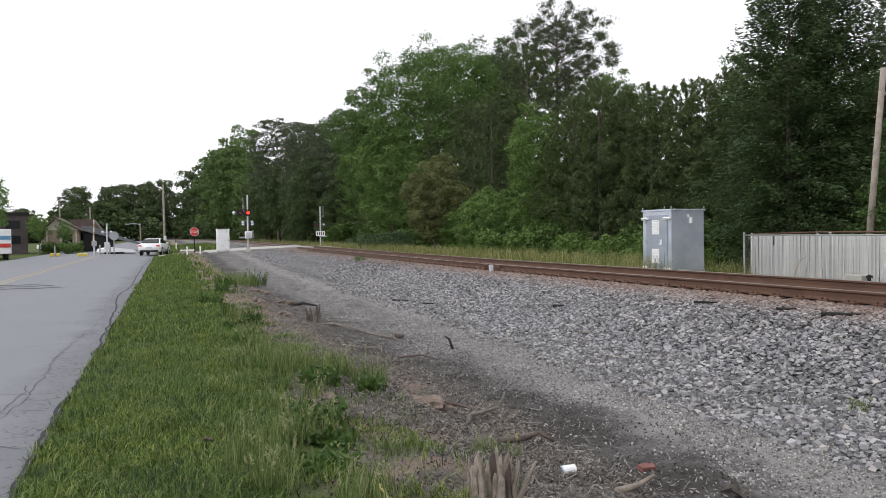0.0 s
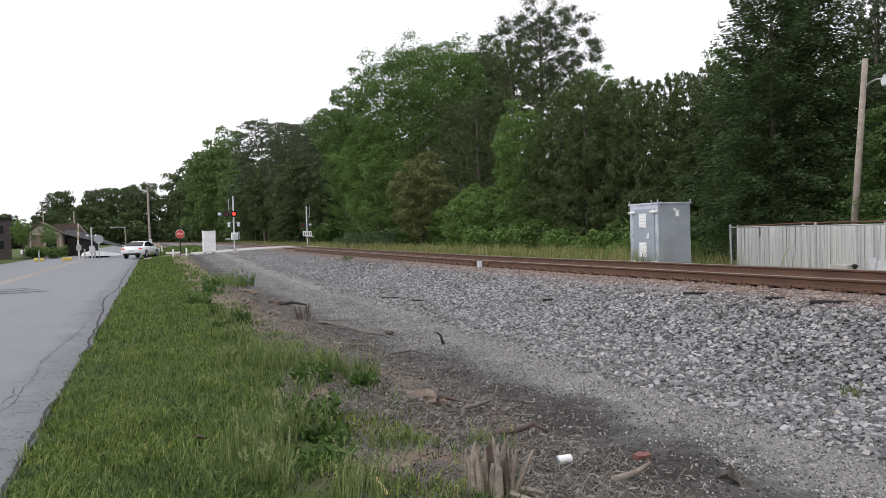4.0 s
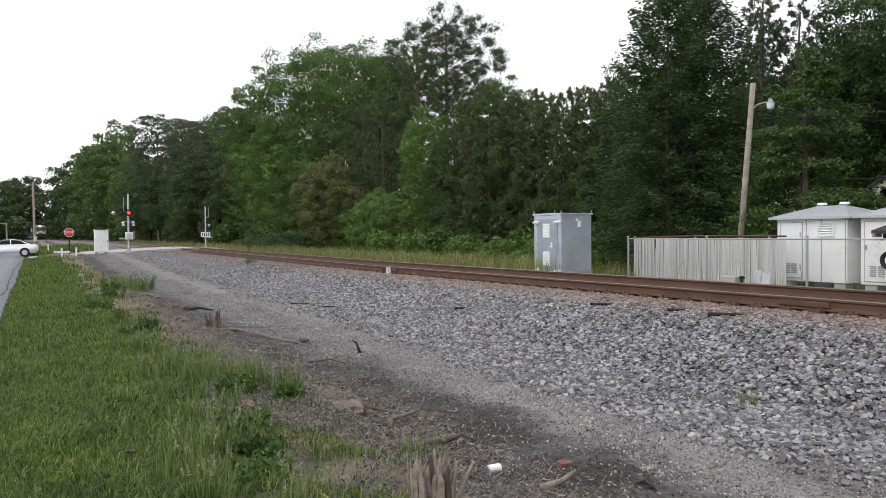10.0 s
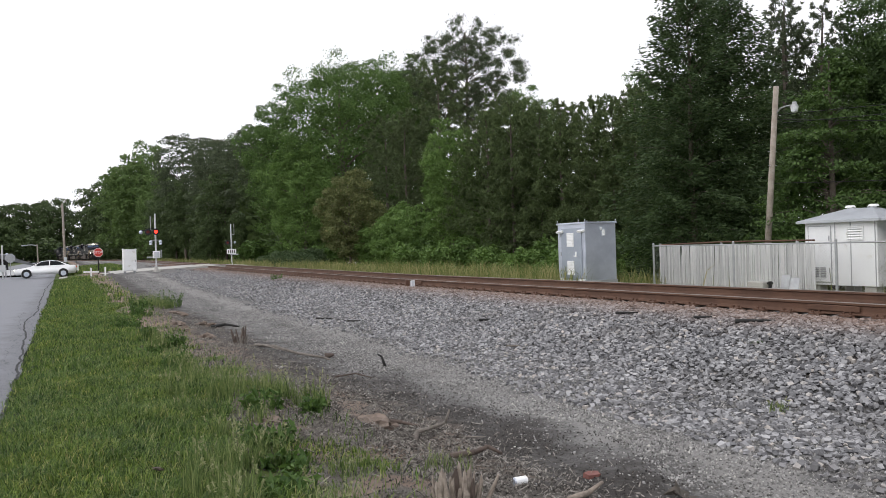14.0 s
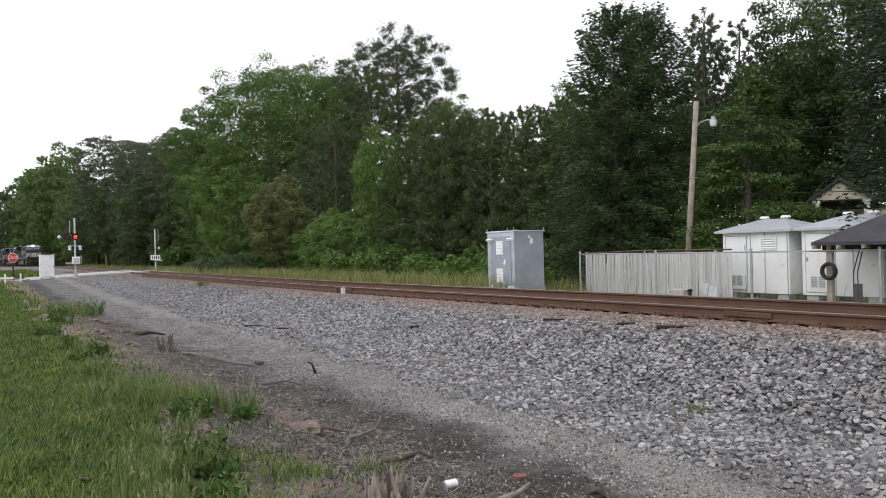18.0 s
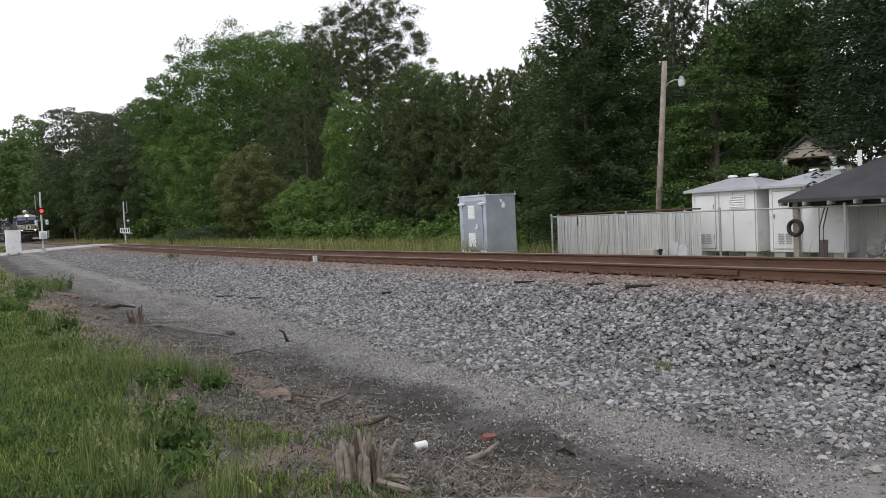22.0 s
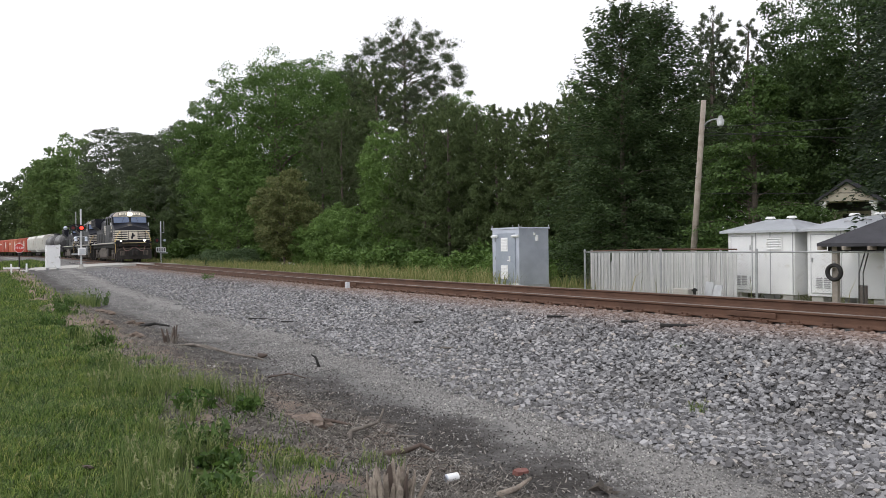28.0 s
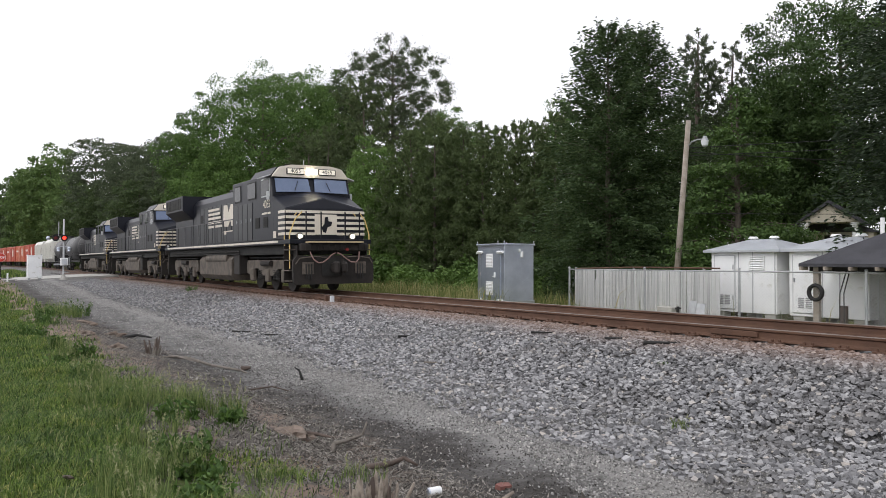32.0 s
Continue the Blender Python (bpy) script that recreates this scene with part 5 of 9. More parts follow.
M_CREAMWALL = worn("cream_siding", (0.42, 0.38, 0.3), (0.5, 0.46, 0.37), 2, 0.7, 0, 40, 0.05)
build_porch()


# ---- the level crossing ----
def build_crossing():
    bm = bmesh.new()
    outline = []
    for n, z in ((10.6, 0.02), (6.5, 0.36), (3.5, 0.52), (1.0, 0.62), (-1.0, 0.66), (-3.5, 0.56), (-9.0, 0.3), (-26.0, 0.2)):
        outline.append((n, z))
    verts, faces = [], []
    for n, z in outline:
        for s in (35.6, 43.6):
            verts += [(*xy(n, s), z), (*xy(n, s), z - 0.6)]
    for i in range(len(outline) - 1):
        a = i * 4
        b = a + 4
        faces += [(a, a + 2, b + 2, b), (a, b, b + 1, a + 1), (a + 2, a + 3, b + 3, b + 2)]
    ob = pydata("crossing_road", verts, faces, M_CONC)
    tagged(ob, "pale worn crossing road climbing over the track", "road", kind="structure")
    bm.free()


build_crossing()


def lamp_unit(parent, x, y, z, lit, toward=-1):
    """A round flasher with a black backplate, hood and lens."""
    bm = bmesh.new()
    rod(bm, (x, y, z), (x, y + toward * 0.06, z), 0.25, seg=18)
    rod(bm, (x, y, z), (x, y - toward * 0.2, z), 0.13, 0.09, 12)
    u = part("flasher", bm, M_DARK, parent, "round flasher with a black backplate")
    bm = bmesh.new()
    rod(bm, (x, y + toward * 0.06, z), (x, y + toward * 0.09, z), 0.125, seg=16)
    part("lens", bm, M_REDLAMP if lit else M_REDOFF, u, "glowing red lens" if lit else "unlit dark red lens")
    bm = bmesh.new()
    bmesh.ops.create_cone(bm, cap_ends=False, segments=16, radius1=0.15, radius2=0.15, depth=0.2, matrix=pose(x, y + toward * 0.15, z + 0.02, 90))
    for v in [v for v in bm.verts if v.co.z < z - 0.03]:
        bm.verts.remove(v)
    part("hood", bm, M_DARK, u)


def silver_lamp(parent, x, y, z, r=0.13):
    bm = bmesh.new()
    ball(bm, x, y, z, r, 1, 1, 1)
    part("lamp_back", bm, M_GALV, parent, "silver back of a flasher", smooth=True)


def build_signal(m, label, left):
    ob = thing("crossing_signal", m, label, "railway signal", "crossing signals")
    H = 4.5 if left else 4.3
    bm = bmesh.new()
    rod(bm, (0, 0, 0), (0, 0, H), 0.065, seg=12)
    part("mast", bm, M_MAST, ob)
    bm = bmesh.new()
    rod(bm, (0, 0, -0.4), (0, 0, 0.16), 0.36, 0.3, 14)
    rod(bm, (0, 0, 0.12), (0, 0, 0.42), 0.2, 0.09, 12)
    part("base", bm, M_CONC if left else M_MAST, ob)
    bm = bmesh.new()
    a = -0.34 if left else 0.3
    rod(bm, (a, 0, 3.2), (a, 0, 4.3), 0.03, seg=8)
    rod(bm, (a, 0, 3.2), (0, 0, 3.2), 0.03, seg=8)
    part("antenna", bm, M_GALV2, ob)
    if left:
        bm = bmesh.new()
        rod(bm, (-1.05, 0, 3.22), (0.15, 0, 3.22), 0.035, seg=8)
        rod(bm, (-0.5, 0, 3.36), (0.1, 0, 3.36), 0.03, seg=8)
        part("lamp_bar", bm, M_DARK, ob)
        lamp_unit(ob, -0.55, -0.06, 3.1, False)
        lamp_unit(ob, 0.02, -0.14, 3.1, True)
        silver_lamp(ob, -1.05, 0, 3.08, 0.15)
    for x in (-0.36, 0.36):
        if left:
            silver_lamp(ob, x, 0, 2.32)
            bm = bmesh.new()
            rod(bm, (x, 0.0, 2.3), (x, -0.02, 2.12), 0.08, 0.12, 10)
            part("bell", bm, M_GALV, ob)
    bm = bmesh.new()
    rod(bm, (-0.4, 0, 2.45), (0.4, 0, 2.45), 0.025, seg=8)
    part("crossarm", bm, M_GALV2, ob)
    if not left:
        lamp_unit(ob, -0.36, -0.04, 2.42, False)
        silver_lamp(ob, 0.36, 0, 2.42)
        bm = bmesh.new()
        box(bm, 0, -0.1, 1.5, 0.9, 0.04, 0.5, bevel=0.01)
        sg = part("number_board", bm, M_WHITE, ob, "white board with dark bars")
        for i in range(4):
            bm = bmesh.new()
            box(bm, -0.3 + i * 0.2, -0.13, 1.5, 0.09, 0.02, 0.34)
            part("bar", bm, M_DARK, sg)
        bm = bmesh.new()
        box(bm, 0.25, -0.02, 1.2, 0.8, 0.2, 0.12)
        part("bracket", bm, M_GALV2, ob)
    else:
        bm = bmesh.new()
        box(bm, 0.02, -0.16, 1.34, 0.52, 0.3, 0.56, bevel=0.02)
        bx = part("control_box", bm, M_WHITE, ob, "white control box")
        bm = bmesh.new()
        box(bm, 0.02, -0.33, 1.34, 0.36, 0.02, 0.4, bevel=0.006)
        part("cover", bm, M_GREYPAINT, bx)
        bm = bmesh.new()
        box(bm, -0.42, -0.1, 1.14, 0.5, 0.14, 0.12, bevel=0.01)
        part("bracket", bm, M_GALV2, ob)
        bm = bmesh.new()
        rod(bm, (0.38, -0.1, 1.1), (0.38, -0.1, 1.7), 0.05, seg=8)
        part("conduit", bm, M_GALV2, ob)


M_MAST = worn("silver_mast_paint", (0.5, 0.51, 0.52), (0.6, 0.61, 0.62), 4, 0.5, 0.4, 60, 0.05)
build_signal(pose(*plan(-15.8, 47.0), 0.38, 0, 0, 18), "silver crossing signal with one red flasher lit beside the crossing road", True)
build_signal(pose(*plan(-13.0, 60.5), 0.3, 0, 0, 12), "silver crossing signal with a white board beyond the track", False)


def build_crossing_box():
    ob = thing("equipment_box", pose(*plan(-17.7, 46.9), 0.3, 0, 0, 20), "tall white equipment box on short legs by the crossing", "equipment box")
    bm = bmesh.new()
    box(bm, 0, 0, 1.02, 0.94, 0.75, 1.62, bevel=0.015)
    body = part("body", bm, M_WHITE, ob)
    bm = bmesh.new()
    box(bm, 0, 0, 1.86, 1.0, 0.82, 0.05, bevel=0.01)
    part("lid", bm, M_WHITE, ob)
    bm = bmesh.new()
    box(bm, 0.03, -0.385, 1.02, 0.8, 0.025, 1.46, bevel=0.006)
    dr = part("door", bm, M_WHITE, ob)
    bm = bmesh.new()
    box(bm, 0.4, -0.41, 1.0, 0.03, 0.03, 0.16)
    part("handle", bm, M_DARK, dr)
    for x in (-0.35, 0.35):
        for y in (-0.25, 0.25):
            bm = bmesh.new()
            box(bm, x, y, 0.06, 0.1, 0.1, 0.36)
            part("leg", bm, M_GALV2, ob)
    for x in (-0.45, 0.45):
        bm = bmesh.new()
        bmesh.ops.create_cone(bm, cap_ends=True, segments=10, radius1=0.05, radius2=0.05, depth=0.03, matrix=pose(x, 0, 1.92, 90))
        part("lifting_eye", bm, M_GALV2, ob)


build_crossing_box()


def octagon(r):
    return [(r * math.cos(radians(22.5 + 45 * i)), r * math.sin(radians(22.5 + 45 * i))) for i in range(8)]


def build_signs():
    ob = thing("stop_sign", pose(*plan(-21.15, 49.9), 0.15, 0, 0, 24), "red stop sign with white letters on a dark post", "road sign")
    bm = bmesh.new()
    box(bm, 0, 0.03, 1.0, 0.09, 0.07, 2.4)
    part("post", bm, M_DARK, ob)
    bm = bmesh.new()
    prism(bm, octagon(0.38), "y", -0.03, -0.012)
    for v in bm.verts:
        v.co.z += 1.88
    face = part("sign_face", bm, M_WHITE, ob)
    bm = bmesh.new()
    prism(bm, octagon(0.35), "y", -0.045, -0.03)
    for v in bm.verts:
        v.co.z += 1.88
    part("red_panel", bm, M_RED, face)
    text_mesh("lettering", "STOP", 0.27, M_WHITE, face, pose(0, -0.05, 1.88, 90, 0, 0), "white letters")
    cr = thing("memorial_cross", pose(*plan(-19.9, 45.6), 0.16, 0, 0, 23), "small white wooden cross in the roadside grass", "cross")
    bm = bmesh.new()
    box(bm, 0, 0, 0.32, 0.11, 0.09, 0.8, bevel=0.008)
    part("upright", bm, M_WHITE, cr)
    bm = bmesh.new()
    box(bm, 0, -0.012, 0.42, 1.05, 0.09, 0.13, bevel=0.008)
    part("crossbar", bm, M_WHITE, cr)
    for x, y, h in ((-19.0, 45.8, 0.62), (-27.4, 60.5, 0.8)):
        mp = thing("marker_post", pose(*plan(x, y), gz(*plan(x, y))), "short white marker post in the grass", "post", "marker posts")
        bm = bmesh.new()
        box(bm, 0, 0, h / 2 - 0.05, 0.1, 0.1, h + 0.1, bevel=0.012)
        part("post", bm, M_WHITE, mp)
    rs = thing("sign_back", pose(*plan(-28.9, 52.2), 0.0, 0, 0, 30), "grey back of an octagonal road sign on its post", "road sign")
    bm = bmesh.new()
    rod(bm, (0, 0, -0.2), (0, 0, 2.0), 0.04)
    part("post", bm, M_GALV2, rs)
    bm = bmesh.new()
    prism(bm, octagon(0.4), "y", -0.045, -0.03)
    for v in bm.verts:
        v.co.z += 1.78
    part("panel", bm, M_GALV2, rs)


build_signs()


# ---- the car ----
def build_car(m):
    ob = thing("sedan", m, "white four-door sedan with dark windows on the road", "car")
    L, W = 4.85, 1.84
    # side outline, nose at -y
    body = [(-2.42, 0.42), (-2.40, 0.66), (-2.2, 0.76), (-1.2, 0.93), (-1.0, 0.96), (1.75, 0.99), (2.25, 1.0), (2.4, 0.92), (2.42, 0.5), (2.3, 0.3), (-2.3, 0.26)]
    bm = bmesh.new()
    prism(bm, body, "x", -W / 2, W / 2)
    bmesh.ops.bevel(bm, geom=[e for e in bm.edges], offset=0.05, segments=2, affect="EDGES")
    part("body", bm, M_CARWHITE, ob, smooth=True)
    bm = bmesh.new()
    lo, hi = W / 2 - 0.08, W / 2 - 0.26
    prof = [(-1.15, 0.94), (-0.25, 1.40), (0.35, 1.455), (0.95, 1.40), (1.95, 0.99)]
    left = [bm.verts.new((-(lo if z < 1.1 else hi), y, z)) for y, z in prof]
    right = [bm.verts.new(((lo if z < 1.1 else hi), y, z)) for y, z in prof]
    for i in range(4):
        bm.faces.new((left[i], left[i + 1], right[i + 1], right[i]))
    bm.faces.new(left[::-1])
    bm.faces.new(right)
    bmesh.ops.recalc_face_normals(bm, faces=bm.faces)
    bmesh.ops.bevel(bm, geom=[e for e in bm.edges if abs(e.verts[0].co.x - e.verts[1].co.x) < 0.4], offset=0.035, segments=2, affect="EDGES")
    part("roof", bm, M_CARWHITE, ob, smooth=True)

    def quad(name, pts, mat, push):
        b = bmesh.new()
        vs = [b.verts.new(p) for p in pts]
        f = b.faces.new(vs)
        r = bmesh.ops.extrude_face_region(b, geom=[f])
        for v in r["geom"]:
            if isinstance(v, bmesh.types.BMVert):
                v.co += Vector(push)
        bmesh.ops.recalc_face_normals(b, faces=b.faces)
        return part(name, b, mat, ob)

    quad("windscreen", [(-0.74, -1.02, 1.02), (0.74, -1.02, 1.02), (0.6, -0.33, 1.37), (-0.6, -0.33, 1.37)], M_GLASSDARK, (0, -0.03, 0.035))
    quad("rear_window", [(0.74, 1.8, 1.07), (-0.74, 1.8, 1.07), (-0.6, 1.05, 1.37), (0.6, 1.05, 1.37)], M_GLASSDARK, (0, 0.025, 0.04))
    for sx in (-1, 1):
        quad("front_window", [(sx * 0.80, -0.9, 1.02), (sx * 0.79, 0.3, 1.03), (sx * 0.665, 0.28, 1.40), (sx * 0.67, -0.26, 1.37)], M_GLASSDARK, (sx * 0.035, 0, 0))
        quad("back_window", [(sx * 0.79, 0.36, 1.03), (sx * 0.78, 1.55, 1.06), (sx * 0.67, 1.0, 1.36), (sx * 0.665, 0.36, 1.41)], M_GLASSDARK, (sx * 0.035, 0, 0))
        for y in (-1.45, 1.38):
            bm = bmesh.new()
            rod(bm, (sx * (W / 2 - 0.2), y, 0.33), (sx * (W / 2 + 0.015), y, 0.33), 0.335, seg=22)
            wh = part("wheel", bm, M_RUBBER, ob, "black tyre")
            bm = bmesh.new()
            rod(bm, (sx * (W / 2 + 0.01), y, 0.33), (sx * (W / 2 + 0.03), y, 0.33), 0.215, seg=18)
            for a in range(5):
                box(bm, sx * (W / 2 + 0.03), y + 0.1 * math.cos(a * 1.257), 0.33 + 0.1 * math.sin(a * 1.257), 0.02, 0.2, 0.05, 0, math.degrees(a * 1.257))
            part("rim", bm, M_GALV, wh, "silver alloy rim")
            bm = bmesh.new()
            rod(bm, (sx * (W / 2 - 0.12), y, 0.36), (sx * (W / 2 + 0.006), y, 0.36), 0.39, seg=22)
            part("wheel_arch", bm, M_DARK, ob)
        bm = bmesh.new()
        box(bm, sx * 0.74, 2.40, 0.84, 0.3, 0.06, 0.11, bevel=0.02)
        part("tail_light", bm, M_TAIL, ob, "lit red tail light")
        bm = bmesh.new()
        box(bm, sx * 0.68, -2.38, 0.68, 0.4, 0.08, 0.11, bevel=0.02)
        part("headlight", bm, M_CARLAMP, ob)
        bm = bmesh.new()
        box(bm, sx * 0.98, -0.72, 1.04, 0.2, 0.1, 0.13, bevel=0.03)
        part("mirror", bm, M_CARWHITE, ob)
    bm = bmesh.new()
    box(bm, 0, 2.42, 0.68, 0.5, 0.02, 0.13)
    part("plate", bm, M_GREYPAINT, ob, "blank number plate")
    bm = bmesh.new()
    box(bm, 0, 2.40, 0.38, 1.5, 0.08, 0.16, bevel=0.02)
    part("bumper", bm, M_DARK, ob)
    bm = bmesh.new()
    box(bm, 0, -2.41, 0.55, 0.9, 0.06, 0.16, bevel=0.02)
    part("grille", bm, M_DARK, ob)
    return ob


M_TAIL = glow("tail_light", (0.5, 0.03, 0.02), 0.25)
M_CARLAMP = glow("car_headlight", (1.0, 0.95, 0.85), 1.2)
CAR = build_car(pose(*plan(-23.6, 47.4), 0.02, 0, 0, 0))

# ---- over the road and beyond the crossing ----
def far(bearing, d, z=0.0, turn=0.0):
    x, y = polar(bearing + 0.75, d)
    return pose(x, y, z, 0, 0, turn)


def build_far_buildings():
    ob = thing("dark_building", far(-35.3, 74, 0, 30), "low dark brown flat-roofed building across the road", "building")
    bm = bmesh.new()
    box(bm, -7.6, 4, 2.0, 15, 9, 4.1)
    part("wall", bm, M_DARKBRICK, ob)
    bm = bmesh.new()
    box(bm, -7.6, 4, 4.12, 15.3, 9.3, 0.22)
    part("roof_edge", bm, M_DARK, ob)
    for k in range(3):
        for j in range(2):
            bm = bmesh.new()
            box(bm, -1.4 - k * 2.2, -0.52, 1.5 + j * 1.5, 1.3, 0.06, 0.8)
            part("window", bm, M_GLASSDARK, ob)
    ob = thing("house", far(-33.2, 80, 0, 18), "tan brick house with a brown gabled roof across the road", "house")
    bm = bmesh.new()
    box(bm, 0, 3, 1.2, 3.5, 6, 2.6)
    part("wall", bm, M_TANBRICK, ob)
    bm = bmesh.new()
    prism(bm, [(-1.8, 2.5), (1.8, 2.5), (-0.6, 3.75)], "y", -0.05, 6)
    part("gable", bm, M_CREAMWALL, ob)
    for sg in (-1, 1):
        bm = bmesh.new()
        prism(bm, [(sg * 2.1, 2.35), (sg * 2.1, 2.5), (-0.6, 3.95), (-0.6, 3.78)], "y", -0.5, 6.4)
        part("roof", bm, M_ROOFBROWN, ob)
    bm = bmesh.new()
    box(bm, 2.3, 6, 1.3, 2.4, 5, 2.6)
    part("wing", bm, M_TANBRICK, ob)
    bm = bmesh.new()
    prism(bm, [(1.0, 2.55), (3.9, 2.55), (3.0, 3.75), (0.6, 3.75)], "y", 3.3, 8.7)
    part("roof", bm, M_ROOFBROWN, ob)
    for x in (-0.1, -1.5, 1.5):
        bm = bmesh.new()
        box(bm, x, -0.04, 1.4, 0.16, 0.1, 2.9)
        part("pillar", bm, M_CREAMWALL, ob)
    bm = bmesh.new()
    box(bm, 0.6, -0.03, 1.3, 1.0, 0.05, 1.4)
    part("window", bm, M_GLASSDARK, ob)
    # long grey lean-to roof
    ob = thing("lean_to", far(-30.0, 80, 0, 20), "low grey lean-to roof beside the road", "shed")
    bm = bmesh.new()
    prism(bm, [(-3.0, 2.9), (-2.0, 3.0), (3.4, 0.9), (3.4, 0.7), (-3.0, 2.5)], "y", 0, 5)
    part("roof", bm, M_LEANROOF, ob)
    bm = bmesh.new()
    box(bm, -1.2, 2.5, 1.0, 3.2, 4.4, 2.2)
    part("wall", bm, M_DARK, ob)
    ob = thing("white_trailer", far(-29.6, 66, 0, 25), "low white trailer parked beyond the road", "trailer")
    bm = bmesh.new()
    prism(bm, [(-1.5, 0.2), (1.9, 0.2), (1.7, 0.4), (-0.4, 0.72), (-1.4, 0.5)], "y", 0, 3.5)
    part("body", bm, M_WHITE, ob)
    bm = bmesh.new()
    rod(bm, (-0.9, 1.6, 0.2), (0.9, 1.6, 0.2), 0.2, seg=14)
    part("wheel", bm, M_RUBBER, ob)
    # box truck
    ob = thing("box_truck", far(-36.4, 58, -0.05, 38), "white box truck with blue and red stripes parked", "truck")
    bm = bmesh.new()
    box(bm, -1.2, 2.2, 1.45, 2.3, 5.0, 1.9, bevel=0.03)
    part("cargo_box", bm, M_WHITE, ob)
    bm = bmesh.new()
    box(bm, -1.2, -0.32, 1.75, 2.2, 0.03, 0.3)
    part("stripe", bm, M_BLUE, ob, "blue stripe")
    bm = bmesh.new()
    box(bm, -1.2, -0.32, 1.15, 2.2, 0.03, 0.3)
    part("stripe", bm, M_RED, ob, "red stripe")
    for x in (-2.1, -0.3):
        for y in (0.6, 4.0):
            bm = bmesh.new()
            rod(bm, (x - 0.14, y, 0.4), (x + 0.14, y, 0.4), 0.4, seg=16)
            part("wheel", bm, M_RUBBER, ob)
    # wheel stops
    for b, d in ((-33.7, 63), (-31.9, 61)):
        ob = thing("parking_block", far(b, d, 0.0, 30), "yellow painted concrete parking block", "parking block", "parking blocks")
        bm = bmesh.new()
        box(bm, 0, 0, 0.14, 0.8, 0.4, 0.3, bevel=0.05)
        part("block", bm, M_YELLOWBLOCK, ob)
    # parked grey car, simple in the distance
    for b, d, mat in ((-33.4, 84, M_GREYPAINT), (-32.1, 86, M_CARDARK)):
        ob = thing("parked_car", far(b, d, 0, -55), "grey parked car seen far off", "car", "parked cars")
        bm = bmesh.new()
        prism(bm, [(-2.2, 0.35), (-2.2, 0.8), (-1.2, 0.92), (-0.5, 1.4), (0.9, 1.4), (1.6, 0.95), (2.2, 0.85), (2.2, 0.35)], "x", -0.85, 0.85)
        bmesh.ops.bevel(bm, geom=list(bm.edges), offset=0.05, segments=1, affect="EDGES")
        part("body", bm, mat, ob)
        for sx in (-1, 1):
            bm = bmesh.new()
            prism(bm, [(-1.0, 0.94), (-0.45, 1.32), (0.85, 1.32), (1.4, 0.96)], "x", sx * 0.84, sx * 0.87)
            part("window", bm, M_GLASSDARK, ob)
            for y in (-1.35, 1.35):
                bm = bmesh.new()
                rod(bm, (sx * 0.7, y, 0.32), (sx * 0.88, y, 0.32), 0.32, seg=14)
                part("wheel", bm, M_RUBBER, ob)


M_LEANROOF = worn("weathered_grey_roof", (0.10, 0.105, 0.11), (0.16, 0.165, 0.17), 2, 0.8, 0, 40, 0.1)
M_DARKBRICK = worn("dark_brown_brick", (0.05, 0.04, 0.04), (0.08, 0.065, 0.062), 2, 0.85, 0, 20, 0.2)
M_TANBRICK = worn("tan_brick", (0.22, 0.165, 0.125), (0.3, 0.235, 0.185), 2, 0.85, 0, 20, 0.2)
M_ROOFBROWN = worn("brown_shingle", (0.07, 0.05, 0.042), (0.11, 0.08, 0.066), 2, 0.85, 0, 40, 0.2)
M_BLUE = worn("blue_stripe_paint", (0.08, 0.22, 0.36), (0.1, 0.27, 0.42), 2, 0.5, 0, 40, 0)
M_YELLOWBLOCK = worn("yellow_block_paint", (0.55, 0.43, 0.08), (0.62, 0.5, 0.14), 3, 0.8, 0, 40, 0.1)
M_CARDARK = worn("dark_grey_car_paint", (0.09, 0.095, 0.1), (0.12, 0.125, 0.13), 2, 0.3, 0, 40, 0)
build_far_buildings()


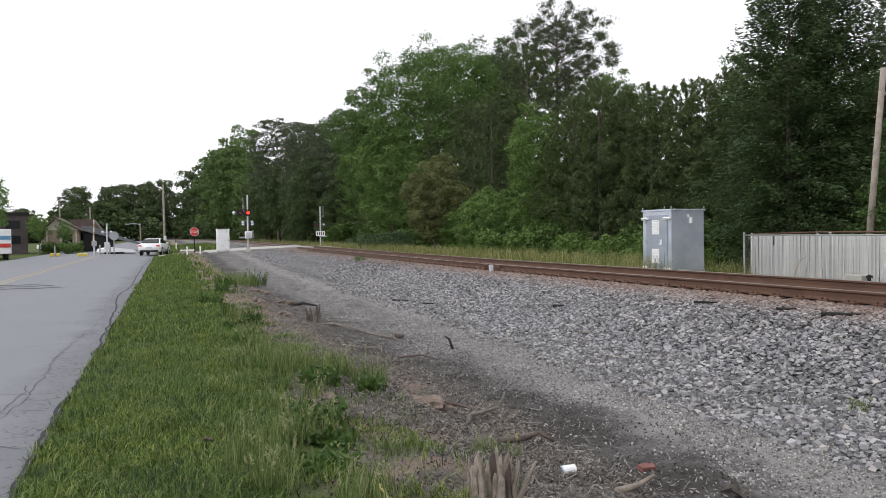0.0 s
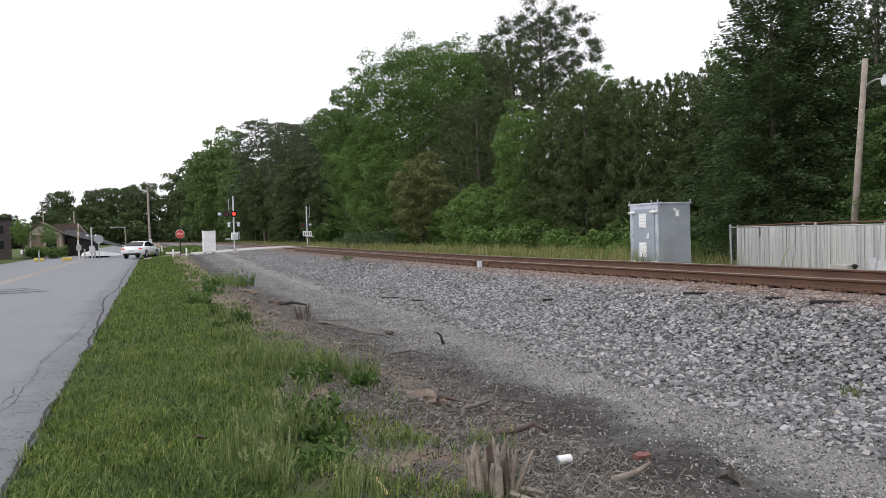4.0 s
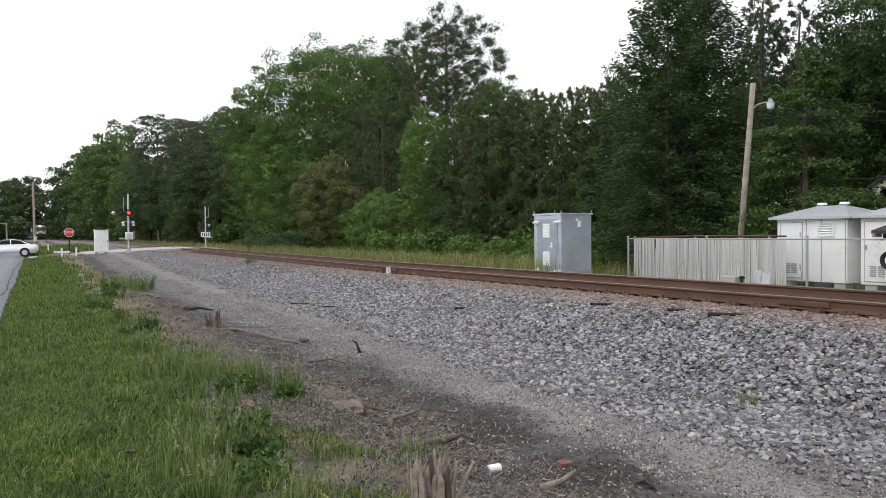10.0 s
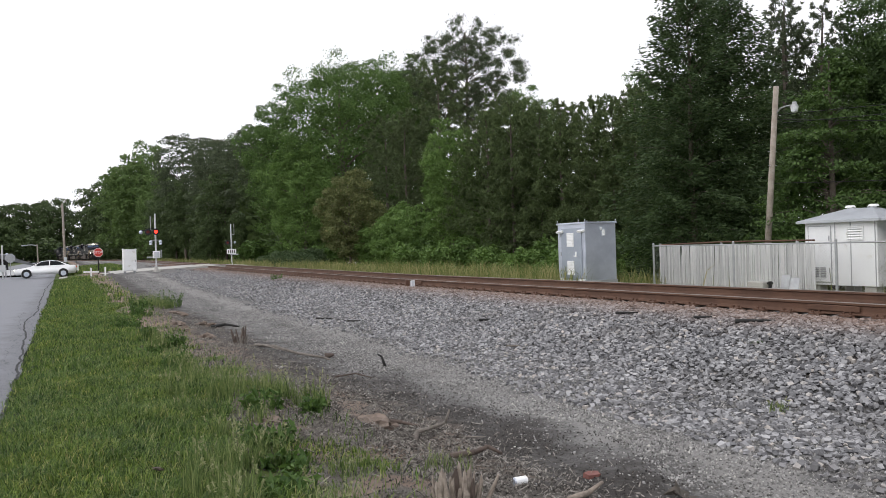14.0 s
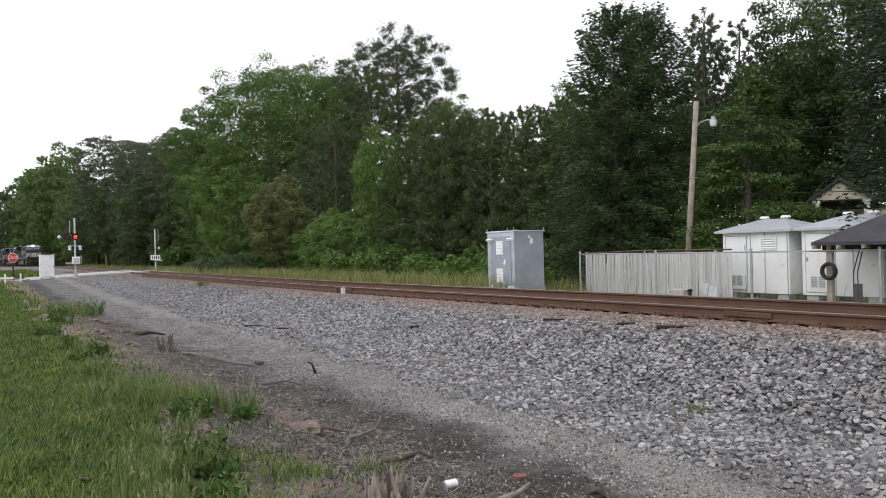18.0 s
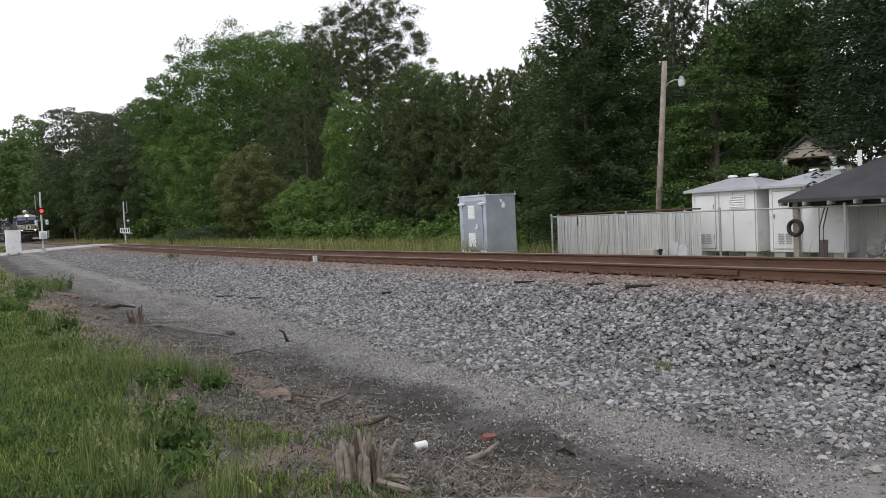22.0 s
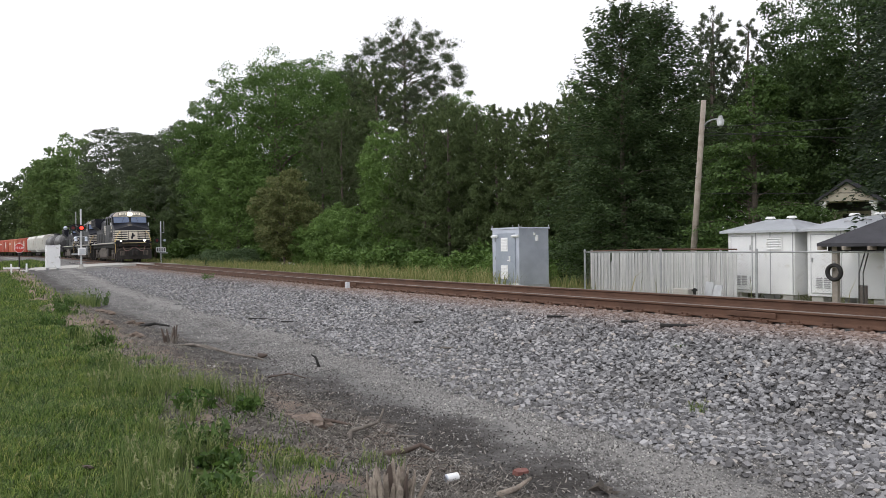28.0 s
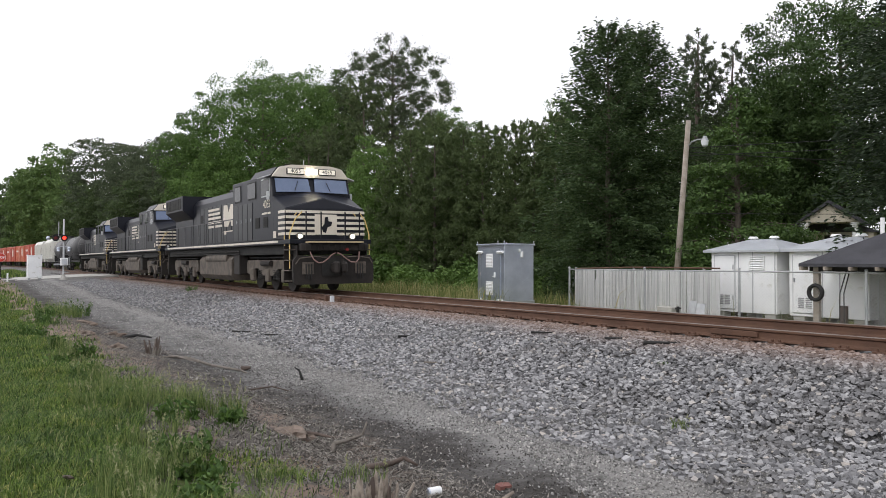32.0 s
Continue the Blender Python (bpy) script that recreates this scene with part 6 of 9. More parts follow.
def build_far_poles():
    def pole(b, d, h, r, label, arm=0.0, box_at=None, mat=M_POLEWOOD):
        ob = thing("utility_pole", far(b, d, gz(*polar(b, d))), label, "utility pole", "distant poles")
        bm = bmesh.new()
        rod(bm, (0, 0, -0.4), (-0.12, 0, h), r, r * 0.75, 10)
        part("pole", bm, mat, ob)
        if arm:
            bm = bmesh.new()
            tube(bm, [(0, 0, h * 0.93), (-arm * 0.5, 0, h * 0.97), (-arm, 0, h * 0.96)], 0.05)
            part("arm", bm, M_GALV2, ob)
            bm = bmesh.new()
            box(bm, -arm - 0.2, 0, h * 0.95, 0.5, 0.2, 0.12, bevel=0.03)
            part("lamp_head", bm, M_GALV2, ob)
        if box_at:
            bm = bmesh.new()
            box(bm, 0.1, -0.16, box_at, 0.28, 0.2, 0.5, bevel=0.02)
            part("meter_box", bm, M_GREYPAINT, ob)
        return ob

    pole(-25.95, 75, 7.6, 0.15, "tall grey wooden utility pole beyond the crossing", 0, 1.5)
    pole(-27.7, 92, 3.6, 0.1, "short street lamp pole near the wood", 1.6)
    pole(-33.2, 120, 8.0, 0.13, "thin distant utility pole among the trees")
    pole(-31.2, 105, 6.2, 0.12, "thin distant utility pole among the trees")
    pole(-14.6, 88, 8.6, 0.07, "thin pale pole standing among the trees")
    # guy wire on the near one
    x, y = polar(-25.2, 75)
    ob = thing("guy_wire", pose(x, y, 0), "thin guy wire staying the utility pole", "wire")
    bm = bmesh.new()
    rod(bm, (0, 0, 6.5), (1.6, -0.6, 0.0), 0.02, seg=5)
    part("cable", bm, M_RUBBER, ob)
    # raised gate and a second signal on the far road corner
    ob = thing("crossing_gate", far(-31.1, 60, 0, 20), "raised crossing gate arm on its post", "crossing gate")
    bm = bmesh.new()
    rod(bm, (0, 0, -0.2), (0, 0, 1.4), 0.08, seg=8)
    part("post", bm, M_MAST, ob)
    for k in range(6):
        bm = bmesh.new()
        box(bm, 0.04 * k * 0.3 - 0.05, 0, 1.2 + k * 0.36, 0.14 - 0.012 * k, 0.05, 0.36)
        part("arm_section", bm, M_CREAM if k % 2 else M_YELLOWDUST, ob)
    bm = bmesh.new()
    box(bm, 0, 0.1, 1.1, 0.4, 0.4, 0.45, bevel=0.02)
    part("mechanism", bm, M_GALV2, ob)
    ob = thing("crossing_signal", far(-30.2, 62, 0, 200), "back of a silver crossing signal on the far corner", "railway signal", "crossing signals")
    bm = bmesh.new()
    rod(bm, (0, 0, -0.2), (0, 0, 2.9), 0.07, seg=10)
    part("mast", bm, M_MAST, ob)
    bm = bmesh.new()
    box(bm, 0, 0, 0.9, 0.45, 0.35, 0.6, bevel=0.02)
    part("control_box", bm, M_MAST, ob)
    for x in (-0.35, 0.35):
        silver_lamp(ob, x, 0, 2.1)
    bm = bmesh.new()
    rod(bm, (-0.4, 0, 2.1), (0.4, 0, 2.1), 0.03, seg=8)
    part("crossarm", bm, M_GALV2, ob)
    for k, b in enumerate((-33.7, -30.7, -30.0)):
        ob = thing("bollard", far(b, 62.5 + k, 0), "grey steel bollard by the parking area", "bollard", "bollards")
        bm = bmesh.new()
        rod(bm, (0, 0, -0.1), (0, 0, 0.95), 0.07, seg=10)
        part("post", bm, M_GALV2, ob)


build_far_poles()
plant(broadleaf, (6.5, 3.4, 61, L_LIGHT, 0.11, 0.3, 0.5, 2600, "slender young tree with sparse leaves over the road"), [(*polar(-37.0, 48), 0.85, 0), (*polar(-33.9, 72), 0.62, 90), (*polar(-32.3, 74), 0.55, 200)], "young street trees", False)
plant(shrub, (1.5, 2.0, 1.8, 62, L_LIGHT, 0.10, "round green shrub by the parking area"), [(*polar(-31.9, 72), 1.0, 0), (*polar(-33.0, 76), 1.0, 90)], "parking shrubs", False)

# ---- the train: each vehicle has its front at y = 0 and its rail tops at z = 0 ----
def wheelset(parent, y, r=0.53, name="wheel"):
    for sx in (-1, 1):
        bm = bmesh.new()
        rod(bm, (sx * 0.69, y, r), (sx * 0.83, y, r), r, seg=22)
        w = part(name, bm, M_UNDER, parent)
        bm = bmesh.new()
        rod(bm, (sx * 0.82, y, r), (sx * 0.96, y, r), 0.16, seg=12)
        part("axle_box", bm, M_UNDER, w)


def loco_truck(ob, yc):
    """A three-axle truck with a heavy side frame, springs and brake gear."""
    for i in (-1, 0, 1):
        wheelset(ob, yc + i * 1.9)
    for sx in (-1, 1):
        x = sx * 1.06
        bm = bmesh.new()
        outline = [(-2.75, 0.95), (-2.6, 1.15), (2.6, 1.15), (2.75, 0.95), (2.7, 0.62), (2.2, 0.55), (1.6, 0.82), (1.2, 0.82), (0.6, 0.55), (-0.6, 0.55), (-1.2, 0.82), (-1.6, 0.82), (-2.2, 0.55), (-2.7, 0.62)]
        prism(bm, [(yc + u, v) for u, v in outline], "x", x - 0.07, x + 0.07)
        part("truck_frame", bm, M_TRUCK, ob)
        for i in (-1, 0, 1):
            bm = bmesh.new()
            box(bm, x + sx * 0.06, yc + i * 1.9, 0.56, 0.16, 0.42, 0.5, bevel=0.04)
            part("journal", bm, M_TRUCK, ob)
        for y in (-0.95, 0.95):
            for dy in (-0.16, 0.16):
                bm = bmesh.new()
                for k in range(5):
                    rod(bm, (x, yc + y + dy, 0.42 + k * 0.075), (x, yc + y + dy, 0.46 + k * 0.075), 0.11, seg=10)
                part("spring", bm, M_DARK, ob)
        bm = bmesh.new()
        rod(bm, (x + sx * 0.12, yc - 0.6, 1.02), (x + sx * 0.12, yc + 0.5, 1.02), 0.11, seg=10)
        part("brake_cylinder", bm, M_UNDER, ob)
        bm = bmesh.new()
        rod(bm, (x + sx * 0.02, yc - 2.4, 1.24), (x + sx * 0.02, yc + 2.4, 1.24), 0.035, seg=6)
        part("brake_pipe", bm, M_DARK, ob)


def nose_stripes(ob, y, z0, z1, count, half):
    h = (z1 - z0) / (2 * count - 1)
    for i in range(count):
        bm = bmesh.new()
        zc = z0 + h * (2 * i + 0.5)
        if i < count - 1:
            box(bm, (-half - 0.42) / 2, y, zc, half - 0.42, 0.012, h)
            part("nose_stripe", bm, M_CREAM, ob, "off-white painted stripe")
            bm = bmesh.new()
            box(bm, (half + 0.42) / 2, y, zc, half - 0.42, 0.012, h)
        else:
            box(bm, 0, y, zc, 2 * half, 0.012, h)
        part("nose_stripe", bm, M_CREAM, ob, "off-white painted stripe")


def build_loco(lead):
    ob = thing("locomotive", Matrix.Identity(4), "black diesel locomotive with off-white nose stripes" + (" and lit headlights" if lead else " behind the leading one"), "locomotive", "locomotives")
    L = 22.3
    # frame, walkway and pilot
    bm = bmesh.new()
    box(bm, 0, L / 2, 1.52, 2.6, L - 1.6, 0.36, bevel=0.02)
    part("underframe", bm, M_DARK, ob)
    bm = bmesh.new()
    box(bm, 0, L / 2, 1.78, 3.06, L - 1.3, 0.16, bevel=0.015)
    part("walkway", bm, M_BLACK, ob)
    for sx in (-1, 1):
        bm = bmesh.new()
        box(bm, sx * 1.537, L / 2 + 0.2, 1.80, 0.012, L - 3.4, 0.075)
        part("sill_stripe", bm, M_CREAM, ob, "thin pale stripe along the walkway edge")
    bm = bmesh.new()
    pl = [(-1.42, 0.3), (1.42, 0.3), (1.5, 0.42), (1.5, 1.12), (1.36, 1.3), (-1.36, 1.3), (-1.5, 1.12), (-1.5, 0.42)]
    prism(bm, pl, "y", 0.42, 0.56)
    plate = part("pilot_plate", bm, M_UNDER, ob, "grimy dark pilot plate")
    for sx in (-1, 1):
        bm = bmesh.new()
        box(bm, sx * 0.98, 0.4, 0.86, 0.42, 0.03, 0.42, bevel=0.01)
        part("plate_panel", bm, M_TRUCK, plate)
        bm = bmesh.new()
        for k in range(3):
            rod(bm, (sx * (0.86 + 0.1 * k), 0.37, 0.48), (sx * (0.86 + 0.1 * k), 0.37, 1.0), 0.02, seg=6)
        part("brake_hose", bm, M_RUBBER, plate)
        bm = bmesh.new()
        tube(bm, [(sx * 0.3, 0.34, 1.22), (sx * 0.8, 0.32, 1.26), (sx * 1.3, 0.34, 1.2), (sx * 1.44, 0.36, 1.0)], 0.02, 6)
        part("uncoupling_lever", bm, M_TRUCK, ob)
    bm = bmesh.new()
    rod(bm, (0.42, 0.3, 1.5), (0.42, 0.25, 1.5), 0.06, seg=14)
    part("marker_lamp", bm, M_REDOFF, ob, "dark red marker lamp")
    bm = bmesh.new()
    box(bm, 0, 0.46, 1.58, 2.5, 0.3, 0.26, bevel=0.03)
    for k in range(-5, 6):
        box(bm, k * 0.22, 0.3, 1.58, 0.03, 0.06, 0.2)
    part("anticlimber", bm, M_UNDER, ob)
    bm = bmesh.new()
    box(bm, 0, 0.36, 1.76, 2.0, 0.42, 0.05)
    part("step_plate", bm, M_YELLOWDUST, ob, "dusty yellow step plate")
    # coupler
    bm = bmesh.new()
    box(bm, 0, 0.25, 0.88, 0.32, 0.6, 0.3, bevel=0.04)
    box(bm, -0.12, -0.06, 0.88, 0.2, 0.34, 0.44, bevel=0.07)
    box(bm, 0.16, -0.1, 0.88, 0.22, 0.26, 0.4, bevel=0.08)
    rod(bm, (0.1, -0.05, 0.62), (0.1, -0.05, 1.16), 0.05, seg=8)
    part("coupler", bm, M_UNDER, ob)
    bm = bmesh.new()
    box(bm, 0, 0.40, 0.9, 0.95, 0.06, 0.62)
    part("coupler_pocket", bm, M_DARK, ob)
    for sx in (-1, 1):
        bm = bmesh.new()
        pts = [(sx * 0.92, 0.36, 1.42), (sx * 0.84, 0.22, 1.16), (sx * 0.7, 0.17, 1.05), (sx * 0.52, 0.16, 1.06), (sx * 0.34, 0.17, 1.18), (sx * 0.18, 0.2, 1.32), (sx * 0.04, 0.24, 1.38)]
        tube(bm, pts, 0.022, 6)
        part("air_hose", bm, M_HOSE, ob)
        # steps at the corner
        for k in range(4):
            bm = bmesh.new()
            box(bm, sx * 1.42, 0.95, 0.42 + k * 0.36, 0.28, 0.5, 0.035)
            part("step", bm, M_TRUCK, ob)
        bm = bmesh.new()
        box(bm, sx * 1.3, 0.72, 1.0, 0.04, 0.32, 1.3)
        box(bm, sx * 1.3, 1.24, 1.0, 0.5, 0.04, 1.3)
        part("step_well", bm, M_UNDER, ob)
        # corner handrails
        for k, (x, y) in enumerate(((1.5, 0.78), (1.5, 1.3))):
            bm = bmesh.new()
            tube(bm, [(sx * x, y, 0.85), (sx * x, y, 2.05), (sx * (x - 0.18), y - 0.05, 2.55), (sx * (x - 0.42), y - 0.1, 2.82)], 0.022, 6)
            part("grab_rail", bm, M_YELLOW, ob, "yellow curved grab rail")
    # front handrail
    for x in (-1.0, -0.45, 0.45, 1.0):
        bm = bmesh.new()
        rod(bm, (x, 0.5, 1.86), (x, 0.5, 2.82), 0.025, seg=6)
        part("front_stanchion", bm, M_BLACK, ob)
    # nose with a faceted, peaked top
    bm = bmesh.new()
    f = [(-1.5, 1.2, 1.86), (1.5, 1.2, 1.86), (1.5, 1.2, 2.96), (-1.5, 1.2, 2.96)]
    b = [(-1.52, 2.55, 1.86), (1.52, 2.55, 1.86), (1.52, 2.55, 3.5), (0.0, 2.55, 3.7), (-1.52, 2.55, 3.5)]
    fv = [bm.verts.new(p) for p in f]
    bv = [bm.verts.new(p) for p in b]
    pk = bm.verts.new((0.0, 1.36, 3.36))
    bm.faces.new(fv)
    bm.faces.new(bv[::-1])
    bm.faces.new((fv[2], pk, fv[3]))
    bm.faces.new((fv[0], bv[0], bv[1], fv[1]))
    bm.faces.new((fv[1], bv[1], bv[2], fv[2]))
    bm.faces.new((fv[2], bv[2], bv[3], pk))
    bm.faces.new((pk, bv[3], bv[4], fv[3]))
    bm.faces.new((fv[3], bv[4], bv[0], fv[0]))
    bmesh.ops.recalc_face_normals(bm, faces=bm.faces)
    bmesh.ops.bevel(bm, geom=list(bm.edges), offset=0.03, segments=1, affect="EDGES")
    part("nose", bm, M_BLACK, ob)
    nose_stripes(ob, 1.19, 2.02, 2.9, 5, 1.49)
    # side stripes of the nose
    for sx in (-1, 1):
        for i in range(5):
            bm = bmesh.new()
            zc = 2.02 + 0.0978 * (2 * i + 0.5)
            box(bm, sx * 1.52, 1.55, zc, 0.012, 0.68, 0.0978)
            part("side_stripe", bm, M_CREAM, ob, "off-white painted stripe")
    # plain emblem shape on the nose
    bm = bmesh.new()
    box(bm, 0, 1.19, 2.4, 0.84, 0.012, 0.72)
    em = part("emblem_panel", bm, M_CREAM, ob, "pale emblem panel")
    bm = bmesh.new()
    prism(bm, [(-0.12, 2.14), (0.0, 2.1), (0.06, 2.3), (0.2, 2.36), (0.24, 2.5), (0.1, 2.52), (0.08, 2.68), (-0.04, 2.66), (-0.06, 2.42), (-0.16, 2.3)], "y", 1.172, 1.182)
    part("emblem", bm, M_BLACK, em)
    # cab
    bm = bmesh.new()
    prof = [(2.35, 1.86), (7.7, 1.86), (7.7, 4.3), (2.75, 4.3), (2.5, 3.6)]
    prism(bm, prof, "x", -1.52, 1.52)
    bmesh.ops.bevel(bm, geom=list(bm.edges), offset=0.025, segments=1, affect="EDGES")
    part("cab", bm, M_BLACK, ob)
    bm = bmesh.new()
    rp = [(-1.52, 4.22), (-1.25, 4.58), (-0.8, 4.68), (0.8, 4.68), (1.25, 4.58), (1.52, 4.22)]
    prism(bm, rp, "y", 2.78, 5.4)
    part("cab_roof", bm, M_BLACK, ob)
    bm = bmesh.new()
    rp2 = [(-1.5, 4.2), (-1.22, 4.56), (-0.78, 4.66), (0.78, 4.66), (1.22, 4.56), (1.5, 4.2)]
    prism(bm, rp2, "y", 2.60, 2.79)
    brow = part("brow", bm, M_CREAM, ob, "off-white panel above the windscreens")
    for x in (-0.62, 0.62):
        bm = bmesh.new()
        box(bm, x, 2.58, 4.42, 0.7, 0.04, 0.24, bevel=0.02)
        nb = part("number_board", bm, M_DARK, brow)
        bm = bmesh.new()
        box(bm, x, 2.555, 4.42, 0.62, 0.012, 0.18)
        face = part("lit_panel", bm, M_NUMBOARD, nb, "dimly lit number panel")
        if lead:
            text_mesh("digits", "4055", 0.2, M_DARK, nb, pose(x, 2.545, 4.42, 90, 0, 0))
    for x in (-0.11, 0.11):
        bm = bmesh.new()
        rod(bm, (x, 2.60, 4.42), (x, 2.55, 4.42), 0.08, seg=16)
        part("headlight", bm, M_HEAD if lead else M_LENS, brow, "round headlight")
    for x in (-1.0, 1.0):
        bm = bmesh.new()
        rod(bm, (x, 1.14, 1.98), (x, 1.06, 1.98), 0.07, seg=16)
        part("ditch_light", bm, M_HEAD if lead else M_LENS, ob, "round ditch light")
        bm = bmesh.new()
        rod(bm, (x, 1.2, 1.98), (x, 1.12, 1.98), 0.13, seg=16)
        part("ditch_light_can", bm, M_DARK, ob)
    # windscreens
    for sx in (-1, 1):
        bm = bmesh.new()
        pts = [(sx * 0.08, 2.468, 3.66), (sx * 1.4, 2.468, 3.62), (sx * 1.4, 2.66, 4.14), (sx * 0.12, 2.66, 4.16)]
        vs = [bm.verts.new(p) for p in pts]
        fc = bm.faces.new(vs)
        r = bmesh.ops.extrude_face_region(bm, geom=[fc])
        for v in r["geom"]:
            if isinstance(v, bmesh.types.BMVert):
                v.co.y -= 0.03
        bmesh.ops.recalc_face_normals(bm, faces=bm.faces)
        ws = part("windscreen", bm, M_WINDSHIELD, ob, "windscreen with the reflected sky put into its blue colour")
        bm = bmesh.new()
        rod(bm, (sx * 0.7, 2.44, 3.68), (sx * 0.55, 2.54, 4.05), 0.012, seg=5)
        part("wiper", bm, M_DARK, ws)
        # cab side windows
        for k, (y0, y1) in enumerate(((2.85, 3.75), (4.5, 5.5), (6.5, 7.3))):
            bm = bmesh.new()
            box(bm, sx * 1.525, (y0 + y1) / 2, 3.83, 0.03, y1 - y0 + 0.08, 0.68, bevel=0.012)
            fr = part("window_frame", bm, M_GREYTRIM if k == 0 else M_DARK, ob)
            bm = bmesh.new()
            box(bm, sx * 1.54, (y0 + y1) / 2, 3.83, 0.02, y1 - y0, 0.58)
            part("pane", bm, M_GLASSDARK, fr)
        bm = bmesh.new()
        box(bm, sx * 1.66, 3.1, 4.22, 0.3, 0.75, 0.03, ry=sx * 20)
        part("sunshade", bm, M_GREYTRIM, ob, "pale folding sunshade")
        bm = bmesh.new()
        box(bm, sx * 1.63, 2.7, 3.5, 0.1, 0.06, 0.3, bevel=0.015)
        part("mirror", bm, M_GREYTRIM, ob)
        # cab side panels and the equipment bay behind
        bm = bmesh.new()
        box(bm, sx * 1.2, 8.4, 2.12, 0.5, 1.2, 0.5, bevel=0.02)
        part("equipment_bay", bm, M_BLACK, ob)
        for k in range(4):
            bm = bmesh.new()
            box(bm, sx * 1.526, 5.25 + k * 0.65, 2.65, 0.02, 0.6, 1.45, bevel=0.006)
            dr = part("access_door", bm, M_BLACK2, ob)
            bm = bmesh.new()
            box(bm, sx * 1.54, 5.1 + k * 0.65, 2.7, 0.02, 0.03, 0.14)
            part("latch", bm, M_GALV2, dr)
        for k, y in enumerate((3.3, 4.3)):
            bm = bmesh.new()
            box(bm, sx * 1.53, y, 2.55, 0.012, 0.5, 0.4)
            for j in range(6):
                box(bm, sx * 1.54, y, 2.4 + j * 0.06, 0.012, 0.44, 0.02)
            part("side_vent", bm, M_DARK, ob)
        # road number and plain bars of smaller lettering below it
        if lead:
            m = pose(sx * 1.537, 3.15, 3.2, 90, 0, 90 if sx > 0 else -90)
            text_mesh("road_number", "4055", 0.42, M_CREAM, ob, m, "off-white road number")
            for y0, y1 in ((2.72, 3.02), (3.08, 3.2), (3.26, 3.72)):
                bm = bmesh.new()
                box(bm, sx * 1.535, (y0 + y1) / 2, 2.88, 0.01, y1 - y0, 0.07)
                part("lettering_bar", bm, M_CREAM, ob)
        bm = bmesh.new()
        box(bm, sx * 1.535, 2.25, 2.06, 0.012, 0.3, 0.24)
        part("small_notice", bm, M_CREAM, ob)
    # long hood
    bm = bmesh.new()
    hp = [(-0.93, 1.86), (0.93, 1.86), (0.93, 3.95), (0.72, 4.25), (-0.72, 4.25), (-0.93, 3.95)]
    prism(bm, hp, "y", 7.65, 19.0)
    part("long_hood", bm, M_BLACK, ob)
    bm = bmesh.new()
    hp = [(-0.95, 1.86), (0.95, 1.86), (0.95, 3.3), (1.5, 3.75), (1.5, 4.5), (-1.5, 4.5), (-1.5, 3.75), (-0.95, 3.3)]
    prism(bm, hp, "y", 17.2, 21.4)
    part("radiator_section", bm, M_BLACK, ob, "flared black radiator housing")
    for k in range(11):
        for sx in (-1, 1):
            bm = bmesh.new()
            box(bm, sx * 0.937, 7.95 + k * 0.82, 2.85, 0.02, 0.74, 1.75, bevel=0.006)
            dr = part("hood_door", bm, M_BLACK2, ob)
            if k % 2:
                bm = bmesh.new()
                box(bm, sx * 0.952, 7.95 + k * 0.82, 3.2, 0.012, 0.5, 0.4)
                part("louvre", bm, M_DARK, dr)
    for sx in (-1, 1):
        bm = bmesh.new()
        box(bm, sx * 1.506, 19.3, 4.12, 0.02, 3.6, 0.56)
        for k in range(9):
            box(bm, sx * 1.515, 17.7 + k * 0.4, 4.12, 0.02, 0.05, 0.56)
        part("radiator_grille", bm, M_DARK, ob)
        # painted bars and emblem shape along the hood side
        for i in range(5):
            bm = bmesh.new()
            box(bm, sx * 0.962, 12.75 + 0.06 * i, 2.75 + i * 0.2, 0.012, 2.5 - 0.12 * i, 0.11)
            part("hood_stripe", bm, M_CREAM, ob, "off-white painted bar")
        bm = bmesh.new()
        pts = [(9.3, 2.7), (9.9, 2.66), (10.1, 2.95), (10.5, 2.66), (11.3, 2.7), (11.2, 3.66), (10.6, 3.64), (10.4, 3.3), (10.0, 3.66), (9.35, 3.62)]
        prism(bm, pts, "x", sx * 0.955, sx * 0.968)
        part("hood_emblem", bm, M_CREAM, ob, "plain pale emblem shape")
        bm = bmesh.new()
        box(bm, sx * 0.962, 10.4, 2.4, 0.012, 1.9, 0.16)
        part("name_bar", bm, M_CREAM, ob, "plain off-white bar of lettering")
        # handrail with stanchions
        bm = bmesh.new()
        rod(bm, (sx * 1.48, 7.8, 2.86), (sx * 1.48, 21.3, 2.86), 0.022, seg=6)
        part("handrail", bm, M_RAILPAINT, ob)
        for k in range(10):
            bm = bmesh.new()
            rod(bm, (sx * 1.48, 7.8 + k * 1.5, 1.85), (sx * 1.48, 7.8 + k * 1.5, 2.86), 0.022, seg=6)
            part("stanchion", bm, M_RAILPAINT, ob)
        # fuel tank, air tanks and pipes
        bm = bmesh.new()
        ft = [(sx * 0.3, 0.28), (sx * 1.2, 0.28), (sx * 1.42, 0.5), (sx * 1.42, 1.15), (sx * 1.25, 1.34), (sx * 0.3, 1.34)]
        prism(bm, ft if sx > 0 else ft[::-1], "y", 8.3, 13.9)
        part("fuel_tank", bm, M_TRUCK, ob, "grimy dark fuel tank")
        bm = bmesh.new()
        rod(bm, (sx * 1.28, 9.0, 1.22), (sx * 1.28, 12.6, 1.22), 0.2, seg=14)
        part("air_tank", bm, M_TRUCK, ob)
        bm = bmesh.new()
        rod(bm, (sx * 1.4, 7.2, 1.5), (sx * 1.4, 20.5, 1.5), 0.03, seg=6)
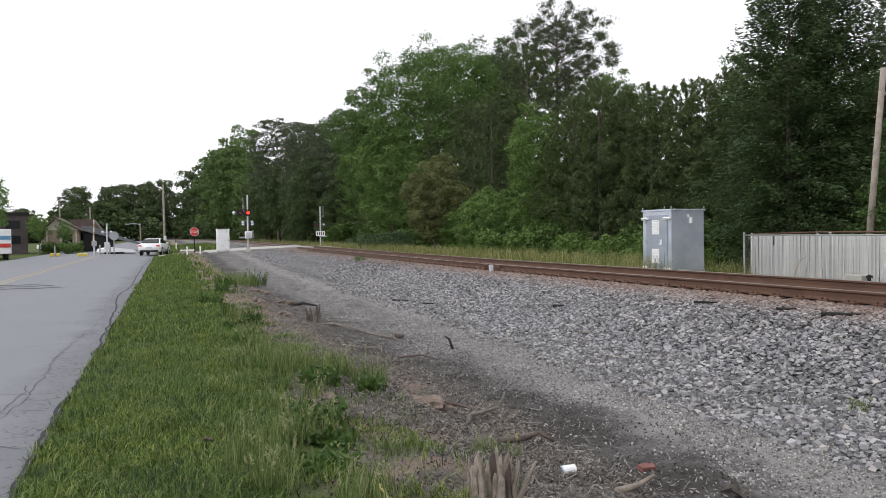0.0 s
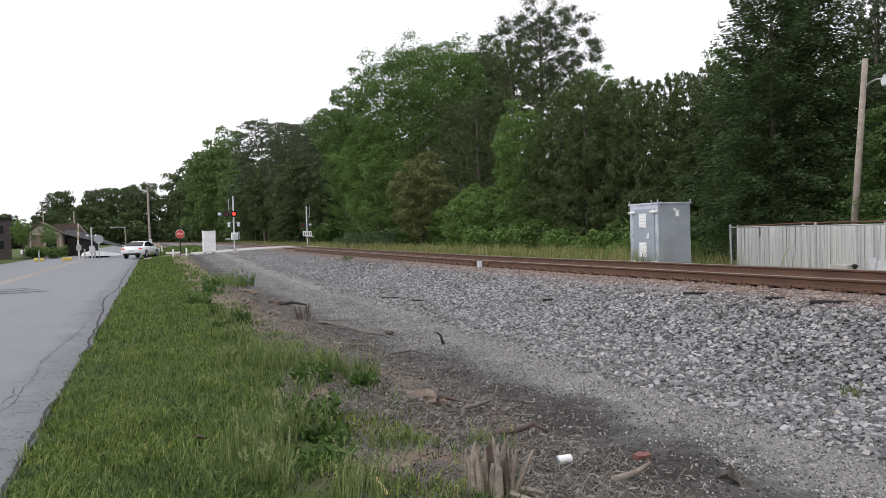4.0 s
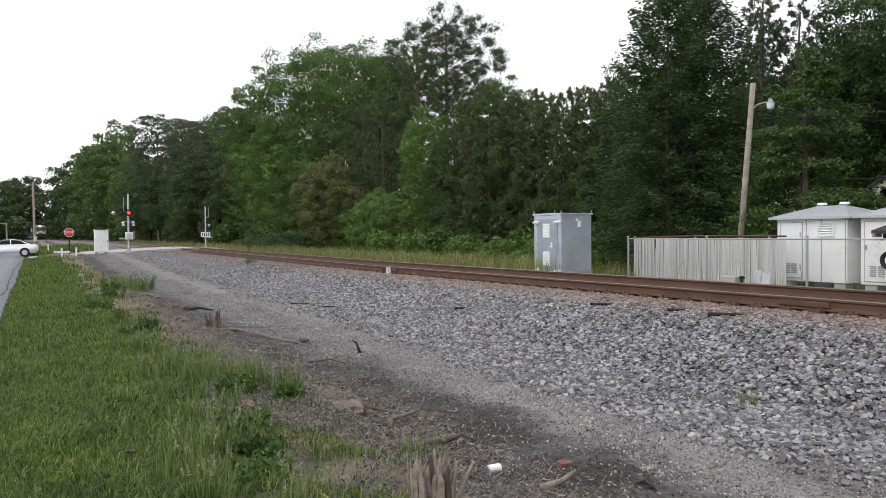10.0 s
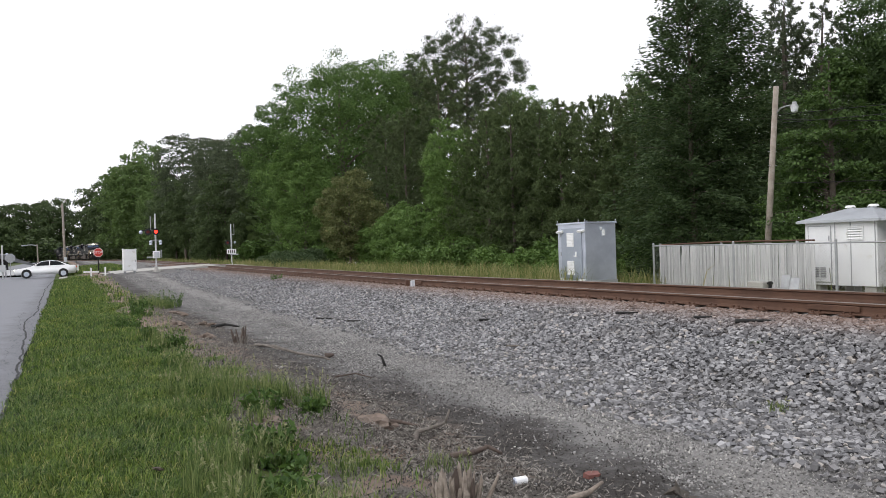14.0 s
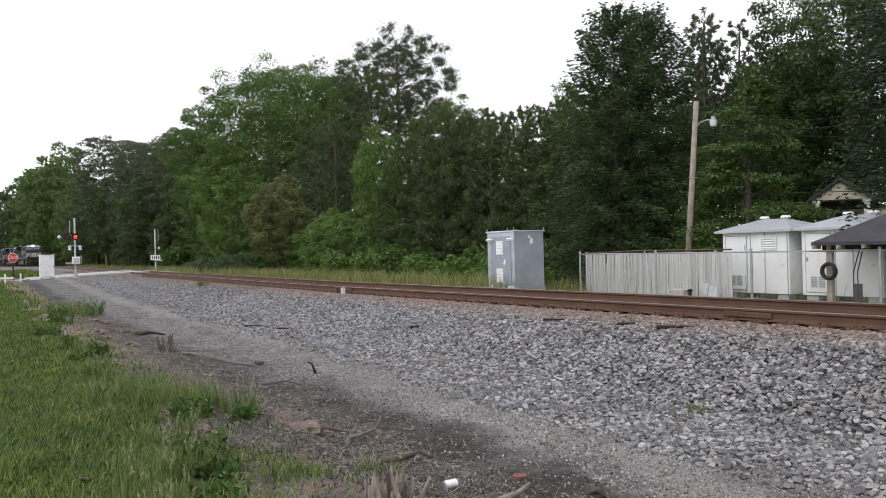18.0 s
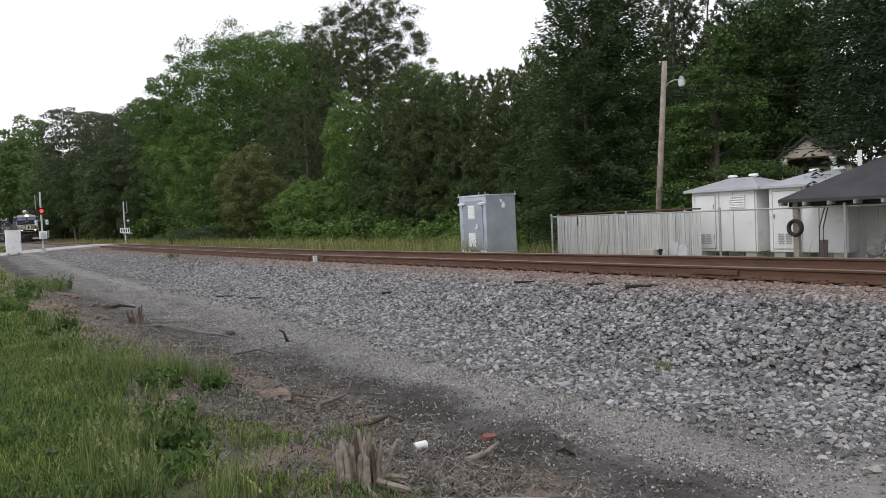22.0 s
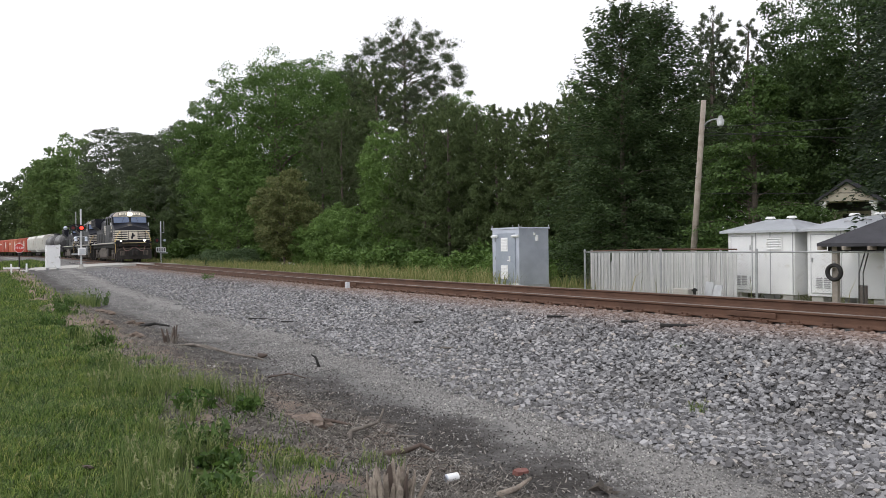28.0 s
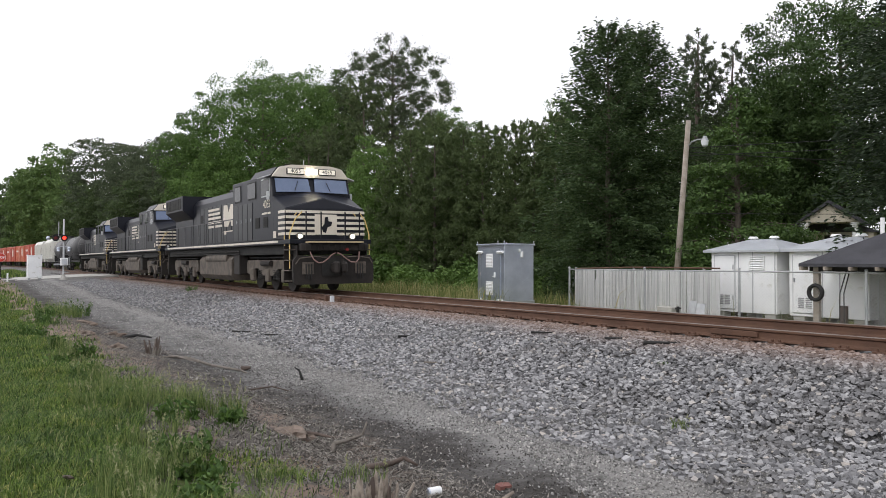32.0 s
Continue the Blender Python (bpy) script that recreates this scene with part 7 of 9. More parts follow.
        rod(bm, (sx * 1.4, 7.2, 1.4), (sx * 1.4, 20.5, 1.4), 0.025, seg=6)
        part("pipe", bm, M_DARK, ob)
        bm = bmesh.new()
        box(bm, sx * 1.2, 7.6, 0.95, 0.4, 0.8, 0.8, bevel=0.03)
        part("equipment_box", bm, M_UNDER, ob)
    # roof gear
    bm = bmesh.new()
    box(bm, 0, 9.2, 4.36, 1.2, 2.2, 0.26, bevel=0.05)
    part("roof_hatch", bm, M_BLACK, ob)
    bm = bmesh.new()
    box(bm, 0, 12.0, 4.36, 0.7, 1.0, 0.26, bevel=0.05)
    part("exhaust_stack", bm, M_DARK, ob)
    bm = bmesh.new()
    box(bm, 0.3, 4.2, 4.74, 0.4, 0.5, 0.12)
    rod(bm, (0.3, 4.2, 4.7), (0.3, 4.2, 5.05), 0.02, seg=5)
    part("antenna", bm, M_GREYTRIM, ob)
    bm = bmesh.new()
    for x in (-0.16, 0, 0.16):
        rod(bm, (x, 5.6, 4.5), (x, 5.2, 4.52), 0.05, 0.09, 10)
    part("horn", bm, M_GALV2, ob)
    for yc in (4.3, 18.1):
        loco_truck(ob, yc)
    # end pilot
    bm = bmesh.new()
    box(bm, 0, L - 0.5, 0.95, 2.6, 0.12, 1.1)
    part("rear_pilot", bm, M_UNDER, ob)
    bm = bmesh.new()
    box(bm, 0, L - 0.1, 0.88, 0.34, 0.7, 0.34, bevel=0.05)
    part("rear_coupler", bm, M_UNDER, ob)
    return ob


M_BLACK2 = worn("black_door_paint", (0.010, 0.011, 0.013), (0.019, 0.02, 0.023), 0.9, 0.45, 0, 40, 0.03)
M_BLACK2.node_tree.nodes["Principled BSDF"].inputs["Specular IOR Level"].default_value = 0.4
M_GREYTRIM = worn("pale_grey_trim", (0.38, 0.39, 0.4), (0.5, 0.51, 0.52), 3, 0.5, 0, 60, 0.03)
M_HOSE = worn("dusty_rubber_hose", (0.2, 0.12, 0.105), (0.28, 0.18, 0.16), 6, 0.8, 0, 60, 0.1)
M_RAILPAINT = worn("black_rail_paint", (0.03, 0.03, 0.032), (0.06, 0.06, 0.062), 5, 0.5, 0, 60, 0.05)
M_NUMBOARD = glow("lit_number_panel", (0.75, 0.7, 0.6), 0.35)


def car_truck(ob, yc):
    for y in (-0.88, 0.88):
        wheelset(ob, yc + y, 0.46)
    for sx in (-1, 1):
        bm = bmesh.new()
        prism(bm, [(yc - 1.25, 0.6), (yc - 0.4, 0.8), (yc + 0.4, 0.8), (yc + 1.25, 0.6), (yc + 1.2, 0.4), (yc + 0.4, 0.3), (yc - 0.4, 0.3), (yc - 1.2, 0.4)], "x", sx * 1.02 - 0.07, sx * 1.02 + 0.07)
        part("truck_frame", bm, M_UNDER, ob)


def build_tank_car():
    ob = thing("tank_car", Matrix.Identity(4), "long black railway tank car with a domed top hatch", "railway car", "tank cars")
    L = 16.5
    bm = bmesh.new()
    rod(bm, (0, 1.4, 2.65), (0, L - 1.4, 2.65), 1.45, seg=32)
    for y in (1.4, L - 1.4):
        bmesh.ops.create_icosphere(bm, subdivisions=3, radius=1.45, matrix=pose(0, y, 2.65) @ Matrix.Diagonal((1, 0.35, 1, 1)))
    part("tank", bm, M_TANK, ob, smooth=True)
    bm = bmesh.new()
    rod(bm, (0, L / 2, 4.0), (0, L / 2, 4.45), 0.5, seg=16)
    part("dome", bm, M_TANK, ob)
    for y in (4.2, 8.25, 12.3):
        bm = bmesh.new()
        bmesh.ops.create_cone(bm, cap_ends=False, segments=32, radius1=1.475, radius2=1.475, depth=0.12, matrix=pose(0, y, 2.65, 90))
        part("band", bm, M_DARK, ob)
    bm = bmesh.new()
    box(bm, 0, L / 2, 1.15, 1.6, L - 0.6, 0.25)
    part("underframe", bm, M_DARK, ob)
    for y in (0.5, L - 0.5):
        bm = bmesh.new()
        box(bm, 0, y, 1.5, 2.7, 0.06, 0.9)
        part("end_platform", bm, M_DARK, ob)
    for sx in (-1, 1):
        bm = bmesh.new()
        rod(bm, (sx * 1.5, 0.6, 1.9), (sx * 1.5, L - 0.6, 1.9), 0.025, seg=6)
        part("handrail", bm, M_RAILPAINT, ob)
        bm = bmesh.new()
        for y in (L / 2 - 0.25, L / 2 + 0.25):
            rod(bm, (sx * 1.52, y, 1.0), (sx * 0.9, y, 4.0), 0.025, seg=5)
        for k in range(9):
            f = k / 8
            rod(bm, (sx * (1.52 - 0.62 * f), L / 2 - 0.25, 1 + 3 * f), (sx * (1.52 - 0.62 * f), L / 2 + 0.25, 1 + 3 * f), 0.02, seg=5)
        part("ladder", bm, M_RAILPAINT, ob)
    for y in (2.2, L - 2.2):
        car_truck(ob, y)
    return ob


def build_hopper():
    ob = thing("covered_hopper", Matrix.Identity(4), "pale grey covered hopper car with ribbed sides", "railway car", "hopper cars")
    L = 17.0
    bm = bmesh.new()
    prism(bm, [(-1.5, 1.5), (-0.7, 1.0), (0.7, 1.0), (1.5, 1.5), (1.55, 3.9), (1.2, 4.4), (-1.2, 4.4), (-1.55, 3.9)], "y", 1.5, L - 1.5)
    part("body", bm, M_HOPPER, ob)
    for k in range(13):
        for sx in (-1, 1):
            bm = bmesh.new()
            box(bm, sx * 1.57, 1.8 + k * 1.115, 2.7, 0.07, 0.1, 2.3)
            part("side_rib", bm, M_HOPPER, ob)
    bm = bmesh.new()
    box(bm, 0, L / 2, 4.48, 0.8, L - 3.6, 0.14)
    part("roof_hatch", bm, M_HOPPER, ob)
    bm = bmesh.new()
    box(bm, 0, L / 2, 0.95, 0.5, L - 0.4, 0.35)
    part("sill", bm, M_DARK, ob)
    for y in (0.5, L - 0.5):
        bm = bmesh.new()
        for x in (-1.3, -0.45, 0.45, 1.3):
            rod(bm, (x, y, 1.0), (x, y + (0.9 if y < 5 else -0.9), 3.6), 0.05, seg=6)
        part("end_frame", bm, M_HOPPER, ob)
    for y in (2.2, L - 2.2):
        car_truck(ob, y)
    return ob


def build_boxcar(shade):
    ob = thing("boxcar", Matrix.Identity(4), "weathered red boxcar with a round pale emblem", "railway car", "boxcars")
    L = 17.5
    bm = bmesh.new()
    prism(bm, [(-1.55, 1.05), (1.55, 1.05), (1.55, 4.2), (0, 4.5), (-1.55, 4.2)], "y", 0.6, L - 0.6)
    part("body", bm, shade, ob)
    for k in range(15):
        for sx in (-1, 1):
            bm = bmesh.new()
            box(bm, sx * 1.57, 1.0 + k * 1.1, 2.6, 0.05, 0.09, 3.0)
            part("side_post", bm, shade, ob)
    for sx in (-1, 1):
        bm = bmesh.new()
        box(bm, sx * 1.6, L / 2, 2.55, 0.08, 3.2, 2.9)
        dr = part("sliding_door", bm, shade, ob)
        bm = bmesh.new()
        rod(bm, (sx * 1.64, L / 2 - 0.6, 1.3), (sx * 1.64, L / 2 - 0.6, 3.9), 0.03, seg=6)
        part("locking_bar", bm, M_DARK, dr)
        bm = bmesh.new()
        rod(bm, (sx * 1.6, 4.0, 2.9), (sx * 1.63, 4.0, 2.9), 0.85, seg=24)
        part("emblem", bm, M_CREAM, ob, "plain round pale emblem")
        bm = bmesh.new()
        box(bm, sx * 1.6, 13.0, 3.2, 0.04, 3.6, 0.35)
        part("lettering_bar", bm, M_CREAM, ob)
    for y in (2.2, L - 2.2):
        car_truck(ob, y)
    return ob


M_TANK = worn("dull_black_tank_paint", (0.025, 0.025, 0.028), (0.05, 0.048, 0.048), 0.7, 0.45, 0, 30, 0.03)
M_BOXORANGE = worn("faded_orange_red_paint", (0.42, 0.1, 0.05), (0.5, 0.15, 0.08), 0.6, 0.6, 0, 30, 0.05)
TRAIN = [(build_loco(True), 22.3), (build_loco(False), 22.3)]
TRAIN.append((copy_thing(TRAIN[1][0], Matrix.Identity(4)), 22.3))
tank = build_tank_car()
TRAIN += [(tank, 16.7), (copy_thing(tank, Matrix.Identity(4)), 16.7)]
hop = build_hopper()
TRAIN += [(hop, 17.2), (copy_thing(hop, Matrix.Identity(4)), 17.2)]
bx = build_boxcar(M_BOXRED)
TRAIN += [(bx, 17.7), (build_boxcar(M_BOXORANGE), 17.7), (copy_thing(bx, Matrix.Identity(4)), 17.7), (copy_thing(bx, Matrix.Identity(4)), 17.7)]

# ---- loose stone, grass and litter on the ground ----
def mesh_from(name, verts, faces_quads, mat, tris=None):
    """Fast mesh from vertex and face arrays."""
    me = bpy.data.meshes.new(name)
    v = np.asarray(verts, dtype=np.float32).reshape(-1, 3)
    me.vertices.add(len(v))
    me.vertices.foreach_set("co", v.reshape(-1))
    loops, starts, totals = [], [], []
    k = 0
    for arr in (faces_quads, tris):
        if arr is None or len(arr) == 0:
            continue
        a = np.asarray(arr, dtype=np.int32)
        w = a.shape[1]
        loops.append(a.reshape(-1))
        starts.append(k + np.arange(len(a), dtype=np.int32) * w)
        totals.append(np.full(len(a), w, dtype=np.int32))
        k += a.size
    lp = np.concatenate(loops)
    me.loops.add(len(lp))
    me.loops.foreach_set("vertex_index", lp)
    st = np.concatenate(starts)
    me.polygons.add(len(st))
    me.polygons.foreach_set("loop_start", st)
    me.polygons.foreach_set("loop_total", np.concatenate(totals))
    me.update(calc_edges=True)
    me.polygons.foreach_set("use_smooth", [False] * len(me.polygons))
    me.materials.append(mat)
    return me


def bed_z(n, s):
    """Height of the crushed stone or the ground, whichever is higher."""
    b = lerp(n, [(-3.6, 0.1), (-2.3, 0.42), (-1.5, 0.47), (1.5, 0.43), (2.1, 0.38), (3.3, 0.06), (3.9, -0.12)]) + rail_z(s) - 0.66
    return max(b, ground_z(n, s)) if -3.6 < n < 3.9 else ground_z(n, s)


CUBE = np.array([(x, y, z) for x in (-1, 1) for y in (-1, 1) for z in (-1, 1)], dtype=float)
CUBE_Q = np.array([(0, 1, 3, 2), (4, 6, 7, 5), (0, 4, 5, 1), (2, 3, 7, 6), (0, 2, 6, 4), (1, 5, 7, 3)])
OCTA = np.array([(1, 0, 0), (-1, 0, 0), (0, 1, 0), (0, -1, 0), (0, 0, 1), (0, 0, -1)], dtype=float)
OCTA_T = np.array([(0, 2, 4), (2, 1, 4), (1, 3, 4), (3, 0, 4), (2, 0, 5), (1, 2, 5), (3, 1, 5), (0, 3, 5)])


def turns(r, k):
    q = r.normal(size=(k, 4))
    q /= np.linalg.norm(q, axis=1)[:, None]
    w, x, y, z = q.T
    return np.stack([1 - 2 * (y * y + z * z), 2 * (x * y - z * w), 2 * (x * z + y * w), 2 * (x * y + z * w), 1 - 2 * (x * x + z * z), 2 * (y * z - x * w),
                     2 * (x * z - y * w), 2 * (y * z + x * w), 1 - 2 * (x * x + y * y)], 1).reshape(k, 3, 3)


def stones(name, label, n0, n1, s0, s1, per_m2, lo, hi, mat, seed, cubes=True, sink=0.2, along=False, keep=None, flat=1.0):
    r = np.random.RandomState(seed)
    k = int((n1 - n0) * (s1 - s0) * per_m2)
    n = r.uniform(n0, n1, k)
    s = r.uniform(s0, s1, k)
    if keep:
        ok = np.array([keep(a, b, r) for a, b in zip(n, s)])
        n, s = n[ok], s[ok]
        k = len(n)
    size = lo + (hi - lo) * r.rand(k) ** 1.6
    base = CUBE if cubes else OCTA
    v = np.repeat(base[None], k, 0) * r.uniform(0.55, 1.15, (k, len(base), 3)) * r.uniform(0.6, 1.0, (k, 1, 3))
    if cubes:
        v *= 0.72
    v = np.einsum("kij,kvj->kvi", turns(r, k), v) * size[:, None, None]
    v[:, :, 2] *= flat
    pos = np.empty((k, 3))
    for i in range(k):
        if along:
            x, y, z, h = on_line(s[i], n[i])
            z = bed_z(n[i], s[i])
        else:
            x, y = xy(n[i], s[i])
            z = bed_z(n[i], s[i])
        pos[i] = (x, y, z + size[i] * (0.5 - sink))
    v += pos[:, None]
    f = CUBE_Q if cubes else OCTA_T
    faces = (np.arange(k)[:, None, None] * len(base) + f[None]).reshape(-1, f.shape[1])
    ob = new(name, mesh_from(name, v, faces if cubes else [], mat, None if cubes else faces))
    return tagged(ob, label, "stones", kind="stuff")


def stone_material(name, stops, rust):
    def build(nt, bsdf):
        r = nt.nodes.new("ShaderNodeNewGeometry")
        col = ramp(nt, r.outputs["Random Per Island"], stops)
        fine = noise_tex(nt, 120, 3, 0.7)
        big = noise_tex(nt, 0.9, 4, 0.6)
        col = mix(nt, 0.45, col, mix(nt, fine, (0.35, 0.35, 0.35), (1.5, 1.5, 1.5)), "MULTIPLY")
        col = mix(nt, maths(nt, "MULTIPLY", step(nt, big, 0.45, 0.7), 0.3), col, (0.11, 0.10, 0.09))
        if rust:
            dn = nt.nodes.new("ShaderNodeVectorMath")
            dn.operation = "DOT_PRODUCT"
            nt.links.new(r.outputs["Position"], dn.inputs[0])
            dn.inputs[1].default_value = (GX, GY, 0)
            n = maths(nt, "SUBTRACT", dn.outputs["Value"], CX * GX + CY * GY)
            near = maths(nt, "SUBTRACT", 1.0, step(nt, maths(nt, "ADD", n, maths(nt, "MULTIPLY", big, 1.2)), 1.5, 3.2))
            col = mix(nt, maths(nt, "MULTIPLY", near, 0.62), col, (0.2, 0.115, 0.075))
        nt.links.new(col, bsdf.inputs["Base Color"])
        bsdf.inputs["Roughness"].default_value = 0.9
        bsdf.inputs["Specular IOR Level"].default_value = 0.3
        bump(nt, bsdf, fine, 0.3, 0.004)
    return material(name, build)


GREYS = [(0.0, (0.08, 0.08, 0.084)), (0.35, (0.172, 0.172, 0.178)), (0.7, (0.27, 0.269, 0.275)), (0.93, (0.375, 0.373, 0.377)), (1.0, (0.42, 0.385, 0.35))]
M_STONE = stone_material("ballast_stones", GREYS, True)
M_PEBBLE = stone_material("path_pebbles", [(0.0, (0.1, 0.097, 0.094)), (0.5, (0.24, 0.236, 0.228)), (0.9, (0.4, 0.392, 0.38)), (1.0, (0.52, 0.5, 0.46))], False)


def dirt_gaps(a, b, r):
    """Few pebbles where the dark dirt lies open."""
    d = (6.1 if b < -8 else 6.5) + 0.35 * noise.noise(Vector((b * 0.35, 1.7, 0.4))) + 0.4 * noise.noise(Vector((a * 1.2, b * 0.9, 4.0)))
    return r.rand() < (1.0 if a < d else 0.08)


def thin_out(a, b, r):
    """Fewer stones towards the foot of the slope."""
    edge = (4.5 if b < -9 else 3.9) + 0.4 * noise.noise(Vector((a * 0.6, b * 0.35, 2.0))) * 2
    return a < edge or r.rand() < max(0.0, 1 - (a - edge) / 1.5) ** 1.5


stones("ballast", "grey crushed stone ballast on the slope below the rail", 0.92, 5.4, -16.5, -4, 640, 0.028, 0.056, M_STONE, 1, keep=thin_out, flat=0.75)
stones("ballast", "grey crushed stone ballast on the slope beside the track", 0.92, 5.2, -4, 5, 400, 0.034, 0.06, M_STONE, 11, keep=thin_out, flat=0.75)
stones("ballast", "grey crushed stone ballast further along the line", 0.92, 4.6, 5, 30, 150, 0.034, 0.06, M_STONE, 2, keep=thin_out)
stones("ballast", "grey crushed stone ballast near the crossing", 0.92, 3.6, 30, 60, 60, 0.05, 0.08, M_STONE, 7, along=True)
stones("ballast", "grey crushed stone ballast between the rails", -0.68, 0.68, -22, 20, 130, 0.028, 0.045, M_STONE, 3, sink=0.9, along=True)
stones("ballast", "grey crushed stone ballast on the far shoulder", -2.9, -0.85, -22, 26, 70, 0.034, 0.055, M_STONE, 4, along=True)
stones("loose_gravel", "fine pale gravel and pebbles on the path", 4.0, 7.4, -15.5, 3, 620, 0.011, 0.026, M_PEBBLE, 5, cubes=False, keep=dirt_gaps)
stones("loose_gravel", "fine grit and small gravel on the path near the verge", 3.9, 6.6, -15, -5, 1700, 0.007, 0.017, M_PEBBLE, 15, cubes=False, keep=dirt_gaps)
stones("loose_gravel", "fine pale gravel and pebbles along the path", 4.0, 6.8, 3, 30, 110, 0.014, 0.03, M_PEBBLE, 6, cubes=False)


M_CLOD = stone_material("dirt_crumbs", [(0.0, (0.022, 0.02, 0.019)), (0.6, (0.075, 0.069, 0.064)), (0.95, (0.12, 0.112, 0.104)), (1.0, (0.28, 0.266, 0.248))], False)
stones("dirt_crumbs", "dark crumbs of dirt and grit on the bare bank", 5.9, 9.2, -15, -4, 620, 0.005, 0.018, M_CLOD, 16, cubes=False)


def blades(name, label, spots, length, width, mat, seed, bend=0.45):
    """Tapered, bent grass blades at (x, y, z) spots."""
    r = np.random.RandomState(seed)
    p = np.asarray(spots)
    k = len(p)
    ang = r.rand(k) * 6.283
    tall = np.array([noise.noise(Vector((q[0] * 1.3, q[1] * 1.3, 2.0))) for q in p])
    ln = length * r.uniform(0.45, 1.3, k) * (1 + 0.55 * tall)
    d = np.stack((np.cos(ang), np.sin(ang), np.zeros(k)), 1)
    side = np.stack((-np.sin(ang + 0.6), np.cos(ang + 0.6), np.zeros(k)), 1) * (width * r.uniform(0.6, 1.3, k))[:, None] / 2
    b = (bend * r.uniform(0.2, 1.5, k))[:, None]
    up = np.array((0, 0, 1.0))
    m = p + (up * 0.6 + d * b * 0.35) * ln[:, None]
    t = p + (up * (1.0 - 0.25 * b) + d * b) * ln[:, None]
    v = np.stack((p - side, p + side, m + side * 0.75, m - side * 0.75, t), 1)
    i = np.arange(k)[:, None] * 5
    ob = new(name, mesh_from(name, v, i + np.array([[0, 1, 2, 3]]), mat, i + np.array([[3, 2, 4]])))
    return tagged(ob, label, "grass" if label else "", kind="stuff")


def grass_material(name, stops):
    """Blades with their own tones, in patches of darker, bluer and yellower green."""
    m = random_tint(name, stops, 0.6, 3.0, 0.0, True, 0.3)
    nt = m.node_tree
    bsdf = nt.nodes["Principled BSDF"]
    src = bsdf.inputs["Base Color"].links[0].from_socket
    col = mix(nt, step(nt, noise_tex(nt, 1.1, 4, 0.6), 0.42, 0.62), src, mix(nt, 1.0, src, (1.35, 1.2, 0.85), "MULTIPLY"))
    col = mix(nt, step(nt, noise_tex(nt, 4.5, 3, 0.6), 0.48, 0.68), col, mix(nt, 1.0, col, (0.55, 0.62, 0.75), "MULTIPLY"))
    nt.links.new(col, bsdf.inputs["Base Color"])
    return m


M_GRASS = grass_material("lawn_blades", [(0.0, (0.026, 0.054, 0.014)), (0.4, (0.078, 0.138, 0.032)), (0.85, (0.175, 0.255, 0.068)), (1.0, (0.32, 0.32, 0.16))])
M_DRYGRASS = random_tint("tall_dry_grass", [(0.0, (0.09, 0.13, 0.035)), (0.5, (0.19, 0.21, 0.075)), (1.0, (0.36, 0.32, 0.16))], 0.7, 3.0, 0.0, True, 0.3)
M_WEED = random_tint("weed_leaves", [(0.0, (0.06, 0.10, 0.03)), (0.5, (0.14, 0.195, 0.065)), (1.0, (0.27, 0.31, 0.13))], 0.7, 4.0, 0.0, True, 0.3)
M_SEED = random_tint("pale_seed_heads", [(0.0, (0.17, 0.19, 0.085)), (1.0, (0.33, 0.34, 0.19))], 0.8, 6.0, 0.0, True, 0.2)
M_GREENWEED = random_tint("green_weed_leaves", [(0.0, (0.035, 0.075, 0.018)), (1.0, (0.10, 0.17, 0.04))], 0.6, 4.0, 0.0, True, 0.3)


def lawn_spots(n0, n1, s0, s1, per_m2, seed, patchy=True):
    r = np.random.RandomState(seed)
    k = int((n1 - n0) * (s1 - s0) * per_m2)
    out = []
    # tufts of a few blades each
    q = k // 4 + 1
    ca, cb = np.repeat(r.uniform(n0, n1, q), 4) + r.normal(size=q * 4) * 0.022, np.repeat(r.uniform(s0, s1, q), 4) + r.normal(size=q * 4) * 0.016
    for a, b in zip(ca, cb):
        x, y = xy(a, b)
        if patchy:
            edge = lerp(b, [(-13, 9.75), (-11.7, 9.5), (-11, 9.15), (-9.4, 8.75), (-6, 8.75), (-3, 8.85), (5, 8.9)]) + 0.35 * noise.noise(Vector((b * 0.45, 4.0, 1.0))) + 0.3 * noise.noise(Vector((b * 1.9, 2.0, 5.0)))
            if a < edge and r.rand() > 0.05 + 0.5 * (a > 8.2 and noise.noise(Vector((x * 1.3, y * 1.3, 0))) > 0.16):
                continue
            if noise.noise(Vector((x * 1.1, y * 1.1, 7))) < -0.42 and r.rand() < 0.3:
                continue
        out.append((x, y, ground_z(a, b) - 0.005))
    return out


blades("grass", "mown green roadside grass", lawn_spots(8.0, 10.93, -15, -6, 4000, 1), 0.1, 0.0082, M_GRASS, 1, 0.95)
blades("grass", "mown green roadside grass by the road edge", lawn_spots(8.6, 10.93, -21, -15, 900, 4), 0.1, 0.01, M_GRASS, 4, 0.8)
blades("grass", "mown green roadside grass further along", lawn_spots(8.0, 10.92, -6, 8, 1300, 2), 0.1, 0.012, M_GRASS, 2, 0.75)
blades("grass", "taller green grass on the verge near the crossing", lawn_spots(7.6, 10.8, 8, 35, 300, 3), 0.20, 0.026, M_GRASS, 3, 0.5)
r_far = np.random.RandomState(8)
far_spots = []
for a, b in zip(r_far.uniform(-13, -2.9, 42000), r_far.uniform(-14, 46, 42000)):
    if noise.noise(Vector((a * 0.4, b * 0.3, 1.0))) > -0.25 and (b > -2.6 or r_far.rand() < 0.004) and not (-9.6 < a < -5.2 and b < 0.8 and a > -7.2 and b > -1.8):
        far_spots.append((*xy(a, b), bed_z(a, b)))
blades("tall_grass", "tall pale green and straw grass between track and trees", far_spots, 0.68, 0.024, M_DRYGRASS, 9, 0.45)
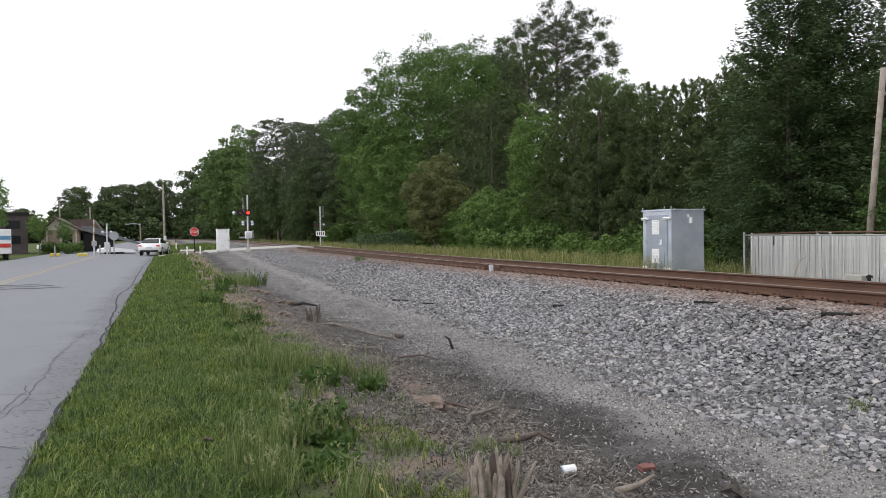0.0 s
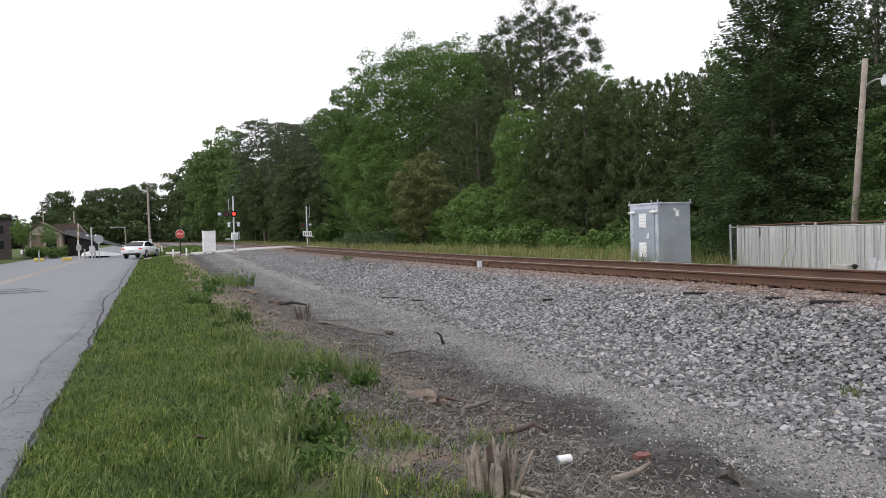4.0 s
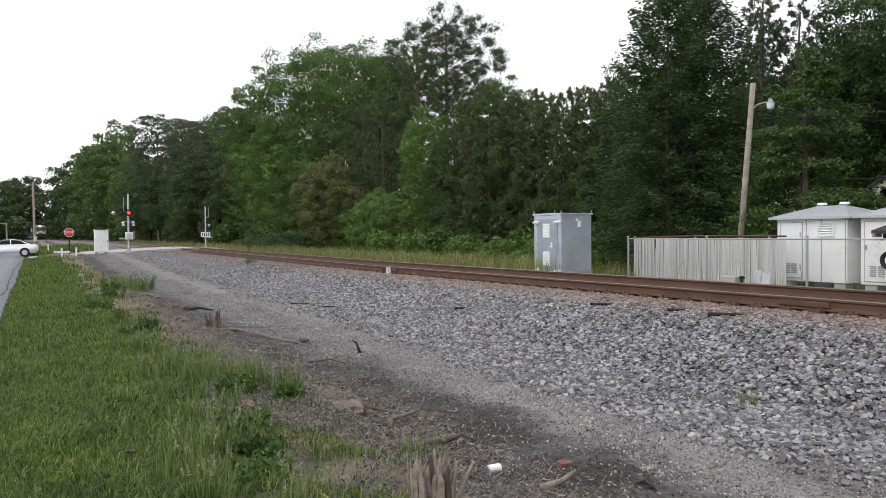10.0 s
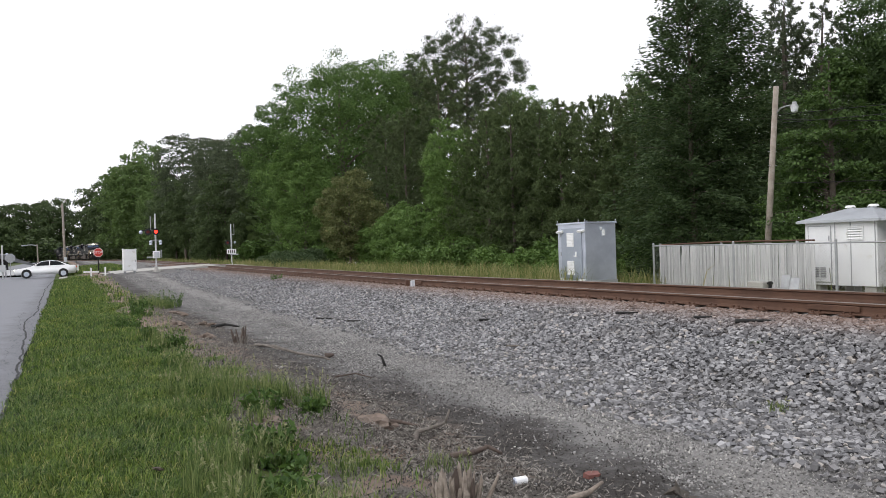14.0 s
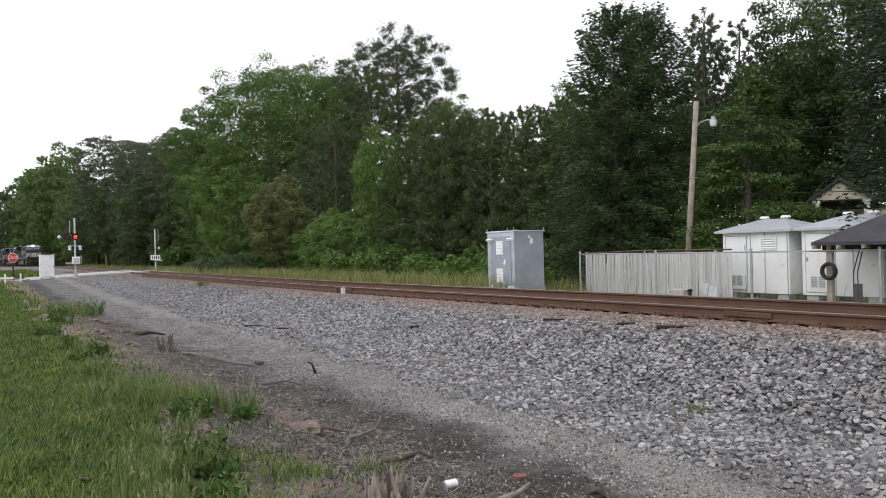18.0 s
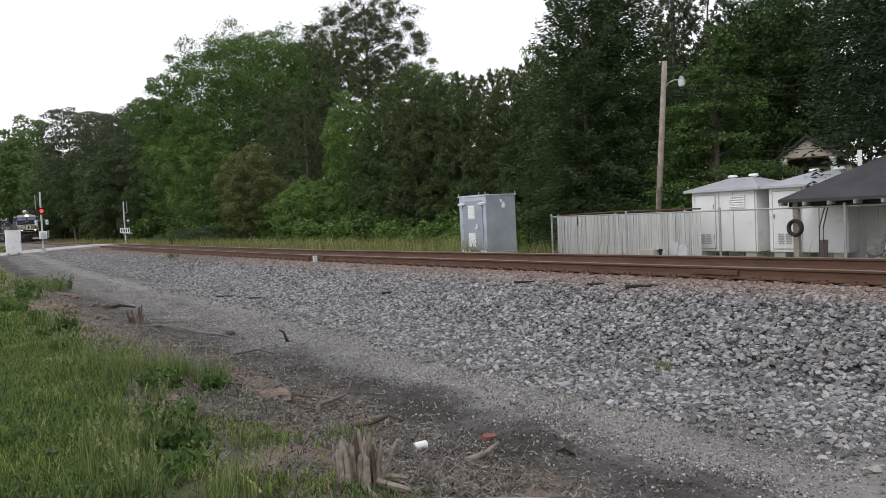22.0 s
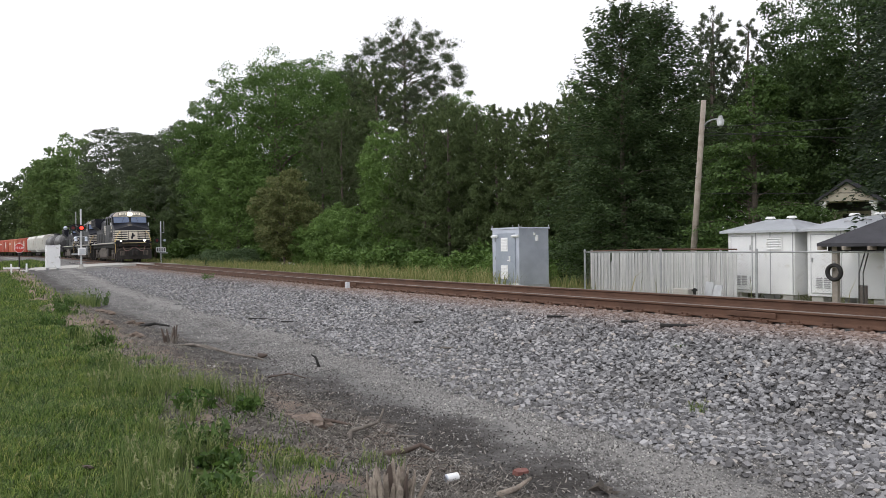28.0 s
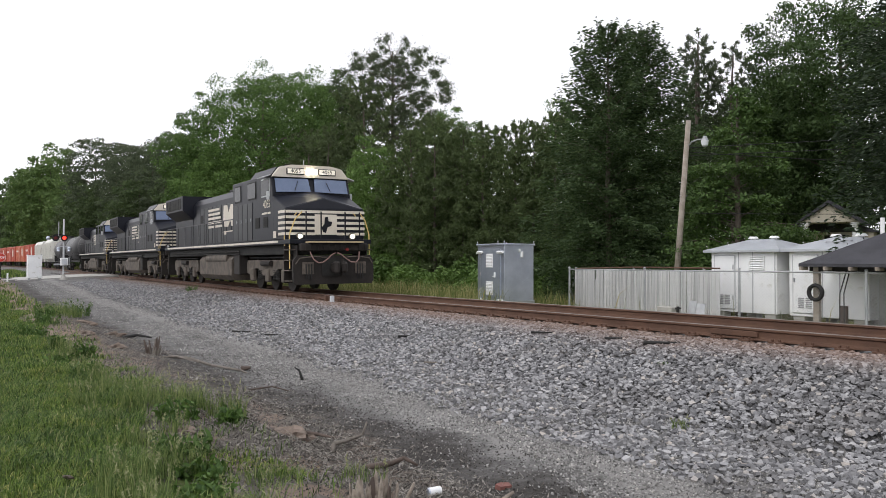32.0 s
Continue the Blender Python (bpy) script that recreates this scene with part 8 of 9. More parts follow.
blades("tall_grass", "pale grass beyond the crossing", [(*xy(a, b), ground_z(a, b)) for a, b in zip(r_far.uniform(-14, -3.2, 9000), r_far.uniform(46, 110, 9000))], 0.7, 0.05, M_DRYGRASS, 10, 0.4)
# verge beyond the crossing, and rough grass over the road
blades("tall_grass", "green verge grass beyond the crossing road", [(*xy(a, b), ground_z(a, b)) for a, b in zip(r_far.uniform(4.5, 10.6, 9000), r_far.uniform(44, 80, 9000))], 0.3, 0.05, M_GRASS, 11, 0.4)


def weed_clump(n, s, h, spread_r, stems, green, seed):
    r = random.Random(seed)
    x, y = xy(n, s)
    label = "low clump of broad green weeds in bare dirt" if green else "clump of tall pale grass with seed heads"
    ob = thing("weed_clump", pose(x, y, ground_z(n, s)), label, "weeds", "roadside weeds")
    spots, pts, seeds_at = [], [], []
    for i in range(stems):
        a, d = r.uniform(0, 6.283), spread_r * math.sqrt(r.random())
        bx_, by_ = d * math.cos(a), d * math.sin(a)
        spots += [(bx_ + r.uniform(-0.02, 0.02), by_ + r.uniform(-0.02, 0.02), -0.01) for _ in range(4 if green else 5)]
        hh = h * r.uniform(0.6, 1.15)
        if green:
            for k in range(6):
                f = r.uniform(0.1, 0.9)
                pts.append((bx_ * (1 + 0.25 * f) + r.uniform(-0.03, 0.03), by_ * (1 + 0.25 * f) + r.uniform(-0.03, 0.03), hh * f))
        elif i % 4 == 0:
            lx, ly = r.uniform(-0.08, 0.08), r.uniform(-0.08, 0.08)
            for k in range(11):
                f = r.uniform(0.68, 1.02)
                seeds_at.append((bx_ + lx * f + r.uniform(-0.006, 0.006), by_ + ly * f + r.uniform(-0.006, 0.006), hh * f))
    bl = blades("foliage", "", spots, h * 0.75, 0.007 if not green else 0.012, M_GREENWEED if green else M_WEED, seed, 0.4)
    bl.parent = ob
    if green:
        lf = new("foliage", leaf_mesh("foliage", pts, 0.03, M_GREENWEED, 0.2, 1.5, seed, -0.3))
        lf.parent = ob
        tagged(lf, kind="stuff")
    else:
        sd = new("seed_head", leaf_mesh("seed_head", seeds_at, 0.008, M_SEED, 0.1, 2.0, seed, -0.4))
        sd.parent = ob
        tagged(sd, kind="stuff")


for i, (n, s, h, w, k, g) in enumerate([(8.55, -9.0, 0.36, 0.3, 60, False), (8.35, -9.5, 0.36, 0.26, 60, False), (8.1, -10.0, 0.38, 0.2, 52, False), (9.35, -11.3, 0.34, 0.24, 50, False),
                                        (9.45, -11.8, 0.36, 0.24, 50, False), (8.8, -9.3, 0.34, 0.28, 54, False), (8.9, -11.0, 0.22, 0.22, 40, True), (8.85, -8.2, 0.30, 0.3, 46, False),
                                        (8.5, -12.0, 0.14, 0.24, 40, False), (8.87, -11.5, 0.16, 0.18, 30, True), (9.05, -12.0, 0.16, 0.2, 34, True), (8.2, -10.35, 0.2, 0.1, 20, True),
                                        (8.63, -4.4, 0.36, 0.16, 30, True), (7.23, 6.75, 0.6, 0.5, 60, True), (8.49, 2.9, 0.4, 0.3, 40, True), (8.2, -10.4, 0.15, 0.14, 20, True), (8.15, 4.6, 0.5, 0.4, 60, False), (7.9, 3.2, 0.45, 0.5, 60, False), (7.7, 6.5, 0.55, 0.6, 70, False),
                                        (8.7, 1.2, 0.34, 0.35, 36, True), (9.1, -0.6, 0.3, 0.35, 36, True), (8.9, -5.0, 0.22, 0.35, 36, True), (7.8, -12.2, 0.2, 0.2, 24, False), (8.9, -6.6, 0.28, 0.3, 40, False),
                                        (2.6, -11.9, 0.14, 0.07, 12, True), (9.0, -12.7, 0.3, 0.22, 40, False), (4.1, -12.9, 0.16, 0.12, 16, False), (1.9, 11.0, 0.3, 0.25, 26, True)]):
    weed_clump(n, s, h, w, k, g, 100 + i)
r_clump = random.Random(64)
for i in range(26):
    s = -13.2 + i * 0.42 + r_clump.uniform(-0.2, 0.2)
    n = r_clump.uniform(8.5, 9.3) + (0.35 if s < -10.5 else 0.0)
    weed_clump(n, s, r_clump.uniform(0.18, 0.34), r_clump.uniform(0.12, 0.24), r_clump.randint(22, 40), i % 8 == 0, 200 + i)


# ---- ties ----
def build_ties():
    bm = bmesh.new()
    box(bm, 0, 0, -0.09, 2.6, 0.23, 0.18, bevel=0.012)
    first = link_mesh("tie", bm, M_TIE, TRACK)
    r = random.Random(2)
    for i in range(-44, 130):
        s = i * 0.53
        x, y, z, h = on_rails(s, 0.0)
        ob = first if i == -44 else new("tie", first.data)
        ob.parent = TRACK
        ob.matrix_basis = pose(x + r.uniform(-0.03, 0.03), y, z - 0.18 + 0.012, 0, -1.7, h + r.uniform(-1.2, 1.2))
    bm = bmesh.new()
    box(bm, 0, 0, 0, 0.36, 0.2, 0.022)
    for dx in (-0.12, 0.12):
        for dy in (-0.06, 0.06):
            box(bm, dx, dy, 0.02, 0.03, 0.03, 0.05)
    pl = link_mesh("tie_plate", bm, M_RAIL, TRACK)
    k = 0
    for i in range(-40, 70):
        s = i * 0.53
        x, y, z, h = on_rails(s, 0.755)
        ob = pl if k == 0 else new("tie_plate", pl.data)
        k += 1
        ob.parent = TRACK
        ob.matrix_basis = pose(x, y, z - 0.178, 0, -1.7, h)
    # joint bars
    for s in (0.0, -12.2, 12.0):
        x, y, z, h = on_line(s, 0.755 + 0.03)
        bm = bmesh.new()
        box(bm, 0, 0, 0, 0.03, 0.9, 0.09, bevel=0.008)
        ob = part("joint_bar", bm, M_RAIL, TRACK)
        ob.matrix_basis = pose(x, y, z - 0.095, 0, 0, h)


build_ties()


def build_track_box():
    x, y, z, h = on_line(-0.25, 1.12)
    ob = thing("track_connector", pose(x, y, 0.36, 0, 0, h), "low rusty signal connector beside the near rail", "signal connector")
    for dy, mat, lab in ((0.26, M_RAIL, "rusty upright"), (-0.2, M_GREYPAINT, "pale upright")):
        bm = bmesh.new()
        box(bm, 0, dy, 0.14, 0.12, 0.11, 0.34, bevel=0.012)
        part("upright", bm, mat, ob, lab)
    bm = bmesh.new()
    box(bm, 0, 0.03, 0.06, 0.1, 0.5, 0.07)
    part("base_bar", bm, M_DARK, ob)
    bm = bmesh.new()
    tube(bm, [(0, -0.2, 0.1), (-0.02, -0.45, 0.04), (0.1, -0.8, 0.02)], 0.015)
    part("cable", bm, M_RUBBER, ob)


build_track_box()


# ---- odds and ends on the ground ----
def lay(n, s, lift=0.0, rx=0, ry=0, rz=0):
    x, y = xy(n, s)
    return pose(x, y, bed_z(n, s) + lift, rx, ry, rz)


def build_debris():
    r = random.Random(21)
    # splintered stump: upright slabs of split grey wood round a rotten heart
    ob = thing("tree_stump", lay(8.32, -13.1, -0.02), "splintered weathered grey tree stump in the dirt", "stump")
    for i in range(30):
        a = i / 30 * 6.283 * 2 + r.uniform(-0.15, 0.15)
        d = (0.128 if i % 2 else 0.085) + r.uniform(-0.015, 0.015)
        h = (0.31 if i % 2 == 0 else 0.27) * r.uniform(0.72, 1.08)
        w, th = r.uniform(0.026, 0.05), r.uniform(0.016, 0.028)
        out = 1.06 + r.uniform(0, 0.16)
        bm = bmesh.new()
        ring = []
        for z, k, o in ((-0.06, 1.15, 1.12), (h * 0.45, 1.0, 1.0), (h * 0.85, 0.8, out), (h, 0.3, out * 1.02)):
            jx, jy = r.uniform(-0.004, 0.004), r.uniform(-0.006, 0.006)
            tip = r.uniform(-0.02, 0.02) if z == h else 0
            ring.append([bm.verts.new((d * o + u * th * k + jx, v * w * k + jy, z + (tip if v > 0 else 0))) for u, v in ((-0.5, -0.5), (0.5, -0.45), (0.55, 0.45), (-0.5, 0.5))])
        for lo, hi in zip(ring[:-1], ring[1:]):
            for q in range(4):
                bm.faces.new((lo[q], lo[(q + 1) % 4], hi[(q + 1) % 4], hi[q]))
        bm.faces.new(ring[-1])
        bm.faces.new(ring[0][::-1])
        bmesh.ops.rotate(bm, verts=bm.verts, cent=(0, 0, 0), matrix=Matrix.Rotation(a, 3, "Z"))
        part("splinter", bm, M_BROWN if i % 9 == 4 else M_STUMPWOOD, ob)
    bm = bmesh.new()
    rod(bm, (0.13, -0.05, 0.02), (0.24, -0.11, 0.3), 0.022, 0.008, 6)
    part("splinter", bm, M_STUMPWOOD, ob)
    for i in range(8):
        a = i * 0.785 + r.uniform(-0.2, 0.2)
        bm = bmesh.new()
        tube(bm, [(0.1 * math.cos(a), 0.1 * math.sin(a), 0.05), (0.2 * math.cos(a), 0.2 * math.sin(a), 0.03), (0.33 * math.cos(a + 0.2), 0.33 * math.sin(a + 0.2), -0.02)], 0.024, 5)
        part("root", bm, M_STUMPWOOD, ob)

    def branch(n, s, pts, rad, label, mat=M_DEADWOOD):
        b = thing("branch", lay(n, s), label, "branch", "fallen wood")
        bm = bmesh.new()
        m = len(pts) - 1
        for k in range(m):
            rod(bm, pts[k], pts[k + 1], rad * (1 - 0.6 * k / m), rad * (1 - 0.6 * (k + 1) / m), 7)
        part("stick", bm, mat, b, smooth=True)

    branch(7.50, -11.37, [(-0.1, -0.08, -0.02), (-0.08, -0.02, 0.06), (0.05, 0.02, 0.08), (0.2, 0.03, 0.12), (0.25, 0.06, 0.24)], 0.025, "pale curved piece of dead branch")
    branch(7.44, -12.09, [(-0.2, 0.1, 0.02), (0, 0.02, 0.06), (0.1, -0.05, 0.12), (0.22, -0.05, 0.05)], 0.03, "dark rotten root sticking up", M_BROWN)
    branch(7.05, -11.43, [(-0.16, 0.02, 0.02), (0.16, -0.05, 0.02)], 0.012, "thin pale stick on the dirt")
    branch(6.01, -7.71, [(0, 0, 0.0), (-0.05, 0.05, 0.16), (-0.12, 0.1, 0.2)], 0.025, "dark charred stick standing in gravel", M_DARK)
    branch(6.42, -6.38, [(-0.08, 0, 0.03), (0.08, 0.02, 0.05)], 0.06, "small dark lump of wood", M_BROWN)
    branch(6.75, -5.9, [(-0.95, 1.5, 0.1), (-0.5, 0.8, 0.12), (-0.1, 0.2, 0.06), (0.4, -0.5, 0.05), (0.5, -0.7, 0.03)], 0.035, "long dead root along the bank")
    branch(7.15, -5.2, [(-0.6, 0.5, 0.08), (-0.1, 0.1, 0.12), (0.3, -0.3, 0.05)], 0.022, "grey dead root along the bank")
    branch(6.74, -8.15, [(-0.3, 0.15, 0.03), (0, 0, 0.09), (0.25, -0.1, 0.03)], 0.015, "dead twig on the dark dirt", M_BROWN)
    branch(7.55, -10.75, [(-0.4, 0.3, 0.05), (-0.1, 0.05, 0.07), (0.12, -0.1, 0.06), (0.3, -0.22, 0.03)], 0.03, "dark rotten log on the bank", M_BROWN)
    branch(6.95, -0.9, [(-0.35, 0.1, 0.05), (0.0, 0.02, 0.12), (0.35, -0.1, 0.06)], 0.05, "black charred log at the foot of the bank", M_DARK)
    branch(4.39, -1.4, [(-0.35, 0.2, 0.03), (0.4, -0.2, 0.03)], 0.025, "dark stick lying on gravel", M_DARK)
    branch(4.18, -2.88, [(-0.3, 0.2, 0.03), (0.3, -0.12, 0.03)], 0.022, "dark stick lying on gravel", M_DARK)
    branch(1.95, -10.7, [(-0.14, 0.05, 0.04), (0.12, -0.05, 0.05)], 0.03, "dark wood chip on the ballast", M_DARK)
    branch(1.9, -11.5, [(-0.24, 0.16, 0.04), (0.24, -0.1, 0.05)], 0.035, "splintered board on the ballast", M_DARK)
    branch(3.1, -6.6, [(-0.12, 0.05, 0.04), (0.12, -0.03, 0.05)], 0.03, "dark wood chip on the ballast", M_DARK)
    branch(2.1, -9.4, [(-0.2, 0.12, 0.04), (0.14, -0.1, 0.05)], 0.025, "dark wood chip on the ballast", M_DARK)
    branch(3.9, -8.4, [(-0.1, 0.05, 0.03), (0.1, -0.05, 0.04)], 0.025, "pale wood chip on the gravel")
    branch(7.70, -13.75, [(-0.3, 0.1, 0.03), (0, 0, 0.04), (0.28, -0.06, 0.03)], 0.035, "grey fallen log half sunk in dirt", M_STUMPWOOD)
    branch(7.19, -13.12, [(-0.16, -0.04, 0.02), (0, 0, 0.05), (0.13, 0.06, 0.1)], 0.03, "pale bent piece of dead branch", M_STUMPWOOD)
    # small upright rotten stump up the bank
    ob = thing("tree_stump", lay(7.49, -4.49, -0.03), "small rotten brown stump on the bank", "stump")
    for i in range(14):
        a = r.uniform(0, 6.283)
        bm = bmesh.new()
        rod(bm, (0.08 * math.cos(a), 0.08 * math.sin(a), 0), (0.16 * math.cos(a), 0.16 * math.sin(a), r.uniform(0.1, 0.4)), 0.04, 0.012, 5)
        part("splinter", bm, M_BROWN if i % 2 else M_DEADWOOD, ob)
    # can
    ob = thing("drink_can", lay(7.44, -12.66, 0.03, 0, 90, 200), "crushed silver and white drink can", "can")
    bm = bmesh.new()
    rod(bm, (0, 0, -0.055), (0, 0, 0.05), 0.032, seg=14)
    part("body", bm, M_WHITE, ob, smooth=False)
    bm = bmesh.new()
    rod(bm, (0, 0, 0.05), (0, 0, 0.06), 0.032, 0.026, 14)
    part("lid", bm, M_GALV, ob)
    ob = thing("brick_fragment", lay(6.73, -12.73, 0.02, 6, 4, 30), "broken flat piece of red brick", "brick")
    bm = bmesh.new()
    prism(bm, [(-0.08, -0.04), (0.05, -0.05), (0.09, 0.02), (0.02, 0.05), (-0.07, 0.03)], "z", -0.03, 0.012)
    part("fragment", bm, M_BRICK, ob)
    ob = thing("dead_leaf", lay(6.50, -13.40, 0.02, 8, -6, 70), "large curled dry grey-brown leaf", "leaf")
    bm = bmesh.new()
    lobes = [(0.0, -0.12), (0.03, -0.05), (0.11, -0.07), (0.07, 0.0), (0.13, 0.05), (0.05, 0.05), (0.02, 0.14), (-0.03, 0.06), (-0.12, 0.07), (-0.07, 0.0), (-0.11, -0.06), (-0.03, -0.05)]
    vs = [bm.verts.new((u, v, 0.25 * abs(u) + 0.04 * math.sin(v * 30))) for u, v in lobes]
    c = bm.verts.new((0, 0, 0.0))
    for i in range(12):
        bm.faces.new((c, vs[i], vs[(i + 1) % 12]))
    bmesh.ops.solidify(bm, geom=list(bm.faces), thickness=0.004)
    part("blade", bm, M_DEADWOOD, ob)
    ob = thing("dead_leaf", lay(8.90, -12.78, 0.03, 0, 0, 110), "long dry yellow strap leaf in the grass", "leaf")
    bm = bmesh.new()
    pts = [(-0.2, 0.03, 0.0), (-0.08, 0.0, 0.03), (0.05, 0.015, 0.02), (0.2, -0.02, 0.03)]
    for k in range(3):
        box(bm, (pts[k][0] + pts[k + 1][0]) / 2, (pts[k][1] + pts[k + 1][1]) / 2, (pts[k][2] + pts[k + 1][2]) / 2, 0.15, 0.02, 0.004, 6 * (k - 1))
    part("blade", bm, M_DRYLEAF, ob)
    ob = thing("dead_leaf", lay(9.75, -11.1, 0.05, 0, 20, 60), "curled red-brown dead leaf in the grass", "leaf")
    bm = bmesh.new()
    ball(bm, 0, 0, 0, 0.05, 1.3, 0.8, 0.35, 1)
    part("blade", bm, M_BROWN, ob)
    # pale stones; the flat tan ones stand in for the bank's exposed earth
    for n, s, d, lab in ((7.61, -7.23, 0.09, "flat pale stone on the dark bank"), (5.95, -12.9, 0.035, "small white pebble on the gravel"), (5.6, -13.0, 0.03, "small pale pebble on the gravel"),
                         (8.15, -2.0, 0.32, "broad flat mound of exposed tan earth in the bank"), (8.1, -1.0, 0.31, "flat mound of exposed tan earth in the bank"), (7.75, -2.7, 0.31, "flat mound of exposed tan earth in the bank"), (7.7, 2.2, 0.34, "broad flat mound of exposed tan earth in the bank"),
                         (7.35, -0.3, 0.25, "dark rock at the foot of the bank"), (8.71, -10.37, 0.15, "reddish clay lump in the bank"), (7.75, -10.8, 0.22, "reddish clay lump in the bank")):
        ob = thing("stone", lay(n, s, 0.0, 0, 0, r.uniform(0, 180)), lab, "stone", "loose stones")
        bm = bmesh.new()
        bmesh.ops.create_icosphere(bm, subdivisions=3, radius=d * (0.7 if d > 0.3 else 1), matrix=Matrix.Diagonal((1.3, 0.8, 0.42, 1)))
        for v in bm.verts:
            v.co *= 1 + 0.9 * noise.noise(v.co * (3.4 / d) + Vector((n, s, 0)))
            v.co.z -= 0.02
        part("stone", bm, M_CLAYROCK if d > 0.12 else M_CONC, ob)


M_BRICK = worn("red_brick", (0.15, 0.06, 0.05), (0.2, 0.085, 0.07), 9, 0.9, 0, 60, 0.3)
M_DRYLEAF = worn("dry_yellow_leaf", (0.4, 0.33, 0.12), (0.5, 0.43, 0.2), 9, 0.8, 0, 60, 0.1)
M_CLAYROCK = worn("tan_earth_and_rock", (0.11, 0.085, 0.068), (0.2, 0.155, 0.125), 5, 0.95, 0, 40, 0.5)
build_debris()


def build_litter():
    """Twigs, bark and dry leaf scraps over the bank."""
    r = np.random.RandomState(31)
    spots = []
    for a, b in zip(r.normal(7.85, 0.55, 90000), -15.5 + 27.5 * r.rand(90000) ** 1.6):
        if 6.4 < a < 8.9 and noise.noise(Vector((a * 1.4, b * 1.1, 0))) > -0.25 and r.rand() < (1.0 if b < -7.5 else 0.22):
            spots.append((*xy(a, b), bed_z(a, b) + 0.008 + 0.012 * r.rand()))
    ob = new("leaf_litter", leaf_mesh("leaf_litter", spots, 0.011, M_LITTER, 1.2, 2.4, 31))
    tagged(ob, "grey-brown twigs, bark and dry leaf scraps on the bank", "leaf litter", kind="stuff")
    v, f = [], []
    for i in range(11000):
        a, b = r.normal(7.8, 0.5), r.uniform(-15, 4)
        x, y = xy(a, b)
        z = bed_z(a, b) + 0.012
        ang, ln, w = r.rand() * 3.14, r.uniform(0.02, 0.1) * (1 if r.rand() < 0.94 else 1.8), r.uniform(0.001, 0.003)
        dx, dy = math.cos(ang) * ln / 2, math.sin(ang) * ln / 2
        px, py = -math.sin(ang) * w, math.cos(ang) * w
        up = r.uniform(0, 0.05)
        k = len(v)
        v += [(x - dx - px, y - dy - py, z), (x - dx + px, y - dy + py, z), (x + dx + px, y + dy + py, z + up), (x + dx - px, y + dy - py, z + up),
              (x - dx, y - dy, z + w * 2), (x + dx, y + dy, z + up + w * 2)]
        f += [(k, k + 3, k + 5, k + 4), (k + 1, k + 4, k + 5, k + 2)]
    ob = new("twigs", mesh_from("twigs", v, f, M_LITTER))
    tagged(ob, "thin dead twigs strewn over the bank", "twigs", kind="stuff")


M_LITTER = random_tint("dry_litter", [(0.0, (0.04, 0.035, 0.031)), (0.5, (0.13, 0.117, 0.103)), (1.0, (0.3, 0.278, 0.25))], 0.95, 10, 0.0, True)
build_litter()


# ---- road surface: tar lines, cracks, worn paint ----
def strip(name, pts, width, z, mat, label, kind="structure"):
    v, f = [], []
    for i, (n, s) in enumerate(pts):
        a = pts[max(0, i - 1)]
        b = pts[min(len(pts) - 1, i + 1)]
        dn, ds = b[0] - a[0], b[1] - a[1]
        q = math.hypot(dn, ds) or 1
        w = width * (1 if 0 < i < len(pts) - 1 else 0.3) / 2
        for sg in (-1, 1):
            nn, ss = n - sg * ds / q * w, s + sg * dn / q * w
            zz = lerp(nn, [(10.9, -0.01), (12.5, 0.005), (15.4, 0.03), (20.4, -0.01)])
            v.append((*xy(nn, ss), zz + z))
    for i in range(len(pts) - 1):
        f.append((2 * i, 2 * i + 1, 2 * i + 3, 2 * i + 2))
    ob = pydata(name, v, f, mat)
    tagged(ob, label, name.replace("_", " "), kind=kind)


def wander(n, s0, s1, amp, seed, stepm=0.25, drift=0.0):
    r = random.Random(seed)
    out, a, s = [], n, s0
    while s < s1:
        out.append((a, s))
        a += r.uniform(-amp, amp) + drift * stepm
        s += stepm
    return out


def crack(n, s, dn, ds, length, seed, width):
    """A jagged crack from a point, in short steps."""
    r = random.Random(seed)
    out, a, b = [], n, s
    q = math.hypot(dn, ds)
    for _ in range(int(length / 0.12)):
        out.append((a, b))
        a = max(11.0, a + dn / q * 0.12 + r.uniform(-0.045, 0.045))
        b += ds / q * 0.12 + r.uniform(-0.03, 0.03)
    strip("road_crack", out, width, 0.006, M_TARDARK, "jagged dark crack in the worn asphalt")


